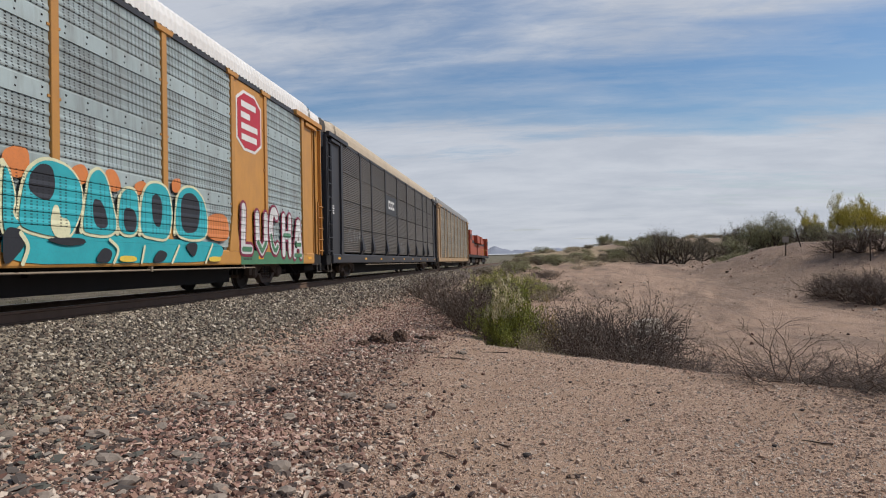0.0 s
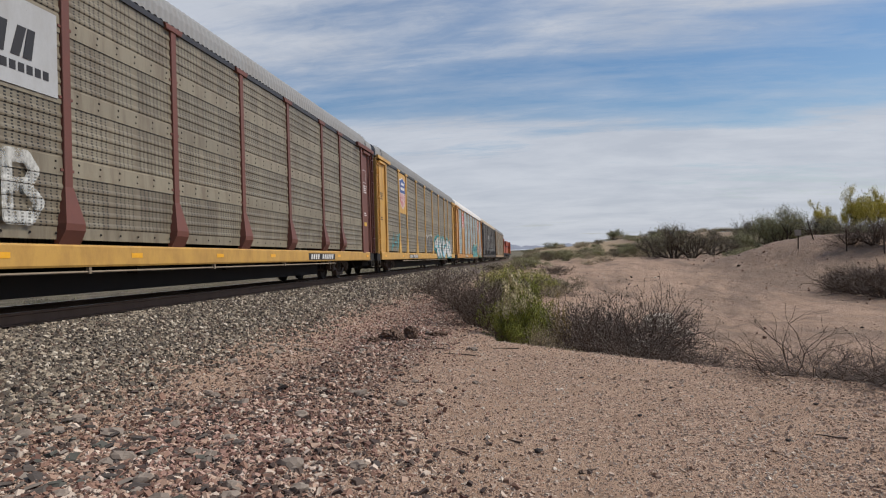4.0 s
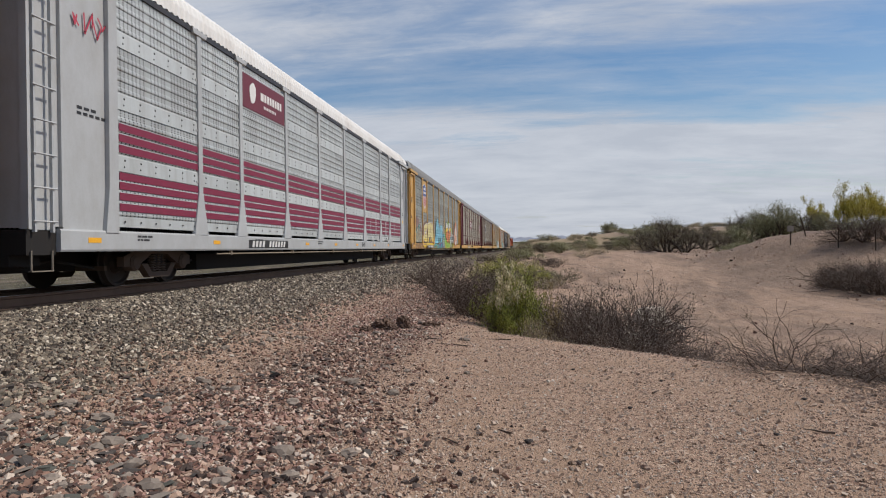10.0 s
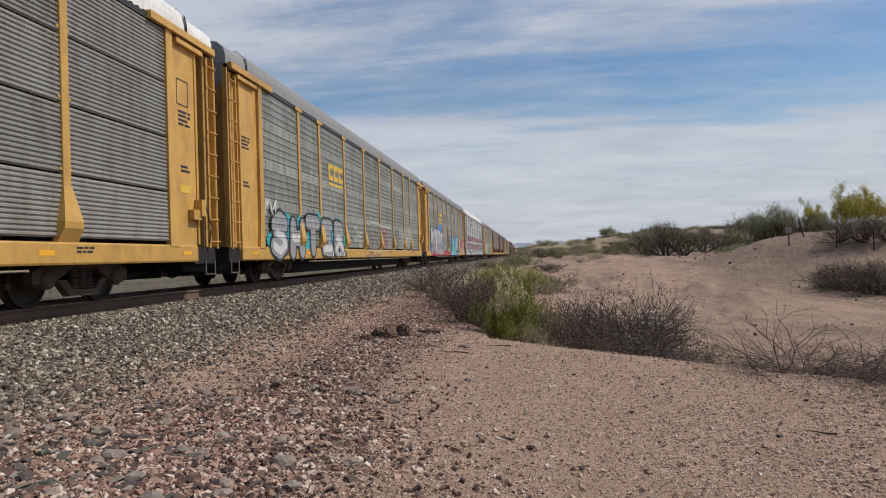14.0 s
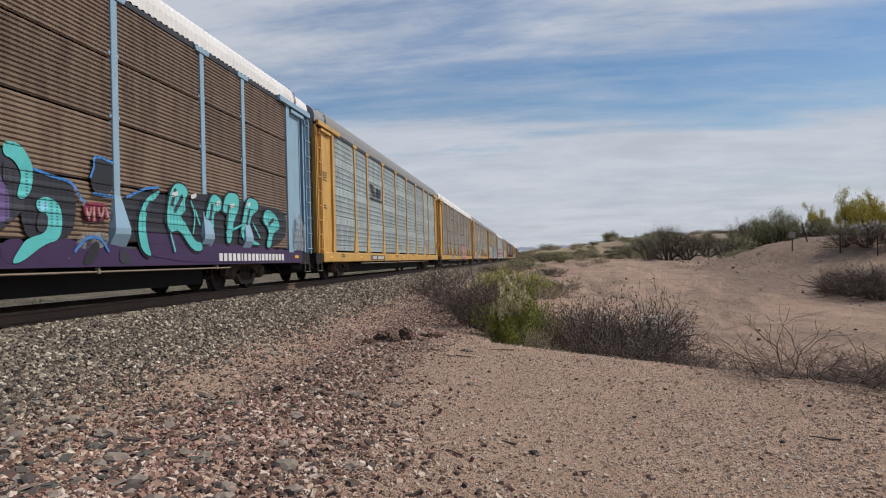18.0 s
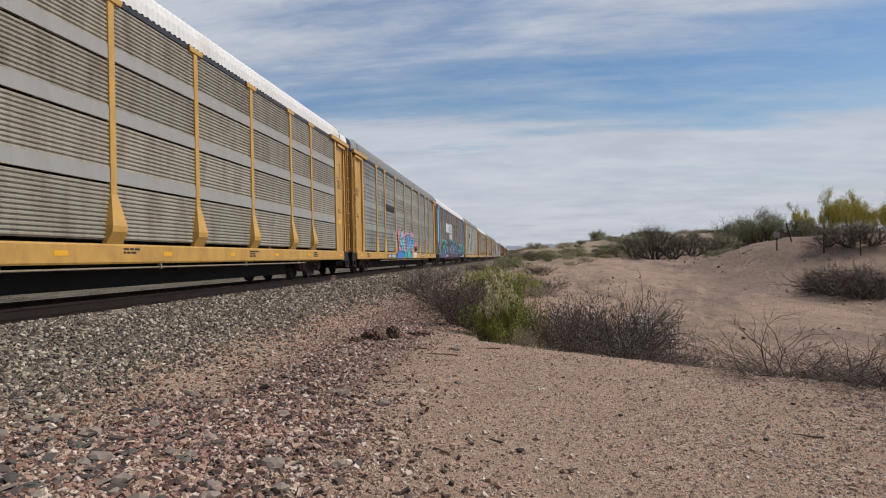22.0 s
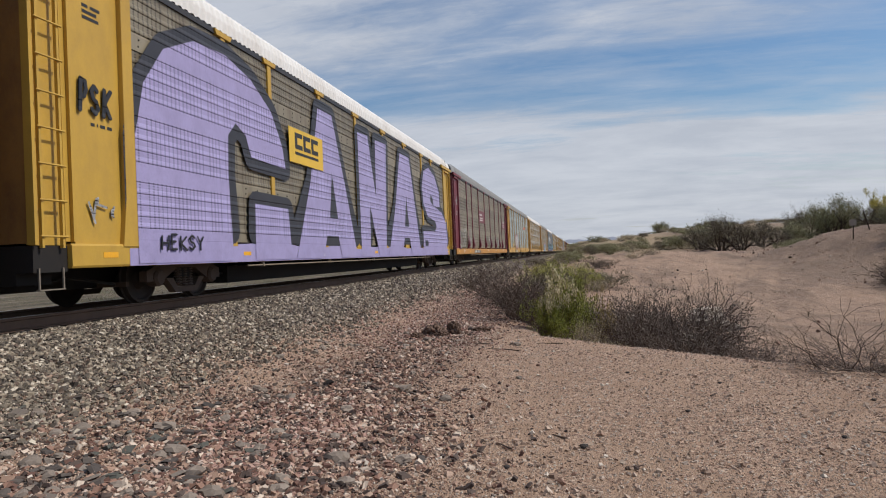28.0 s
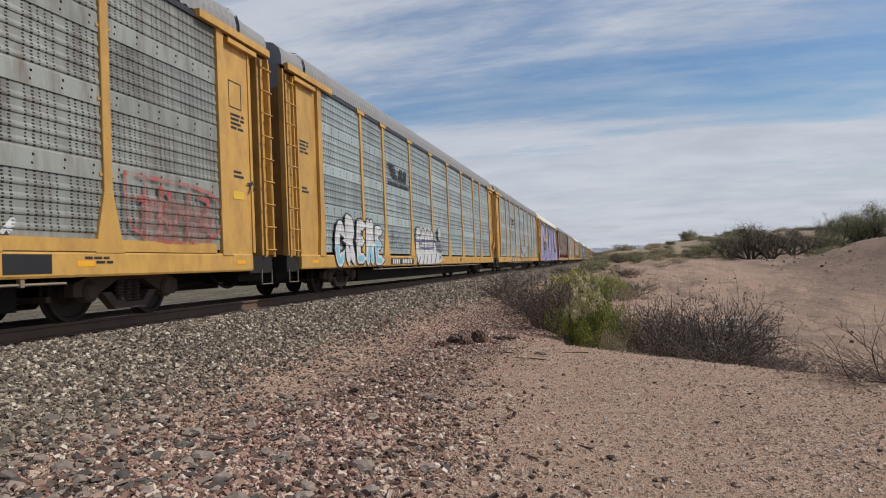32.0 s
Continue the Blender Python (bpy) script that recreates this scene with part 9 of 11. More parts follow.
    mural(k, "faded pink and white letters with worn white edges", [
        ("worn_grey", 0, [(-1.26, 1.87), (-0.63, 1.9), (0.25, 1.87), (1.37, 1.86), (1.36, 0.92), (-1.25, 0.89)]),
        ("worn_pink", 0, [(1.7, 1.84), (2.69, 1.91), (3.27, 1.78), (3.14, 0.94), (1.63, 0.93)]),
        ("worn_white", 0, [(6.07, 1.93), (7.59, 2.04), (7.52, 1), (6.24, 0.94)]),
        ("worn_white", 0, [(7.8, 1.99), (9.66, 2.09), (9.53, 1.02), (7.69, 0.93)]),
        ("worn_grey", 0, [(4.9, 1.94), (6.08, 1.95), (6.13, 0.98), (4.91, 0.97)]),
        ("worn_cream", 0, [(9.94, 1.34), (10.5, 1.43), (10.28, 0.95), (9.73, 0.95)]),
        ("worn_rose", 0, [(-1.56, 0.69), (1.61, 0.72), (1.59, 0.57), (-1.51, 0.57)]),
        ("worn_white", 0.14, [(-1.26, 1.96), (-1.1, 2.05), (-0.76, 2), (-0.36, 2.1), (0.17, 2.05), (0.75, 2.05), (1.38, 2.01)]),
        ("worn_white", 0.14, [(1.72, 1.99), (2.19, 1.98), (2.9, 1.98), (3.8, 1.99)]),
        ("worn_white", 0.06, [(-1.48, 1.97), (-1.44, 1.41), (-1.25, 0.93)]),
        ("worn_white", 0.06, [(-1.26, 0.87), (-0.01, 0.81), (1.29, 0.85)]),
        ("worn_white", 0.06, [(1.62, 0.82), (3.14, 0.89)]),
        ("worn_white", 0.06, [(7.81, 2.06), (9.66, 2.14)]),
        ("worn_white", 0.06, [(3.58, 2.14), (3.73, 1.81)]),
        ("worn_rose", 0.04, [(-1.09, 1.76), (-1.08, 0.98)]),
        ("worn_rose", 0.04, [(-0.93, 1.78), (-0.64, 1.76), (-0.7, 1.45), (-0.99, 1.4)]),
        ("worn_rose", 0.04, [(-0.44, 0.99), (-0.26, 1.83), (-0.04, 1)]),
        ("worn_rose", 0.04, [(-0.37, 1.34), (-0.05, 1.36)]),
        ("worn_rose", 0.04, [(0.19, 1), (0.28, 1.83), (0.57, 1.52), (0.74, 1.84), (0.73, 1.01)]),
        ("worn_rose", 0.04, [(1, 1.84), (0.98, 0.99)]),
        ("worn_rose", 0.04, [(1, 1.84), (1.33, 1.66), (1.01, 1.45)]),
        ("worn_rose", 0.04, [(1.75, 1), (1.94, 1.8), (2.19, 1.4), (2.42, 1.81), (2.46, 1.01)]),
        ("worn_rose", 0.04, [(2.73, 1.8), (2.74, 0.99), (3.09, 1.02)]),
        ("worn_white", 0.03, [(-1.01, 1.77), (-1, 0.98)]),
        ("worn_white", 0.03, [(-0.21, 1.84), (0.02, 1)]),
        ("worn_white", 0.03, [(0.38, 1.84), (0.65, 1.53)]),
        ("worn_white", 0.03, [(1.13, 1.8), (1.11, 0.99)]),
        ("worn_white", 0.03, [(2.05, 1.79), (2.29, 1.41)]),
        ("worn_white", 0.03, [(2.89, 1.81), (2.91, 1.05)]),
        ("worn_aqua", 0.07, [(3.65, 1.86), (3.82, 1.47), (4.09, 1.83)]),
        ("worn_aqua", 0.07, [(3.91, 1.47), (3.86, 1.26)]),
        ("worn_grey", 0.05, [(5.23, 1.78), (5.06, 1.15), (5.69, 1.1), (5.82, 1.68)]),
        ("worn_grey", 0.05, [(6.33, 1.84), (6.25, 1.05)]),
        ("worn_grey", 0.05, [(6.85, 1.89), (6.93, 1.06)]),
        ("worn_grey", 0.05, [(8.25, 1.94), (8.24, 1.01)]),
        ("worn_grey", 0.05, [(8.92, 1.9), (8.72, 1.01), (9.23, 1.09)]),
        ("worn_grey", 0.05, [(11.13, 1.77), (11.75, 1.88), (11.86, 1.3), (11.04, 1.12), (10.92, 1.52)]),
        ("worn_white", 0.045, [(-1.27, 0.65), (-1.05, 0.57), (-0.72, 0.64), (-0.4, 0.57)]),
        ("worn_white", 0.045, [(-0.03, 0.64), (0.15, 0.57), (0.55, 0.66)]),
        ("worn_white", 0.045, [(0.96, 0.68), (1.15, 0.57), (1.57, 0.68)]),
    ])
    scrawl(k, 12.75, 3.7, 0.35, "white", 45, 3, 0.03, SIDE + 0.0)
    number_plate(k)
    sill_marks(k, 5, "black_mark")
    end_lettering(k, "black_mark")
    end_lettering(k, "black_mark", 1)
    hand_brake(k)

    k = car(8, "yellow", "yellow", "f_grey", flare=False, fluted=True, roof="roof_white", label="yellow autorack wagon with grey corrugated panels and pink graffiti")
    mural(k, "pink block letters with dark outlines over pale green", [
        ("worn_aqua", 0, [(1.16, 1.04), (1.63, 1.87), (2.4, 2.07), (4.15, 2.11), (4.72, 2.02), (5.1, 1.48), (5.86, 1.03), (5.72, 0.62), (1.14, 0.61)]),
        ("worn_aqua", 0, [(0.48, 1.67), (0.95, 1.65), (1.26, 1.34), (1.19, 1), (0.38, 0.98)]),
        ("worn_aqua", 0, [(0.34, 0.94), (1.3, 0.93), (1.17, 0.61), (0.19, 0.61)]),
        ("worn_orange", 0, [(0.09, 1.5), (0.35, 1.42), (0.3, 1.28), (0.08, 1.28)]),
        ("maroon", 0.08, [(1.59, 1.82), (2.34, 1.9), (2.24, 1.55), (1.88, 1.49), (1.85, 1.38), (2.2, 1.43), (2.17, 1.11), (1.89, 1.02), (1.65, 1.02), (1.52, 1.4), (1.59, 1.82), (2.34, 1.9)]),
        ("maroon", 0.08, [(2.39, 1.88), (3.01, 1.9), (3.16, 1.73), (3.11, 1.37), (2.93, 1.1), (3.12, 1.01), (2.42, 1.02), (2.29, 1.12), (2.39, 1.88), (3.01, 1.9)]),
        ("maroon", 0.08, [(3.28, 1.88), (3.89, 1.9), (4.04, 1.42), (4.09, 1.01), (3.16, 1.01), (3.17, 1.19), (3.26, 1.47), (3.28, 1.88), (3.89, 1.9)]),
        ("maroon", 0.08, [(4.14, 1.89), (4.38, 1.94), (4.57, 1.9), (4.59, 1.45), (4.76, 1.82), (5.11, 1.91), (4.88, 1.26), (4.71, 1), (4.28, 1.02), (4.11, 1.33), (4.14, 1.89), (4.38, 1.94)]),
        ("maroon", 0.08, [(1.53, 0.99), (2.22, 0.97), (2.07, 0.62), (1.2, 0.63), (1.53, 0.99), (2.22, 0.97)]),
        ("maroon", 0.08, [(2.42, 0.97), (2.56, 1), (2.61, 0.61), (2.23, 0.61), (2.42, 0.97), (2.56, 1)]),
        ("maroon", 0.08, [(2.7, 0.92), (3.12, 0.95), (3.14, 0.61), (2.69, 0.61), (2.7, 0.92), (3.12, 0.95)]),
        ("maroon", 0.08, [(3.61, 0.98), (4.32, 0.97), (4.16, 0.6), (3.5, 0.62), (3.61, 0.98), (4.32, 0.97)]),
        ("maroon", 0.08, [(4.46, 0.95), (5.29, 0.96), (5.16, 0.6), (4.54, 0.6), (4.46, 0.95), (5.29, 0.96)]),
        ("pink", 0, [(1.59, 1.82), (2.34, 1.9), (2.24, 1.55), (1.88, 1.49), (1.85, 1.38), (2.2, 1.43), (2.17, 1.11), (1.89, 1.02), (1.65, 1.02), (1.52, 1.4)]),
        ("pink", 0, [(2.39, 1.88), (3.01, 1.9), (3.16, 1.73), (3.11, 1.37), (2.93, 1.1), (3.12, 1.01), (2.42, 1.02), (2.29, 1.12)]),
        ("pink", 0, [(3.28, 1.88), (3.89, 1.9), (4.04, 1.42), (4.09, 1.01), (3.16, 1.01), (3.17, 1.19), (3.26, 1.47)]),
        ("pink", 0, [(4.14, 1.89), (4.38, 1.94), (4.57, 1.9), (4.59, 1.45), (4.76, 1.82), (5.11, 1.91), (4.88, 1.26), (4.71, 1), (4.28, 1.02), (4.11, 1.33)]),
        ("pink", 0, [(1.53, 0.99), (2.22, 0.97), (2.07, 0.62), (1.2, 0.63)]),
        ("pink", 0, [(2.42, 0.97), (2.56, 1), (2.61, 0.61), (2.23, 0.61)]),
        ("pink", 0, [(2.7, 0.92), (3.12, 0.95), (3.14, 0.61), (2.69, 0.61)]),
        ("pink", 0, [(3.61, 0.98), (4.32, 0.97), (4.16, 0.6), (3.5, 0.62)]),
        ("pink", 0, [(4.46, 0.95), (5.29, 0.96), (5.16, 0.6), (4.54, 0.6)]),
        ("worn_aqua", 0, [(2.62, 1.51), (2.77, 1.52), (2.75, 1.28), (2.61, 1.24)]),
        ("worn_aqua", 0, [(3.55, 1.49), (3.68, 1.5), (3.68, 1.24), (3.51, 1.21)]),
        ("yellow", 0, [(2.59, 0.9), (3.09, 0.91), (3.08, 0.79), (2.59, 0.79)]),
        ("red", 0.06, [(4.7, 0.8), (4.88, 0.8)]),
        ("red", 0.06, [(4.78, 0.8), (4.78, 0.67)]),
        ("red", 0.06, [(4.94, 0.8), (5.12, 0.8)]),
        ("red", 0.06, [(5.02, 0.8), (5.01, 0.67)]),
        ("white", 0.04, [(5.68, 1.84), (5.78, 1.63), (5.94, 1.86), (6.02, 1.64)]),
        ("white", 0.04, [(6.09, 1.84), (6.21, 1.68), (6.43, 1.84)]),
        ("white", 0.04, [(5.61, 1.62), (6.26, 1.59)]),
        ("white", 0.04, [(5.65, 1.43), (5.88, 1.39)]),
        ("white", 0.04, [(6.13, 1.48), (6.37, 1.35)]),
        ("white", 0, [(0.64, 1.67), (0.75, 1.7), (0.79, 1.56), (0.64, 1.55)]),
        ("white", 0, [(0.87, 1.61), (0.97, 1.51), (0.91, 1.39), (0.84, 1.5)]),
    ], 1)
    number_plate(k)
    sill_marks(k, 6, "black_mark")
    end_lettering(k, "black_mark", 1)
    hand_brake(k)

    k = car(9, "yellow", "yellow", "p_silver", label="yellow autorack wagon with clean silver panels and a black emblem")
    slanted_bars(k, -7.2, 3.2, "black_mark")
    number_plate(k)
    sill_marks(k, 7, "black_mark")
    end_lettering(k, "black_mark")
    end_lettering(k, "black_mark", 1)
    hand_brake(k)

    k = car(10, "blue", "charcoal", "f_brown", fluted=True, flare=False, roof="roof_white", label="pale blue autorack wagon with rusty brown corrugated panels and teal graffiti")
    mural(k, "dark letters with bright teal outlines", [
        ("ash", 0, [(-12.67, 1.38), (-12.02, 1.79), (-11.09, 2.21), (-9.67, 2.23), (-7.65, 2.2), (-6.69, 1.75), (-5.55, 2.05), (-4.89, 2.46), (-4.24, 2.27), (-4.37, 0.91), (-12.33, 0.58), (-12.76, 0.76)]),
        ("ash", 0, [(-4.23, 2.4), (-1.01, 2.39), (2.4, 2.3), (2.5, 0.85), (-4.38, 0.85)]),
        ("violet", 0, [(-11.15, 1.08), (-10.09, 0.98), (-6.76, 0.94), (-6.79, 0.62), (-11.97, 0.6)]),
        ("violet", 0, [(-3.96, 1.54), (-1.98, 1.76), (1, 1.91), (2.2, 1.85), (2.2, 0.89), (-4.02, 0.89)]),
        ("maroon", 0, [(-5.59, 1.59), (-4.47, 1.7), (-4.63, 0.97), (-5.7, 0.95)]),
        ("pink", 0.06, [(-5.47, 1.54), (-5.27, 1.02)]),
        ("pink", 0.06, [(-5.04, 1.55), (-4.72, 1.45), (-5.06, 1.26), (-4.76, 1.02)]),
        ("aqua", 0.15, [(-9.78, 2.16), (-10.8, 2.19), (-11.51, 1.97), (-11.91, 1.65), (-11.54, 1.45), (-11.75, 1.14), (-12.05, 0.91), (-12.23, 0.58)]),
        ("aqua", 0.15, [(-10.95, 0.97), (-10.49, 1.77), (-10.22, 0.98)]),
        ("aqua", 0.15, [(-10.83, 1.17), (-10.34, 1.19)]),
        ("aqua", 0.15, [(-10.08, 1.61), (-9.7, 1.74), (-9.87, 1.29), (-9.75, 0.99)]),
        ("aqua", 0.15, [(-9.49, 2.21), (-9.33, 1.86), (-9.52, 1.22), (-9.84, 0.94)]),
        ("aqua", 0.15, [(-9.03, 2.16), (-8.96, 1.14), (-8.61, 1.04)]),
        ("aqua", 0.15, [(-8.77, 2.14), (-7.99, 2.12), (-7.5, 1.91), (-7.43, 1.34)]),
        ("aqua", 0.15, [(-8.33, 1.94), (-8.22, 1.66), (-7.79, 1.48)]),
        ("aqua", 0.15, [(-7.75, 0.78), (-6.96, 1.65), (-6.23, 1.45), (-6.44, 0.98)]),
        ("aqua", 0.13, [(-4.24, 2.27), (-3.44, 2.47), (-1.92, 2.29), (-1.03, 2.21)]),
        ("aqua", 0.13, [(-3.83, 1.04), (-3.59, 1.62), (-2.31, 1.86), (-2.48, 0.99)]),
        ("aqua", 0.13, [(-1.83, 1.07), (-1.43, 1.93)]),
        ("aqua", 0.13, [(-1.05, 1.08), (-0.8, 2.11), (0.08, 2.35), (1.13, 2.07), (1.01, 1.04)]),
        ("white", 0.05, [(-10.88, 2.12), (-10.78, 2.08)]),
        ("white", 0.06, [(-11.38, 1.93), (-11.27, 1.89)]),
        ("white", 0.05, [(-8.11, 2.04), (-7.94, 1.97)]),
        ("white", 0.05, [(-4.08, 2.19), (-3.84, 2.12)]),
        ("white", 0.04, [(-12.34, 1.94), (-12.31, 1.8)]),
        ("white", 0.04, [(-12.16, 1.96), (-12.15, 1.7)]),
        ("white", 0.04, [(-12.01, 1.97), (-12, 1.72)]),
        ("white", 0.04, [(-12.32, 1.69), (-12.01, 1.7)]),
    ])
    mural(k, "dark clouds and round aqua letters with black shading", [
        ("black", 0, [(2.56, 1.93), (2.99, 1.92), (3.41, 1.84), (3.53, 1.62), (3.49, 1.21), (3.33, 0.98), (2.52, 0.92), (2.37, 1.34)]),
        ("plum", 0, [(2.05, 0.94), (2.48, 0.98), (2.51, 0.62), (2.04, 0.64)]),
        ("plum", 0, [(2.95, 0.97), (3.53, 1.01), (3.31, 0.61), (2.68, 0.62), (2.86, 0.81)]),
        ("black", 0, [(3.86, 1.96), (4, 2.14), (3.95, 2.28), (4.14, 2.3), (4.41, 2.26), (4.46, 2.14), (4.42, 1.73), (3.93, 1.72)]),
        ("maroon", 0, [(3.67, 1.51), (3.87, 1.58), (4.29, 1.58), (4.28, 1.31), (3.7, 1.25)]),
        ("worn_grey", 0, [(3.58, 1.08), (4.3, 1.14), (4.29, 0.91), (4, 0.85), (3.47, 0.85)]),
        ("black", 0, [(3.61, 0.61), (3.84, 0.9), (4.01, 0.99), (4.08, 0.82), (3.88, 0.61)]),
        ("ash", 0, [(4.54, 0.62), (4.63, 0.94), (5.02, 0.6)]),
        ("black", 0, [(4.37, 1.47), (4.84, 1.81), (5.5, 1.91), (6.26, 1.86), (7.92, 2.1), (10.03, 2.03), (12.5, 2.03), (12.13, 0.9), (5.04, 0.94), (4.41, 1.11)]),
        ("plum", 0, [(5.05, 1.17), (6.22, 1.18), (8.06, 1), (11.74, 1.01), (11.64, 0.59), (5.44, 0.63)]),
        ("blue", 0.045, [(2.66, 1.93), (2.99, 1.87), (3.44, 1.84), (3.61, 1.62), (3.71, 1.55)]),
        ("blue", 0.045, [(3.86, 1.96), (3.96, 2.13), (3.94, 2.28), (4.14, 2.31), (4.42, 2.26)]),
        ("blue", 0.045, [(3.92, 1.71), (4.44, 1.7)]),
        ("blue", 0.045, [(3.47, 0.81), (3.74, 1.03), (4.09, 1.03), (4.28, 0.82)]),
        ("blue", 0.045, [(4.81, 1.73), (5.33, 1.93), (5.8, 2)]),
        ("aqua", 0, [(2.1, 2.24), (2.41, 2.24), (2.64, 1.97), (2.61, 1.66), (2.46, 1.49), (2.3, 1.51), (2.43, 1.82), (2.28, 2.01), (2.09, 2.04)]),
        ("ash", 0, [(2.09, 2.01), (2.32, 1.95), (2.39, 1.76), (2.08, 1.63)]),
        ("aqua", 0, [(2.67, 1.51), (2.89, 1.58), (3.14, 1.49), (3.21, 1.26), (3.14, 0.97), (2.82, 0.9), (2.39, 0.65), (2.19, 0.63), (2.4, 0.89), (2.52, 0.98), (2.87, 1.06), (2.92, 1.31), (2.69, 1.36)]),
        ("ash", 0, [(2.72, 1.36), (2.92, 1.32), (2.87, 1.06), (2.65, 1.08)]),
        ("sky", 0, [(2.74, 1.49), (2.9, 1.51), (2.9, 1.37), (2.7, 1.35)]),
        ("black", 0.09, [(5.05, 1.29), (5.28, 1.73), (5.83, 1.97), (5.71, 1.81), (5.42, 1.66), (5.3, 1.3), (5.38, 0.95), (5.51, 0.71), (5.17, 0.83), (5.05, 1.29)]),
        ("black", 0.09, [(6, 1.42), (6.14, 1.93), (6.36, 2.14), (6.69, 2.14), (6.86, 2), (6.68, 1.81), (6.75, 1.64), (6.49, 1.52), (6.74, 1.37), (7.08, 1.03), (7.36, 1.03), (7.4, 0.85), (6.97, 0.85), (6.48, 1.27), (6.14, 1.17), (6, 1.42)]),
        ("black", 0.09, [(7.41, 0.99), (7.59, 1.69), (7.88, 2.1), (8.33, 1.99), (8.27, 1.74), (7.89, 1.67), (7.96, 1.05), (7.41, 0.99)]),
        ("black", 0.09, [(8.32, 1.74), (8.56, 2.16), (9.15, 2.2), (9.25, 1.91), (8.86, 1.48), (8.76, 1.02), (8.49, 1.06), (8.65, 1.67), (8.32, 1.74)]),
        ("black", 0.09, [(9.2, 1.08), (9.49, 1.82), (9.72, 2.16), (10.31, 2.13), (10.35, 1.88), (9.88, 1.74), (9.71, 1.2), (10.65, 1), (9.2, 1.08)]),
        ("black", 0.09, [(10.56, 1.67), (10.87, 1.98), (11.54, 1.85), (11.84, 1.5), (11.28, 1.36), (11.1, 0.95), (10.8, 1), (11.07, 1.41), (10.56, 1.67)]),
        ("aqua", 0, [(5.05, 1.29), (5.28, 1.73), (5.83, 1.97), (5.71, 1.81), (5.42, 1.66), (5.3, 1.3), (5.38, 0.95), (5.51, 0.71), (5.17, 0.83)]),
        ("aqua", 0, [(6, 1.42), (6.14, 1.93), (6.36, 2.14), (6.69, 2.14), (6.86, 2), (6.68, 1.81), (6.75, 1.64), (6.49, 1.52), (6.74, 1.37), (7.08, 1.03), (7.36, 1.03), (7.4, 0.85), (6.97, 0.85), (6.48, 1.27), (6.14, 1.17)]),
        ("aqua", 0, [(7.41, 0.99), (7.59, 1.69), (7.88, 2.1), (8.33, 1.99), (8.27, 1.74), (7.89, 1.67), (7.96, 1.05)]),
        ("aqua", 0, [(8.32, 1.74), (8.56, 2.16), (9.15, 2.2), (9.25, 1.91), (8.86, 1.48), (8.76, 1.02), (8.49, 1.06), (8.65, 1.67)]),
        ("aqua", 0, [(9.2, 1.08), (9.49, 1.82), (9.72, 2.16), (10.31, 2.13), (10.35, 1.88), (9.88, 1.74), (9.71, 1.2), (10.65, 1)]),
        ("aqua", 0, [(10.56, 1.67), (10.87, 1.98), (11.54, 1.85), (11.84, 1.5), (11.28, 1.36), (11.1, 0.95), (10.8, 1), (11.07, 1.41)]),
        ("ash", 0.1, [(5.37, 1.54), (5.49, 1.69)]),
        ("ash", 0.1, [(6.22, 1.73), (6.35, 1.99)]),
        ("ash", 0.1, [(6.33, 1.61), (6.59, 1.89)]),
        ("ash", 0.1, [(7.71, 1.42), (7.86, 1.81)]),
        ("ash", 0.1, [(8.52, 1.46), (8.66, 1.85)]),
        ("ash", 0.1, [(9.51, 1.3), (9.8, 1.85)]),
        ("ash", 0.1, [(11.02, 1.58), (11.34, 1.72)]),
        ("white", 0.09, [(6.26, 1.9), (6.4, 1.94)]),
        ("white", 0.09, [(6.98, 1.92), (7.13, 1.97)]),
        ("white", 0.09, [(8.07, 1.87), (8.2, 1.91)]),
        ("white", 0.09, [(8.77, 1.88), (8.92, 1.91)]),
        ("white", 0.09, [(9.71, 1.97), (9.81, 2)]),
        ("aqua", 0.05, [(6.14, 1.17), (6.29, 0.84)]),
        ("aqua", 0.05, [(7.11, 1.66), (7.28, 1.4)]),
        ("aqua", 0.05, [(6.94, 1.83), (7.11, 1.57), (7, 1.21)]),
        ("aqua", 0.05, [(8.51, 1.26), (9.47, 1.51)]),
        ("aqua", 0.05, [(9.99, 1.53), (10.38, 1.22)]),
        ("rose", 0.05, [(3.7, 1.46), (3.75, 1.29), (3.81, 1.47)]),
        ("rose", 0.05, [(3.88, 1.48), (3.88, 1.3)]),
        ("rose", 0.05, [(3.99, 1.48), (4.05, 1.31), (4.13, 1.51)]),
        ("rose", 0.05, [(4.17, 1.5), (4.26, 1.32)]),
        ("worn_grey", 0, [(12.88, 1.42), (13.32, 2.09), (13.68, 1.71), (14.01, 0.92), (12.77, 0.9)]),
    ])
    plate(k, -7.45, 2.96, 2.75, 0.92, "blue", SIDE + 0.013, "emblem", label="pale blue plate with heavy white blocks")
    s = Shape()
    for o in ([(-7.2, 3.05), (-6.0, 3.05), (-6.0, 3.8), (-7.2, 3.8)], [(-5.75, 3.55), (-4.75, 3.55), (-4.75, 3.8), (-5.75, 3.8)], [(-5.42, 3.05), (-5.07, 3.05), (-5.07, 3.5), (-5.42, 3.5)]):
        s.slab(o, 0.0, 0.004)
    pieces("emblem_bar", s, M["white_mark"], k, at=(SIDE + 0.02, 0, 0))
    for r in (1, 2):
        plate(k, -4.5, PANEL_LO + ROW_H * r + 0.02, 2.9, ROW_H - 0.04, "grey", SIDE + 0.010, "replacement_sheet", label="paler grey replacement sheet")
    sill_paint(k, -12.3, 13.0, "plum")
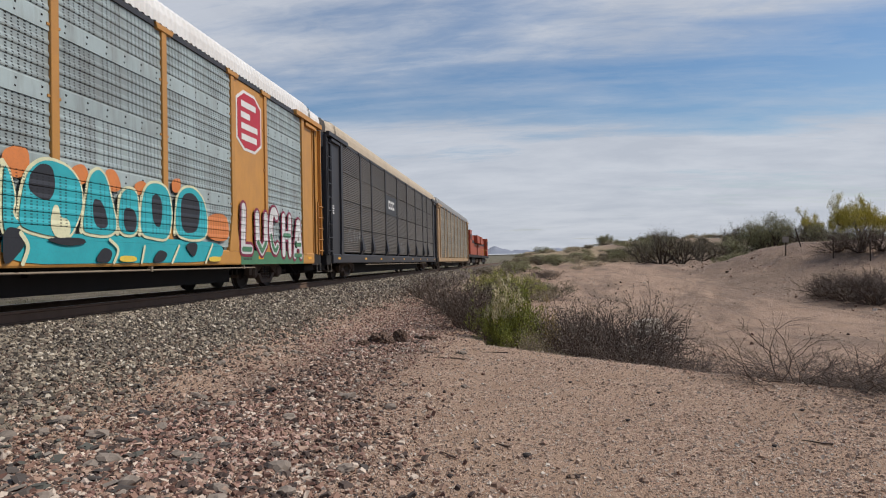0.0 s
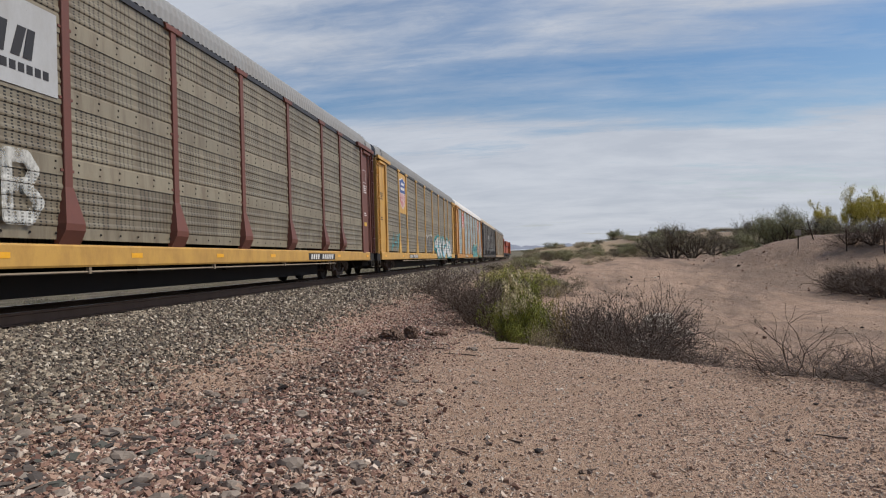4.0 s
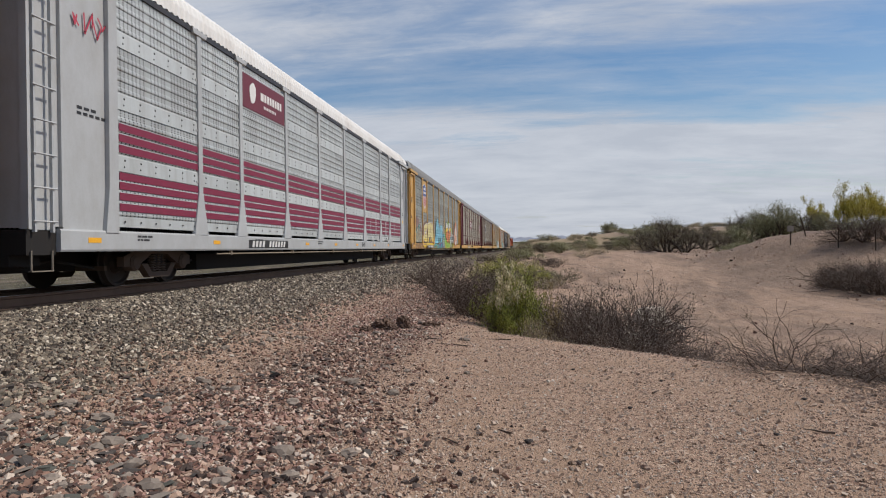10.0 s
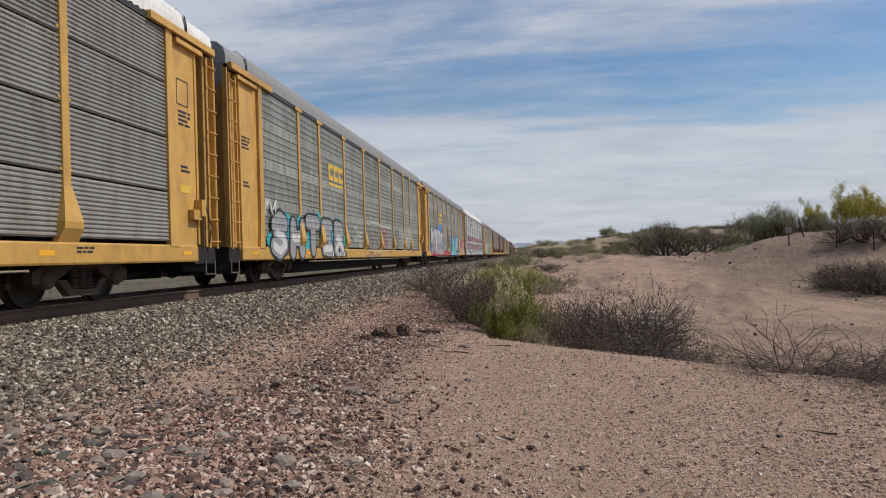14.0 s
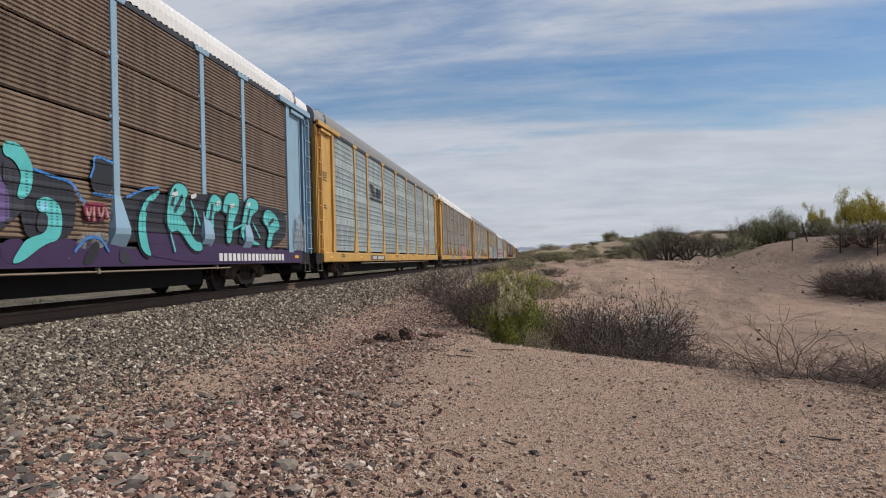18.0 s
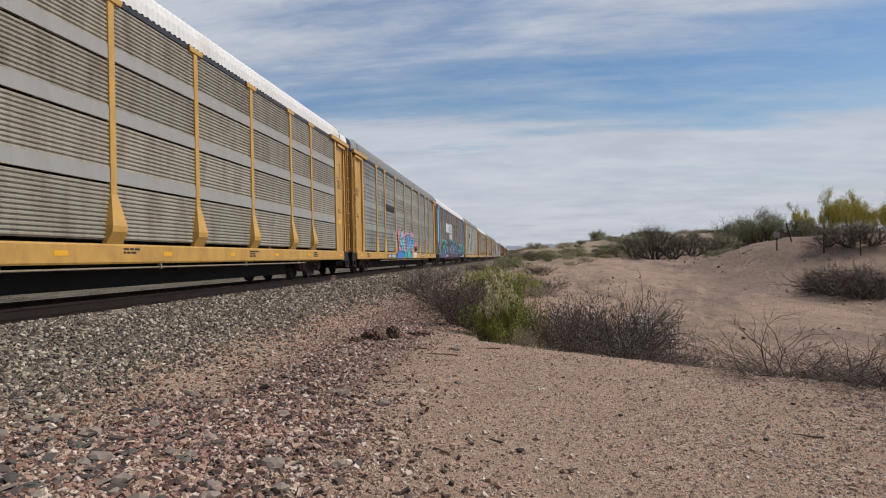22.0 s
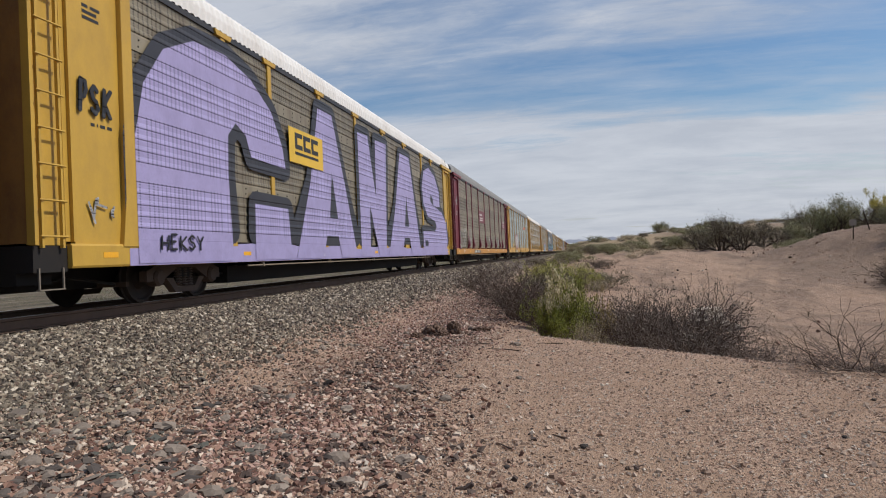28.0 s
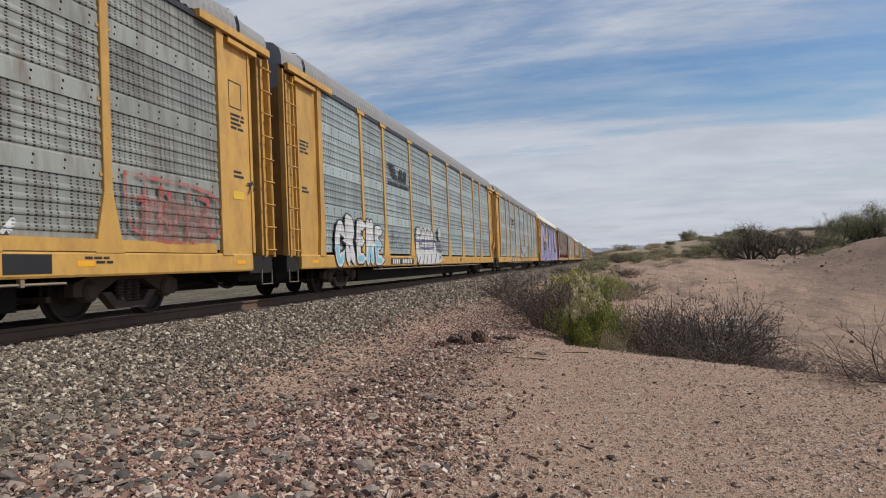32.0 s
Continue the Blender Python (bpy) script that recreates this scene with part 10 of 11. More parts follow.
    part("stencil_lettering", bars(8.2, 0.64, [0.16] * 5 + [0.08] + [0.16] * 4 + [0.08] + [0.16] * 7, 0.17, 0.07), M["white_mark"], k, at=(SIDE + 0.05, 0, 0))
    poly_paint(k, [("ash", [[(-13.75, 0.95), (-12.65, 0.95), (-12.7, 1.75), (-13.1, 2.1), (-13.35, 1.8), (-13.75, 1.65)]]), ("white", [blob(-13.2, 1.6, 0.17, 0.13)]), ("orange", [[(-13.4, 1.25), (-12.95, 1.25), (-12.95, 1.45), (-13.4, 1.45)]])], "dark painted cloud with a small orange box on the end sheet")
    s = bars(-8.2, 0.65, [0.14] * 3 + [0.02] + [0.13] * 6, 0.16, 0.06)
    part("stencil_lettering", s, M["white_mark"], k, at=(SIDE + 0.048, 0, 0))

    k = car(11, "yellow", "yellow", "p_grey", label="yellow autorack wagon with grey panels and blue and pink graffiti")
    mural(k, "blue and aqua letters with black outlines over pink clouds", [
        ("pink", 0, [(-4.02, 2.14), (-3.34, 2.26), (-2.47, 2.3), (-2.37, 2.01), (-1.61, 2.03), (-0.56, 2.16), (0.5, 2.29), (1.42, 2.17), (1.67, 1.71), (1.27, 1.02), (-4.1, 0.98), (-3.83, 1.35), (-4.17, 1.61)]),
        ("pink", 0, [(1.84, 1.6), (3.2, 1.62), (3.1, 1.02), (1.78, 1.0)]),
        ("blue", 0, [(-4.22, 1.05), (-2.01, 0.98), (-2.03, 0.57), (-4.87, 0.58), (-4.44, 0.84)]),
        ("teal", 0, [(-1.95, 1.01), (0.84, 0.98), (0.66, 0.57), (-1.97, 0.6)]),
        ("pink", 0, [(0.94, 1.21), (1.25, 1.22), (1.61, 0.96), (1.33, 0.6), (0.83, 0.6)]),
        ("black", 0.14, [(-3.73, 1.49), (-2.84, 2.22), (-2.5, 2.21), (-2.58, 1.79), (-2.96, 1.74), (-3.09, 1.59), (-2.87, 1.55), (-2.76, 1.71), (-2.15, 1.74), (-2.02, 1.45), (-1.83, 1), (-2.3, 0.99), (-2.39, 1.37), (-2.61, 1.36), (-2.73, 0.99), (-2.99, 1.01), (-2.87, 1.32), (-3.27, 1.25), (-3.51, 1.44), (-3.73, 1.49), (-2.84, 2.22)]),
        ("black", 0.14, [(-1.62, 1.85), (-1.37, 1.93), (-0.68, 1.95), (-0.79, 1.63), (-1.02, 1.44), (-1.01, 1.15), (-1.52, 1.14), (-1.49, 1.48), (-1.62, 1.85), (-1.37, 1.93)]),
        ("black", 0.14, [(-0.57, 1.77), (-0.09, 2.17), (0.42, 2.18), (0.15, 1.63), (0.64, 1.85), (1.58, 1.81), (1.69, 1.44), (1.46, 1.23), (1.02, 1.18), (1.04, 1.48), (0.87, 1.47), (0.73, 1.01), (0.28, 0.97), (0.22, 1.38), (-0.09, 1.3), (-0.25, 0.99), (-0.74, 1.04), (-0.52, 1.35), (-0.57, 1.77), (-0.09, 2.17)]),
        ("sky", 0, [(-3.73, 1.49), (-2.84, 2.22), (-2.5, 2.21), (-2.58, 1.79), (-2.96, 1.74), (-3.09, 1.59), (-2.87, 1.55), (-2.76, 1.71), (-2.15, 1.74), (-2.02, 1.45), (-1.83, 1), (-2.3, 0.99), (-2.39, 1.37), (-2.61, 1.36), (-2.73, 0.99), (-2.99, 1.01), (-2.87, 1.32), (-3.27, 1.25), (-3.51, 1.44)]),
        ("sky", 0, [(-1.62, 1.85), (-1.37, 1.93), (-0.68, 1.95), (-0.79, 1.63), (-1.02, 1.44), (-1.01, 1.15), (-1.52, 1.14), (-1.49, 1.48)]),
        ("sky", 0, [(-0.57, 1.77), (-0.09, 2.17), (0.42, 2.18), (0.15, 1.63), (0.64, 1.85), (1.58, 1.81), (1.69, 1.44), (1.46, 1.23), (1.02, 1.18), (1.04, 1.48), (0.87, 1.47), (0.73, 1.01), (0.28, 0.97), (0.22, 1.38), (-0.09, 1.3), (-0.25, 0.99), (-0.74, 1.04), (-0.52, 1.35)]),
        ("blue", 0, [(-1.56, 1.84), (-0.73, 1.92), (-0.85, 1.63), (-1.06, 1.45), (-1.04, 1.18), (-1.47, 1.16), (-1.44, 1.48)]),
        ("blue", 0, [(-0.5, 1.77), (-0.09, 2.12), (0.34, 2.15), (0.09, 1.61), (-0.23, 1.36), (-0.59, 1.37)]),
        ("blue", 0, [(0.23, 1.57), (0.67, 1.8), (1.49, 1.77), (1.58, 1.44), (1.12, 1.42), (0.79, 1.53), (0.63, 1.07), (0.36, 1.04)]),
        ("aqua", 0, [(-2.87, 1.53), (-2.19, 1.7), (-2.11, 1.44), (-2.39, 1.4), (-2.77, 1.35), (-3.22, 1.28)]),
        ("aqua", 0, [(-1.01, 1.12), (0.13, 1.19), (0.03, 0.62), (-1.1, 0.63)]),
        ("blue", 0, [(-2.72, 1.31), (-2.45, 1.32), (-2.35, 1.01), (-2.7, 1.02)]),
        ("white", 0.05, [(-2.38, 1.64), (-2.28, 1.33), (-2.22, 1.03)]),
        ("white", 0.05, [(-0.2, 2.1), (-0.51, 1.53)]),
        ("white", 0.05, [(1.02, 1.18), (0.99, 1.48), (1.19, 1.5)]),
        ("white", 0.05, [(0.47, 1.68), (0.41, 1.07)]),
        ("black", 0.05, [(-3.04, 1.7), (-2.91, 1.63), (-3.05, 1.53)]),
        ("black", 0.06, [(-4.87, 0.59), (-4.44, 0.84), (-4.1, 1.1)]),
        ("black", 0.05, [(-1.16, 0.6), (-0.95, 0.92), (-0.24, 1.18)]),
        ("white", 0.035, [(-2.37, 2.07), (-2.32, 1.89), (-2.2, 2.11), (-2.18, 1.92)]),
        ("white", 0.035, [(-2.08, 2.15), (-1.97, 1.94), (-1.79, 2.12)]),
        ("white", 0.035, [(-1.79, 1.99), (-1.61, 1.97), (-1.74, 1.82)]),
        ("white", 0.035, [(-3.88, 1.2), (-3.66, 1.07), (-3.74, 1.23), (-3.52, 1.1)]),
        ("white", 0.035, [(-3.56, 1.22), (-3.28, 1.11)]),
        ("white", 0.035, [(0.66, 2.21), (0.84, 1.99), (1.07, 2.21), (1.32, 1.93)]),
        ("white", 0.04, [(-5.57, 1.95), (-5.44, 2), (-5.63, 1.83), (-5.54, 1.73), (-5.41, 1.89), (-5.46, 1.68)]),
        ("white", 0.04, [(-5.3, 2.04), (-5.27, 1.86), (-5.12, 2.01), (-5.09, 1.8)]),
        ("white", 0.04, [(-5.02, 1.96), (-4.83, 1.98), (-4.99, 1.76)]),
        ("white", 0.035, [(-5.31, 1.61), (-5.17, 1.45), (-5.1, 1.67)]),
        ("white", 0.035, [(-5.06, 1.58), (-4.96, 1.33), (-4.84, 1.56)]),
        ("white", 0.035, [(-5.14, 1.28), (-5.04, 1.13), (-4.89, 1.27)]),
    ], 1)
    mural(k, "cream and pink sprayed panel with pink strokes", [
        ("cream", 0, [(1.57, 0.96), (3.07, 0.94), (2.8, 0.6), (1.33, 0.6)]),
        ("cream", 0, [(1.86, 1.28), (3.1, 1.3), (3.05, 1.06), (1.8, 1.04)]),
        ("pink", 0.05, [(1.57, 0.96), (1.33, 0.6)]),
        ("pink", 0.05, [(3.07, 0.94), (2.8, 0.6)]),
        ("red", 0.035, [(1.95, 1.4), (2.0, 1.2), (2.12, 1.42)]),
        ("red", 0.035, [(2.22, 1.42), (2.2, 1.2), (2.36, 1.22)]),
        ("red", 0.035, [(2.45, 1.2), (2.5, 1.42), (2.62, 1.2)]),
        ("red", 0.035, [(2.72, 1.2), (2.74, 1.42), (2.88, 1.22), (2.9, 1.44)]),
        ("black", 0.03, [(0.95, 0.8), (1.1, 0.9), (1.2, 0.75), (1.05, 0.68), (0.95, 0.8)]),
    ], 0)
    plate(k, 5.15, 0.65, 1.1, 0.2, "black_plate", SIDE + 0.036, "stencil_patch", label="black patch with white blocks")
    part("stencil_lettering", bars(5.3, 0.69, [0.22] * 3, 0.12, 0.06), M["white_mark"], k, at=(SIDE + 0.043, 0, 0))
    s = bars(-7.3, 3.05, [0.3] + [0.22] * 7, 0.36, 0.08)
    part("emblem", s, M["black_mark"], k, "row of dark bars", at=(SIDE + 0.014, 0, 0))
    number_plate(k)
    end_lettering(k, "black_mark")
    sill_marks(k, 8, "black_mark")

    k = car(12, "yellow", "yellow", "f_tan", flare=False, fluted=True, roof="roof_white", label="yellow autorack wagon with dusty tan corrugated panels")
    for b, w in enumerate(BAYS):
        yc = (EDGES[b] + EDGES[b + 1]) / 2
        for r in range(1, 4):
            part("lap_strip", shared(("lap_strip", w), lambda: Shape().box(0, 0.008, -w / 2 + 0.09, w / 2 - 0.09, -0.11, 0.13), M["lap"]), None, k, at=(SIDE + 0.012, yc, PANEL_LO + ROW_H * r + 0.14))
    block_emblem(k, 6.0, 0.66, 1.2, 0.18, "white_mark", False)
    sill_marks(k, 9, "black_mark")
    end_lettering(k, "black_mark")
    end_lettering(k, "black_mark", 1)
    number_plate(k)

    k = car(13, "yellow", "yellow", "p_silver", rail=True, label="yellow autorack wagon with silver panels and pink and white graffiti")
    mural(k, "white bubble letters with red outlines", [
        ("rose", 0.26, [(-7.2, 1.91), (-6.85, 2.42), (-6.47, 2.39), (-6.73, 1.81), (-6.42, 1.84), (-6.17, 1.54), (-6.34, 1.07), (-6.73, 0.93), (-6.93, 1.29), (-6.6, 1.43), (-7.14, 1.46), (-7.2, 1.91)]),
        ("rose", 0.26, [(-6.35, 2.31), (-6.1, 2.45), (-5.78, 2.26), (-5.64, 1.72), (-5.72, 1.09), (-6.07, 0.97), (-6.21, 1.2), (-6.02, 1.55), (-6.4, 1.84), (-6.35, 2.31)]),
        ("rose", 0.26, [(-5.68, 2.41), (-5.4, 2.49), (-5.36, 2.1), (-5.04, 2.55), (-4.84, 2.39), (-5.14, 1.91), (-5.08, 1.62), (-5.23, 1.06), (-5.64, 1.02), (-5.55, 1.73), (-5.68, 2.41)]),
        ("rose", 0.26, [(-4.97, 2.22), (-4.6, 2.46), (-4.4, 2.22), (-4.51, 1.43), (-4.24, 1.05), (-4.94, 1), (-5.01, 1.4), (-4.97, 2.22)]),
        ("red", 0.13, [(-7.2, 1.91), (-6.85, 2.42), (-6.47, 2.39), (-6.73, 1.81), (-6.42, 1.84), (-6.17, 1.54), (-6.34, 1.07), (-6.73, 0.93), (-6.93, 1.29), (-6.6, 1.43), (-7.14, 1.46), (-7.2, 1.91)]),
        ("red", 0.13, [(-6.35, 2.31), (-6.1, 2.45), (-5.78, 2.26), (-5.64, 1.72), (-5.72, 1.09), (-6.07, 0.97), (-6.21, 1.2), (-6.02, 1.55), (-6.4, 1.84), (-6.35, 2.31)]),
        ("red", 0.13, [(-5.68, 2.41), (-5.4, 2.49), (-5.36, 2.1), (-5.04, 2.55), (-4.84, 2.39), (-5.14, 1.91), (-5.08, 1.62), (-5.23, 1.06), (-5.64, 1.02), (-5.55, 1.73), (-5.68, 2.41)]),
        ("red", 0.13, [(-4.97, 2.22), (-4.6, 2.46), (-4.4, 2.22), (-4.51, 1.43), (-4.24, 1.05), (-4.94, 1), (-5.01, 1.4), (-4.97, 2.22)]),
        ("white", 0, [(-7.2, 1.91), (-6.85, 2.42), (-6.47, 2.39), (-6.73, 1.81), (-6.42, 1.84), (-6.17, 1.54), (-6.34, 1.07), (-6.73, 0.93), (-6.93, 1.29), (-6.6, 1.43), (-7.14, 1.46)]),
        ("white", 0, [(-6.35, 2.31), (-6.1, 2.45), (-5.78, 2.26), (-5.64, 1.72), (-5.72, 1.09), (-6.07, 0.97), (-6.21, 1.2), (-6.02, 1.55), (-6.4, 1.84)]),
        ("white", 0, [(-5.68, 2.41), (-5.4, 2.49), (-5.36, 2.1), (-5.04, 2.55), (-4.84, 2.39), (-5.14, 1.91), (-5.08, 1.62), (-5.23, 1.06), (-5.64, 1.02), (-5.55, 1.73)]),
        ("white", 0, [(-4.97, 2.22), (-4.6, 2.46), (-4.4, 2.22), (-4.51, 1.43), (-4.24, 1.05), (-4.94, 1), (-5.01, 1.4)]),
        ("red", 0.05, [(-6.65, 1.79), (-6.28, 1.73), (-6.26, 1.53)]),
        ("red", 0.05, [(-6.02, 2.02), (-5.93, 1.69)]),
        ("red", 0.05, [(-5.51, 1.87), (-5.19, 1.94)]),
        ("red", 0.045, [(-6.76, 1.24), (-6.58, 1.25), (-6.63, 1.12), (-6.8, 1.08), (-6.76, 1.24)]),
        ("red", 0.045, [(-6.56, 1.24), (-6.4, 1.23), (-6.43, 1.1), (-6.56, 1.12), (-6.56, 1.24)]),
        ("red", 0.05, [(-3.78, 1.97), (-3.61, 1.73), (-3.81, 1.47), (-4.07, 1.54), (-4.01, 1.86), (-3.78, 1.97)]),
        ("red", 0.05, [(-3.98, 1.7), (-3.73, 1.64)]),
        ("red", 0.045, [(-4.47, 1.2), (-4.26, 1.25), (-4.34, 1.09), (-4.48, 1.01)]),
        ("red", 0.045, [(-4.19, 1.21), (-4.02, 1.02), (-3.82, 1.27), (-3.81, 1.02)]),
        ("red", 0.05, [(-4.51, 2.17), (-4.21, 2.12), (-4.43, 1.9)]),
        ("black", 0.09, [(-2.98, 2.44), (-2.76, 2.06), (-2.1, 1.92), (-1.89, 1.58), (-1.67, 1.21)]),
        ("black", 0.06, [(-2.98, 2.44), (-2.94, 1.96), (-2.51, 1.45), (-2.11, 1.2), (-1.3, 1.07)]),
        ("black", 0.05, [(-2.1, 1.92), (-2.28, 1.56), (-2.07, 1.29), (-1.74, 1.4)]),
        ("black", 0.05, [(-2.68, 0.64), (-2.47, 0.96), (-1.82, 1.16), (-0.86, 0.91)]),
        ("black", 0.06, [(-2.09, 1.01), (-2.15, 0.73), (-1.33, 0.63)]),
    ])
    scrawl(k, -9.8, 0.9, 0.8, "yellow", 84, 4, 0.06)
    p = plate(k, 4.75, 3.42, 2.75, 0.27, "orange_mark", SIDE + 0.014, "emblem", label="orange-red label strip")
    number_plate(k)
    sill_marks(k, 10, "black_mark")
    end_lettering(k, "black_mark")
    end_lettering(k, "black_mark", 1)

    k = car(14, "maroon", "orange", "p_tan", flare=False, label="dark red autorack wagon with tan panels and an orange sill")
    for y, z, w, h in ((-4.45, 2.75, 2.8, 0.85), (10.2, 2.75, 2.2, 0.6)):
        plate(k, y, z, w, h, "maroon", SIDE + 0.013, "emblem", label="rust-red plate with white bars")
        s = bars(y + 0.3, z + 0.5, [0.16] * 5, 0.14, 0.06)
        for q in (0.15, 0.3):
            b = bars(y + 0.3, z + q, [w * 0.5], 0.07)
            s.add(b.v, b.f)
        pieces("emblem_bar", s, M["white_mark"], k, at=(SIDE + 0.02, 0, 0))
    graffiti(k, "SNPUB", -12.3, -7.8, 0.95, 2.1, "worn_white", "worn_white", 0.10, 0.01, seed=91, label="thin white sprayed letters")
    scrawl(k, 0.0, 1.1, 0.7, "white", 92, 5, 0.04)
    scrawl(k, 5.0, 1.1, 0.7, "white", 93, 6, 0.04)
    scrawl(k, -13.0, 3.4, 0.5, "white", 94, 2, 0.05, SIDE + 0.0)
    scrawl(k, -13.0, 2.8, 0.45, "white", 95, 2, 0.06, SIDE + 0.0)
    number_plate(k)
    sill_marks(k, 11, "white_mark")

    k = car(15, "lemon", "lemon", "p_tan", roof="roof_white", label="yellow autorack wagon covered in giant lilac graffiti letters")
    c_arch = [(-12.0, 0.6), (-12.0, 2.6), (-11.75, 3.5), (-11.2, 4.2), (-10.3, 4.62), (-9.2, 4.68), (-8.2, 4.45), (-7.3, 3.95), (-6.8, 3.25), (-6.65, 2.72), (-8.3, 2.78), (-8.5, 3.2), (-8.9, 3.38), (-9.2, 3.1), (-9.25, 2.3), (-9.15, 0.6)]
    c_foot = [(-8.25, 0.6), (-8.2, 1.8), (-6.6, 1.78), (-6.45, 0.6)]
    a_one = [(-6.2, 0.6), (-5.2, 2.6), (-4.55, 4.62), (-3.55, 4.62), (-2.6, 2.6), (-1.75, 0.6), (-3.1, 0.6), (-3.35, 1.2), (-4.2, 1.2), (-4.5, 0.6)]
    n_one = [(-1.35, 0.6), (-1.35, 4.55), (-0.35, 4.6), (0.35, 2.6), (0.45, 4.6), (1.75, 4.65), (1.35, 0.6), (0.55, 0.6), (-0.35, 2.3), (-0.45, 0.6)]
    a_two = [(1.65, 0.6), (2.7, 2.4), (3.6, 4.6), (5.0, 4.62), (5.8, 2.6), (6.6, 0.6), (5.0, 0.6), (4.7, 1.3), (3.9, 1.3), (3.5, 0.6)]
    s_one = [(7.1, 0.6), (7.1, 1.65), (9.5, 1.7), (9.9, 1.95), (9.6, 2.2), (8.1, 2.35), (7.3, 2.9), (7.15, 3.7), (7.6, 4.4), (8.6, 4.65), (9.8, 4.4), (10.7, 3.7), (10.8, 2.95), (9.4, 2.9), (9.2, 3.35), (8.8, 3.4), (8.7, 3.1), (9.2, 2.95), (11.2, 2.7), (12.2, 2.2), (12.5, 1.3), (12.0, 0.6)]
    sill_paint(k, -12.2, 12.6, "lilac")
    rimmed(k, "lilac", "ash", [c_arch, c_foot, a_one, n_one, a_two, s_one], 0.27, "giant lilac letters with thick charcoal outlines", [[(-3.95, 1.7), (-3.35, 1.7), (-3.7, 3.0)], [(4.0, 1.75), (4.65, 1.75), (4.35, 3.0)], [(7.4, 1.0), (8.0, 1.0), (8.0, 1.25), (7.4, 1.25)]])
    p = plate(k, -6.75, 2.95, 2.2, 0.85, "yellow_mark", ON_PANEL + 0.022, "emblem", label="yellow plate with black block letters")
    block_emblem(k, -6.4, 3.3, 1.5, 0.4, "black_mark", True).location.x = ON_PANEL + 0.03
    graffiti(k, "PSK", -13.12, -12.42, 2.75, 3.25, "black", "black", 0.28, 0.004, seed=101, label="heavy black sprayed letters", x=SIDE + 0.0)
    scrawl(k, 12.8, 1.4, 0.5, "black", 103, 2, 0.03, SIDE + 0.0)
    scrawl(k, -13.05, 1.2, 0.4, "grey", 104, 3, 0.04, SIDE + 0.0)
    graffiti(k, "HEKSY", -11.5, -10.2, 0.80, 1.08, "black", "black", 0.12, 0.004, seed=106, label="small black tag", x=ON_PANEL + 0.03)
    marks(k, SIDE - 0.028, -13.55, 4.3, [(0.12, 0.2), (0.3,), (0.34,)], "black_mark")
    part("stencil_lettering", bars(-6.4, 0.65, [0.13] * 4 + [0.02] + [0.12] * 6, 0.15, 0.05), M["white_mark"], k, at=(SIDE + 0.046, 0, 0))
    marks(k, SIDE - 0.028, -13.45, 2.6, [(0.08, 0.02, 0.1, 0.1)], "black_mark")

    k = car(16, "yellow", "yellow", "p_silver", label="yellow autorack wagon with silver panels and cream graffiti")
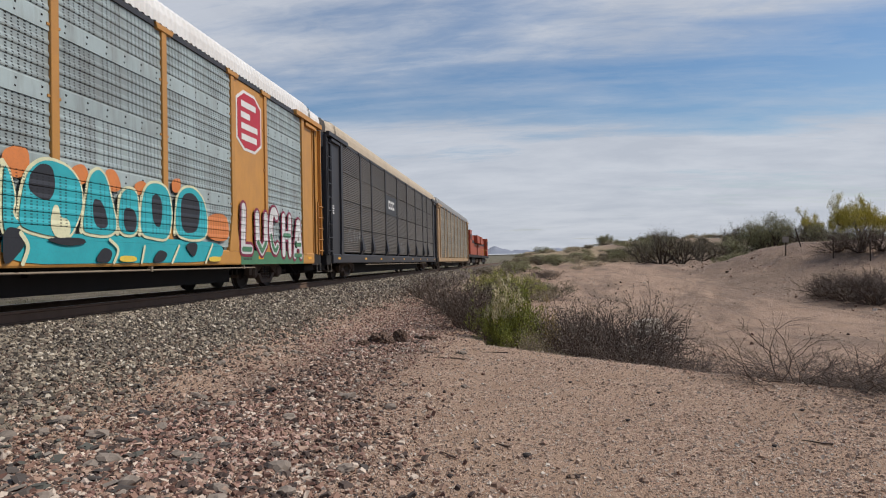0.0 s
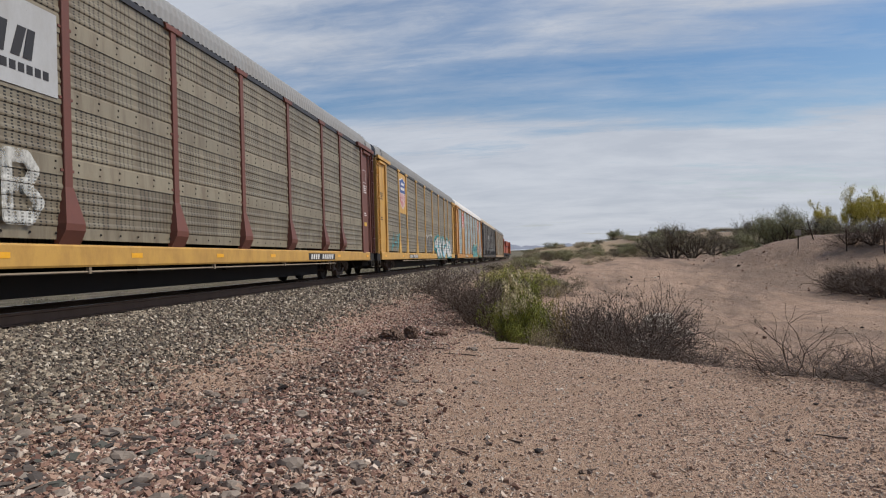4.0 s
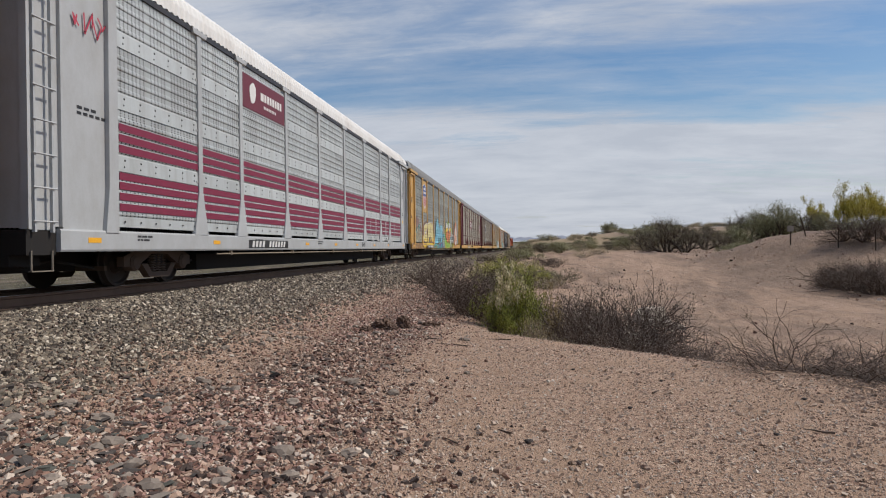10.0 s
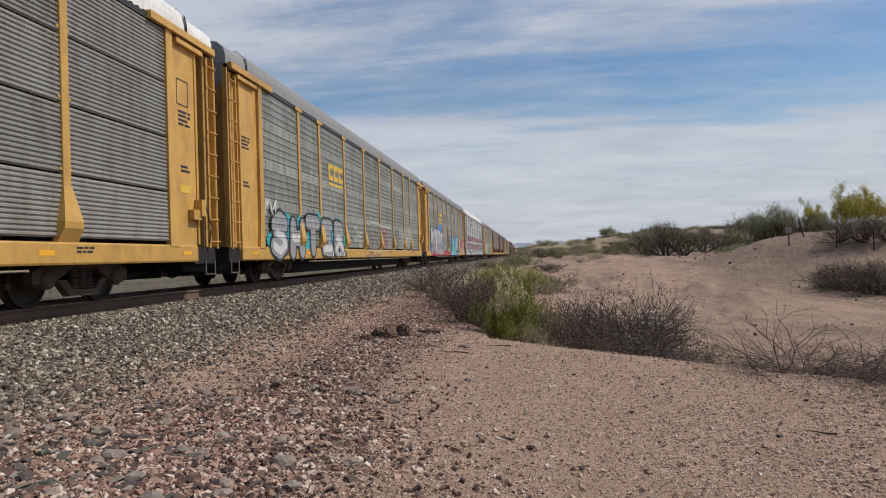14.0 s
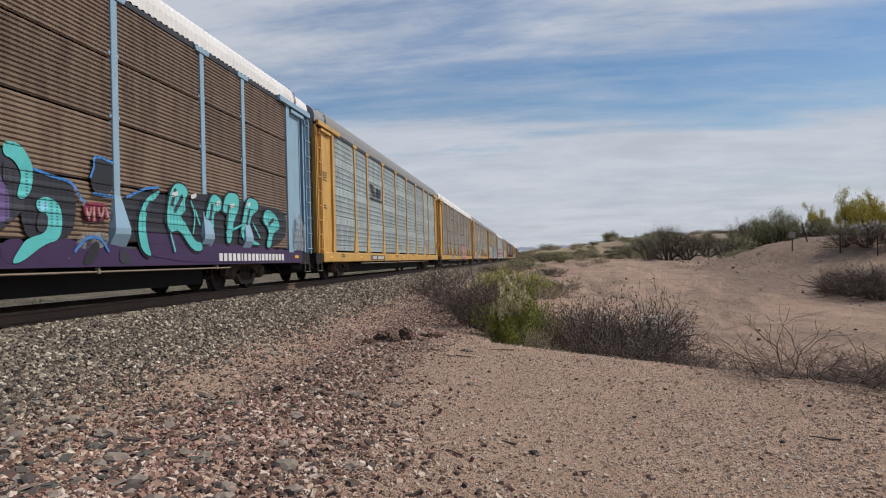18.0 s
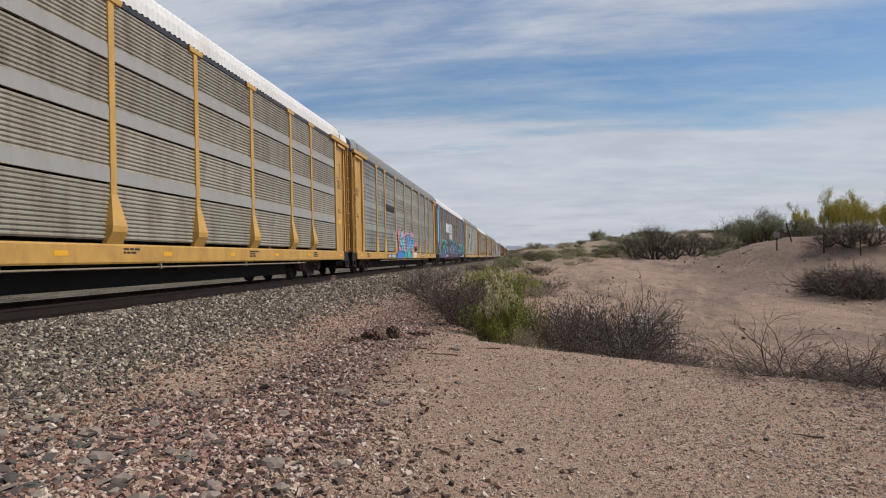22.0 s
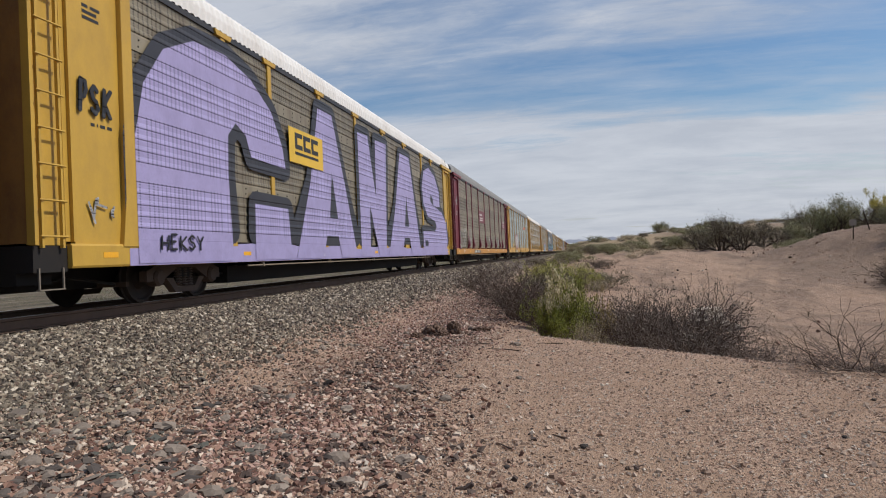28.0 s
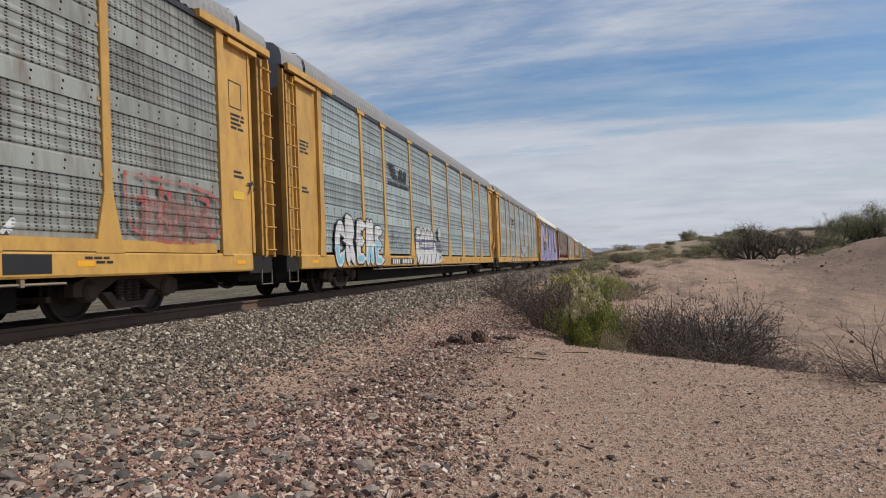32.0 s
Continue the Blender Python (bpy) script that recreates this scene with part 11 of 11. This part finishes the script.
    mural(k, "spiky white letters with black outlines", [
        ("black", 0.11, [(-1.11, 1.76), (-0.76, 1.9), (-0.5, 1.8), (-0.47, 1.59), (-0.65, 1.45), (-0.79, 1.35), (-0.85, 0.85), (-1.06, 0.67), (-1.18, 0.7), (-0.98, 1.08), (-0.97, 1.55), (-1.11, 1.76), (-0.76, 1.9)]),
        ("black", 0.11, [(-0.44, 1.87), (-0.25, 1.92), (-0.15, 1.68), (-0.31, 1.48), (-0.1, 1.11), (0.2, 0.78), (-0.09, 0.84), (-0.38, 1.22), (-0.39, 1.53), (-0.44, 1.87), (-0.25, 1.92)]),
        ("black", 0.11, [(-0.1, 2.06), (0.05, 1.89), (0.22, 1.94), (0.09, 1.63), (0.14, 1.24), (0.37, 0.85), (0.15, 0.84), (-0.07, 1.24), (-0.08, 1.68), (-0.1, 2.06), (0.05, 1.89)]),
        ("black", 0.11, [(0.3, 1.92), (0.44, 1.9), (0.65, 1.47), (0.75, 2.07), (0.87, 1.98), (0.88, 1.42), (0.75, 1.13), (0.5, 1.6), (0.52, 1.12), (0.35, 1.19), (0.3, 1.92), (0.44, 1.9)]),
        ("black", 0.11, [(0.95, 1.77), (1.31, 1.95), (1.36, 1.81), (1.11, 1.64), (1.09, 1.36), (1.39, 1.44), (1.41, 1.3), (1.03, 1.07), (0.87, 1.41), (0.95, 1.77), (1.31, 1.95)]),
        ("black", 0.11, [(1.44, 1.71), (1.78, 1.85), (2.08, 1.56), (2.25, 0.97), (2.06, 0.85), (1.96, 1.24), (1.65, 1.23), (1.36, 0.63), (1.21, 0.63), (1.5, 1.23), (1.44, 1.71), (1.78, 1.85)]),
        ("white", 0, [(-1.11, 1.76), (-0.76, 1.9), (-0.5, 1.8), (-0.47, 1.59), (-0.65, 1.45), (-0.79, 1.35), (-0.85, 0.85), (-1.06, 0.67), (-1.18, 0.7), (-0.98, 1.08), (-0.97, 1.55)]),
        ("white", 0, [(-0.44, 1.87), (-0.25, 1.92), (-0.15, 1.68), (-0.31, 1.48), (-0.1, 1.11), (0.2, 0.78), (-0.09, 0.84), (-0.38, 1.22), (-0.39, 1.53)]),
        ("white", 0, [(-0.1, 2.06), (0.05, 1.89), (0.22, 1.94), (0.09, 1.63), (0.14, 1.24), (0.37, 0.85), (0.15, 0.84), (-0.07, 1.24), (-0.08, 1.68)]),
        ("white", 0, [(0.3, 1.92), (0.44, 1.9), (0.65, 1.47), (0.75, 2.07), (0.87, 1.98), (0.88, 1.42), (0.75, 1.13), (0.5, 1.6), (0.52, 1.12), (0.35, 1.19)]),
        ("white", 0, [(0.95, 1.77), (1.31, 1.95), (1.36, 1.81), (1.11, 1.64), (1.09, 1.36), (1.39, 1.44), (1.41, 1.3), (1.03, 1.07), (0.87, 1.41)]),
        ("white", 0, [(1.44, 1.71), (1.78, 1.85), (2.08, 1.56), (2.25, 0.97), (2.06, 0.85), (1.96, 1.24), (1.65, 1.23), (1.36, 0.63), (1.21, 0.63), (1.5, 1.23)]),
        ("ash", 0, [(-0.84, 1.77), (-0.68, 1.8), (-0.65, 1.67), (-0.81, 1.61)]),
        ("ash", 0, [(-0.32, 1.8), (-0.23, 1.82), (-0.24, 1.67), (-0.33, 1.65)]),
        ("grey", 0.05, [(-1.04, 1.08), (-0.9, 1.11)]),
        ("grey", 0.05, [(0.69, 1.2), (0.82, 1.48)]),
        ("black", 0.05, [(1.65, 1.23), (1.85, 1.54), (1.92, 1.28)]),
        ("black", 0.09, [(-1.75, 0.93), (-1.47, 1.15), (-1.33, 1.1), (-1.52, 0.85), (-1.5, 0.63)]),
        ("black", 0.09, [(-1.71, 1.65), (-1.3, 1.61), (-1.21, 1.36), (-1.32, 1.3)]),
        ("white", 0, [(-1.74, 1.06), (-1.46, 1.32), (-1.22, 1.24), (-1.15, 1.08), (-1.45, 0.85), (-1.53, 0.63), (-1.33, 1.07), (-1.75, 0.9)]),
        ("black", 0.07, [(-1.74, 1.06), (-1.46, 1.33), (-1.19, 1.26), (-1.14, 1.08), (-1.46, 0.83), (-1.53, 0.63)]),
        ("black", 0.05, [(3.11, 1.75), (3.54, 1.91), (4.26, 1.88), (4.48, 1.52), (3.88, 0.86), (3.33, 0.6), (3.06, 0.86), (3.16, 1.45), (3.11, 1.75)]),
        ("black", 0.05, [(4.35, 1.79), (4.76, 1.96), (5.38, 1.81), (5.68, 1.37), (5.79, 0.86), (5.26, 0.57), (4.84, 0.67), (5, 1.25), (4.73, 1.62)]),
        ("black", 0.05, [(3.77, 1.22), (3.93, 1.4), (4.06, 1.13), (3.75, 0.99), (3.77, 1.22)]),
        ("black", 0.045, [(4.52, 1.52), (4.41, 0.86)]),
        ("black", 0.045, [(5.58, 1.57), (6.53, 1.38), (7.09, 1.59), (8.24, 1.4), (9.42, 1.5)]),
        ("black", 0.04, [(8.26, 1.58), (8.77, 1.78), (9.24, 1.5), (8.85, 1.12)]),
        ("black", 0.035, [(2.33, 1.89), (2.41, 1.7), (2.66, 1.96)]),
        ("black", 0.035, [(2.73, 1.93), (2.87, 1.73)]),
        ("black", 0.04, [(2.27, 0.86), (2.32, 0.58)]),
        ("black", 0.04, [(2.53, 0.86), (2.41, 0.74), (2.54, 0.57)]),
        ("black", 0.04, [(2.79, 0.86), (2.7, 0.69), (2.88, 0.57)]),
    ], 1)
    block_emblem(k, -6.55, 3.4, 1.3, 0.42, "black_mark", False)
    s = Shape()
    for y, d in ((-6.95, 1), (-4.95, -1)):
        s.slab([(y, 3.1), (y + 0.08, 3.1), (y + 0.08, 3.95), (y, 3.95)], 0, 0.004)
        for z in (3.1, 3.87):
            a, b = sorted((y + 0.04, y + 0.04 + d * 0.25))
            s.slab([(a, z), (b, z), (b, z + 0.08), (a, z + 0.08)], 0.0045, 0.008)
    for y in (-6.5, -6.3, -5.5, -5.3):
        s.slab(blob(y, 3.18, 0.06, 0.06, 0, 10), 0, 0.004)
    part("emblem", s, M["black_mark"], k, "black brackets and dots", at=(SIDE + 0.014, 0, 0))
    scrawl(k, -12.6, 0.95, 0.5, "black", 115, 4, 0.03)
    number_plate(k)
    sill_marks(k, 12, "black_mark")
    end_lettering(k, "black_mark")
    hand_brake(k)

    k = car(17, "yellow", "yellow", "p_silver", label="yellow autorack wagon with silver panels and white and black graffiti")
    mural(k, "white bubble letters with black outlines on the sill and panels", [
        ("white", 0, [(-4.11, 1.98), (-3.57, 1.98), (-3, 1.98), (-2.13, 2), (-1.64, 1.93), (-1.39, 1.49), (-1.09, 1.07), (0.04, 0.96), (-0.19, 0.61), (-4.25, 0.57), (-4.27, 1.04), (-4.28, 1.4)]),
        ("black", 0.055, [(-4.11, 1.98), (-4.1, 1.65), (-4.28, 1.4), (-4.25, 1.02), (-4.09, 0.57)]),
        ("black", 0.055, [(-4.11, 1.98), (-3.52, 1.98), (-3.57, 1.69), (-3.73, 1.49), (-3.7, 1.06)]),
        ("black", 0.055, [(-3.44, 1.7), (-3.33, 1.94), (-3, 1.98), (-2.81, 1.76), (-3.01, 1.54), (-3, 1.04)]),
        ("black", 0.055, [(-2.75, 1.69), (-2.63, 1.95), (-2.3, 1.95), (-2.21, 1.59), (-2.4, 1.08)]),
        ("black", 0.055, [(-2.08, 1.67), (-1.94, 1.98), (-1.64, 1.93), (-1.52, 1.56), (-1.71, 1.1)]),
        ("black", 0.055, [(-4.13, 0.93), (-4.04, 0.58)]),
        ("black", 0.055, [(-3.64, 0.88), (-3.99, 0.6)]),
        ("black", 0.055, [(-3.07, 0.94), (-3.29, 0.61)]),
        ("black", 0.055, [(-2.55, 0.91), (-2.79, 0.58)]),
        ("black", 0.055, [(-1.97, 0.95), (-2.12, 0.6)]),
        ("black", 0.055, [(-1.55, 1.48), (-1.21, 1.5), (-1.01, 1.07), (-1.48, 0.64)]),
        ("black", 0.055, [(-3.9, 1.67), (-3.59, 1.69)]),
        ("black", 0.055, [(-3.82, 1.49), (-3.57, 1.31), (-3.32, 1.52)]),
        ("black", 0.055, [(-2.56, 1.57), (-2.51, 1.22)]),
        ("black", 0.055, [(-1.86, 1.62), (-1.85, 1.25)]),
        ("black", 0.055, [(-3.4, 1.51), (-3.03, 1.51)]),
        ("violet", 0.06, [(-4.39, 1.45), (-3.04, 1.47), (-1.41, 1.53)]),
        ("violet", 0.06, [(-3.73, 1.22), (-2.64, 1.2), (-1.49, 1.26)]),
        ("black", 0, [(-0.86, 2.01), (-0.58, 2.15), (-0.21, 2.07), (-0.23, 1.76), (-0.62, 1.45), (-0.85, 1.68)]),
        ("white", 0, [(-0.78, 1.99), (-0.58, 2.1), (-0.29, 2.03), (-0.31, 1.78), (-0.61, 1.52), (-0.78, 1.7)]),
        ("black", 0.035, [(-0.67, 1.94), (-0.66, 1.66)]),
        ("black", 0.035, [(-0.51, 2), (-0.45, 1.88), (-0.57, 1.7)]),
        ("black", 0.04, [(-0.87, 1.28), (-0.56, 1.41), (-0.09, 1.35), (-0.15, 1.09), (-0.81, 1.12)]),
        ("violet", 0.05, [(-0.76, 1.2), (-0.65, 1.33), (-0.59, 1.12), (-0.41, 1.34), (-0.35, 1.15)]),
        ("black", 0.04, [(-0.72, 0.96), (-0.74, 0.75)]),
        ("black", 0.04, [(-0.53, 0.94), (-0.54, 0.75), (-0.37, 0.96)]),
        ("black", 0.04, [(-0.29, 0.96), (-0.19, 0.79)]),
        ("blue", 0.07, [(8.09, 2.14), (8.77, 2.32), (9.27, 1.92), (8.57, 1.6), (9.16, 1.26), (8.58, 1.1), (8.26, 1.31)]),
        ("aqua", 0.06, [(2.06, 1.88), (2.53, 1.96), (2.37, 1.59)]),
        ("aqua", 0.06, [(2.74, 1.71), (3.2, 1.85), (3.07, 1.41)]),
    ])
    slanted_bars(k, -7.2, 3.25, "black_mark")
    graffiti(k, "CREME", -11.5, -7.7, 0.62, 1.95, "white", "black", 0.40, 0.05, shade="sky", spiky=True, seed=121, label="white bubble letters with black outlines")
    scrawl(k, -6.9, 0.95, 0.8, "black", 124, 3, 0.03)
    scrawl(k, 9.9, 1.6, 0.25, "black", 126, 5, 0.02)
    number_plate(k)
    sill_marks(k, 13, "black_mark")
    end_lettering(k, "black_mark")
    end_lettering(k, "black_mark", 1)
    hand_brake(k)

    k = car(18, "yellow", "yellow", "p_grey", rail=True, label="yellow autorack wagon with dull grey panels and faint red graffiti")
    mural(k, "faint worn red letters in a frame", [
        ("worn_red", 0.07, [(10, 2.06), (12.62, 2.01), (12.5, 1.07), (10.04, 1.08), (10, 2.06)]),
        ("worn_red", 0.1, [(10.44, 2.01), (10.39, 1.12)]),
        ("worn_red", 0.1, [(10.81, 1.91), (10.82, 1.14)]),
        ("worn_red", 0.1, [(10.81, 1.91), (11.15, 1.8), (10.82, 1.56), (11.16, 1.15)]),
        ("worn_red", 0.1, [(11.58, 1.91), (11.46, 1.12)]),
        ("worn_red", 0.1, [(11.83, 1.86), (12.24, 1.81), (11.81, 1.47), (12.27, 1.18)]),
        ("worn_red", 0.1, [(10.13, 1.71), (10.69, 1.69)]),
        ("worn_rose", 0, [(10.22, 1.72), (12.38, 1.75), (12.26, 1.14), (10.19, 1.12)]),
    ])
    scrawl(k, 7.3, 1.05, 0.4, "white", 131, 2, 0.06)
    scrawl(k, 12.9, 1.9, 0.45, "black", 132, 2, 0.03, SIDE + 0.0)
    p = plate(k, 7.9, 0.62, 0.72, 0.24, "black_plate", SIDE + 0.0355, "stencil_patch", label="black patch of small white stencils")
    sill_marks(k, 14, "black_mark")
    end_lettering(k, "black_mark", 1)
    return cars


make_fleet()


# ---- locomotives ----
def locomotive(c, forward, label):
    lo = new("locomotive")
    lo.location = (TRACK_X, 0, 0)
    tagged(lo, label, "locomotive", "locomotives of the train")
    part("underframe", Shape().box(-1.5, 1.5, -11, 11, 1.15, 1.5).box(-1.2, 1.2, -3.2, 3.2, 0.45, 1.15), M["under"], lo)
    part("hood", Shape().box(-0.95, 0.95, -10.4, 5.8, 1.5, 4.25).box(-1.45, 1.45, -10.4, -5.2, 3.3, 4.4), M["loco_orange"], lo)
    part("hood_stripe", Shape().box(-0.97, 0.97, -10.42, 5.82, 3.2, 3.6), M["black_mark"], lo)
    part("cab", Shape().box(-1.5, 1.5, 5.8, 8.6, 1.5, 4.6), M["loco_orange"], lo)
    part("nose", Shape().box(-1.2, 1.2, 8.6, 10.4, 1.5, 3.3), M["loco_orange"], lo)
    part("cab_window", Shape().box(-1.52, 1.52, 6.3, 8.2, 3.4, 4.1), M["black_mark"], lo)
    for k in (-1, 1):
        tr = part("truck", Shape().box(-1.15, 1.15, -2.3, 2.3, 0.45, 0.95), M["truck"], lo, at=(0, 7.2 * k, 0))
        for y in (-1.85, 0, 1.85):
            part("wheelset", shared(("wheelset",), wheelset_shape, M["wheel"]), None, tr, at=(0, y, 0.5))
        part("handrail", Shape().tube((1.5, -10.8, 2.5), (1.5, 5.6, 2.5), 0.025).tube((1.5, -10.8, 1.5), (1.5, -10.8, 2.5), 0.025).tube((1.5, -3, 1.5), (1.5, -3, 2.5), 0.025), M["yellow_mark"], lo) if k > 0 else None
    if not forward:
        for ch in lo.children:
            ch.rotation_euler[2] = math.pi
            ch.location = (-ch.location.x, -ch.location.y, ch.location.z)
    return lo


M["loco_orange"] = weathered("locomotive_orange", (0.36, 0.062, 0.018), 0.55, 0, (0.12, 0.06, 0.04), 0.4)
LOCOS = [locomotive(0, False, "orange and black freight locomotive pulling the train"), locomotive(1, True, "orange and black leading freight locomotive")]


# ---- motion of the train ----
# time and metres travelled by the front end of the first wagon
RUN = [(0.0, 22.53), (4.0, 88.32), (9.0, 170.68), (14.0, 253.29), (19.0, 335.68), (24.0, 418.41), (28.0, 484.58), (32.0, 550.59)]


def travelled(t):
    return float(np.interp(t, [a for a, b in RUN], [b for a, b in RUN]))


def on_track(y, z=0.0):
    """The pose of a vehicle whose middle is y metres along the track."""
    return pose(TRACK_X, y, z + GRADE * (y - LEVEL_Y), math.degrees(math.atan(GRADE)))


def motions():
    times = sorted({a for a, b in RUN} | {float(i) for i in range(33)})
    for car, c in FLEET:
        walk(car, [(t, on_track(travelled(t) - PITCH * c - PITCH / 2)) for t in times])
    for i, lo in enumerate(LOCOS):
        walk(lo, [(t, on_track(travelled(t) + PITCH * 2 + 11.4 + 22.8 * i, RAIL_Z)) for t in times])


motions()
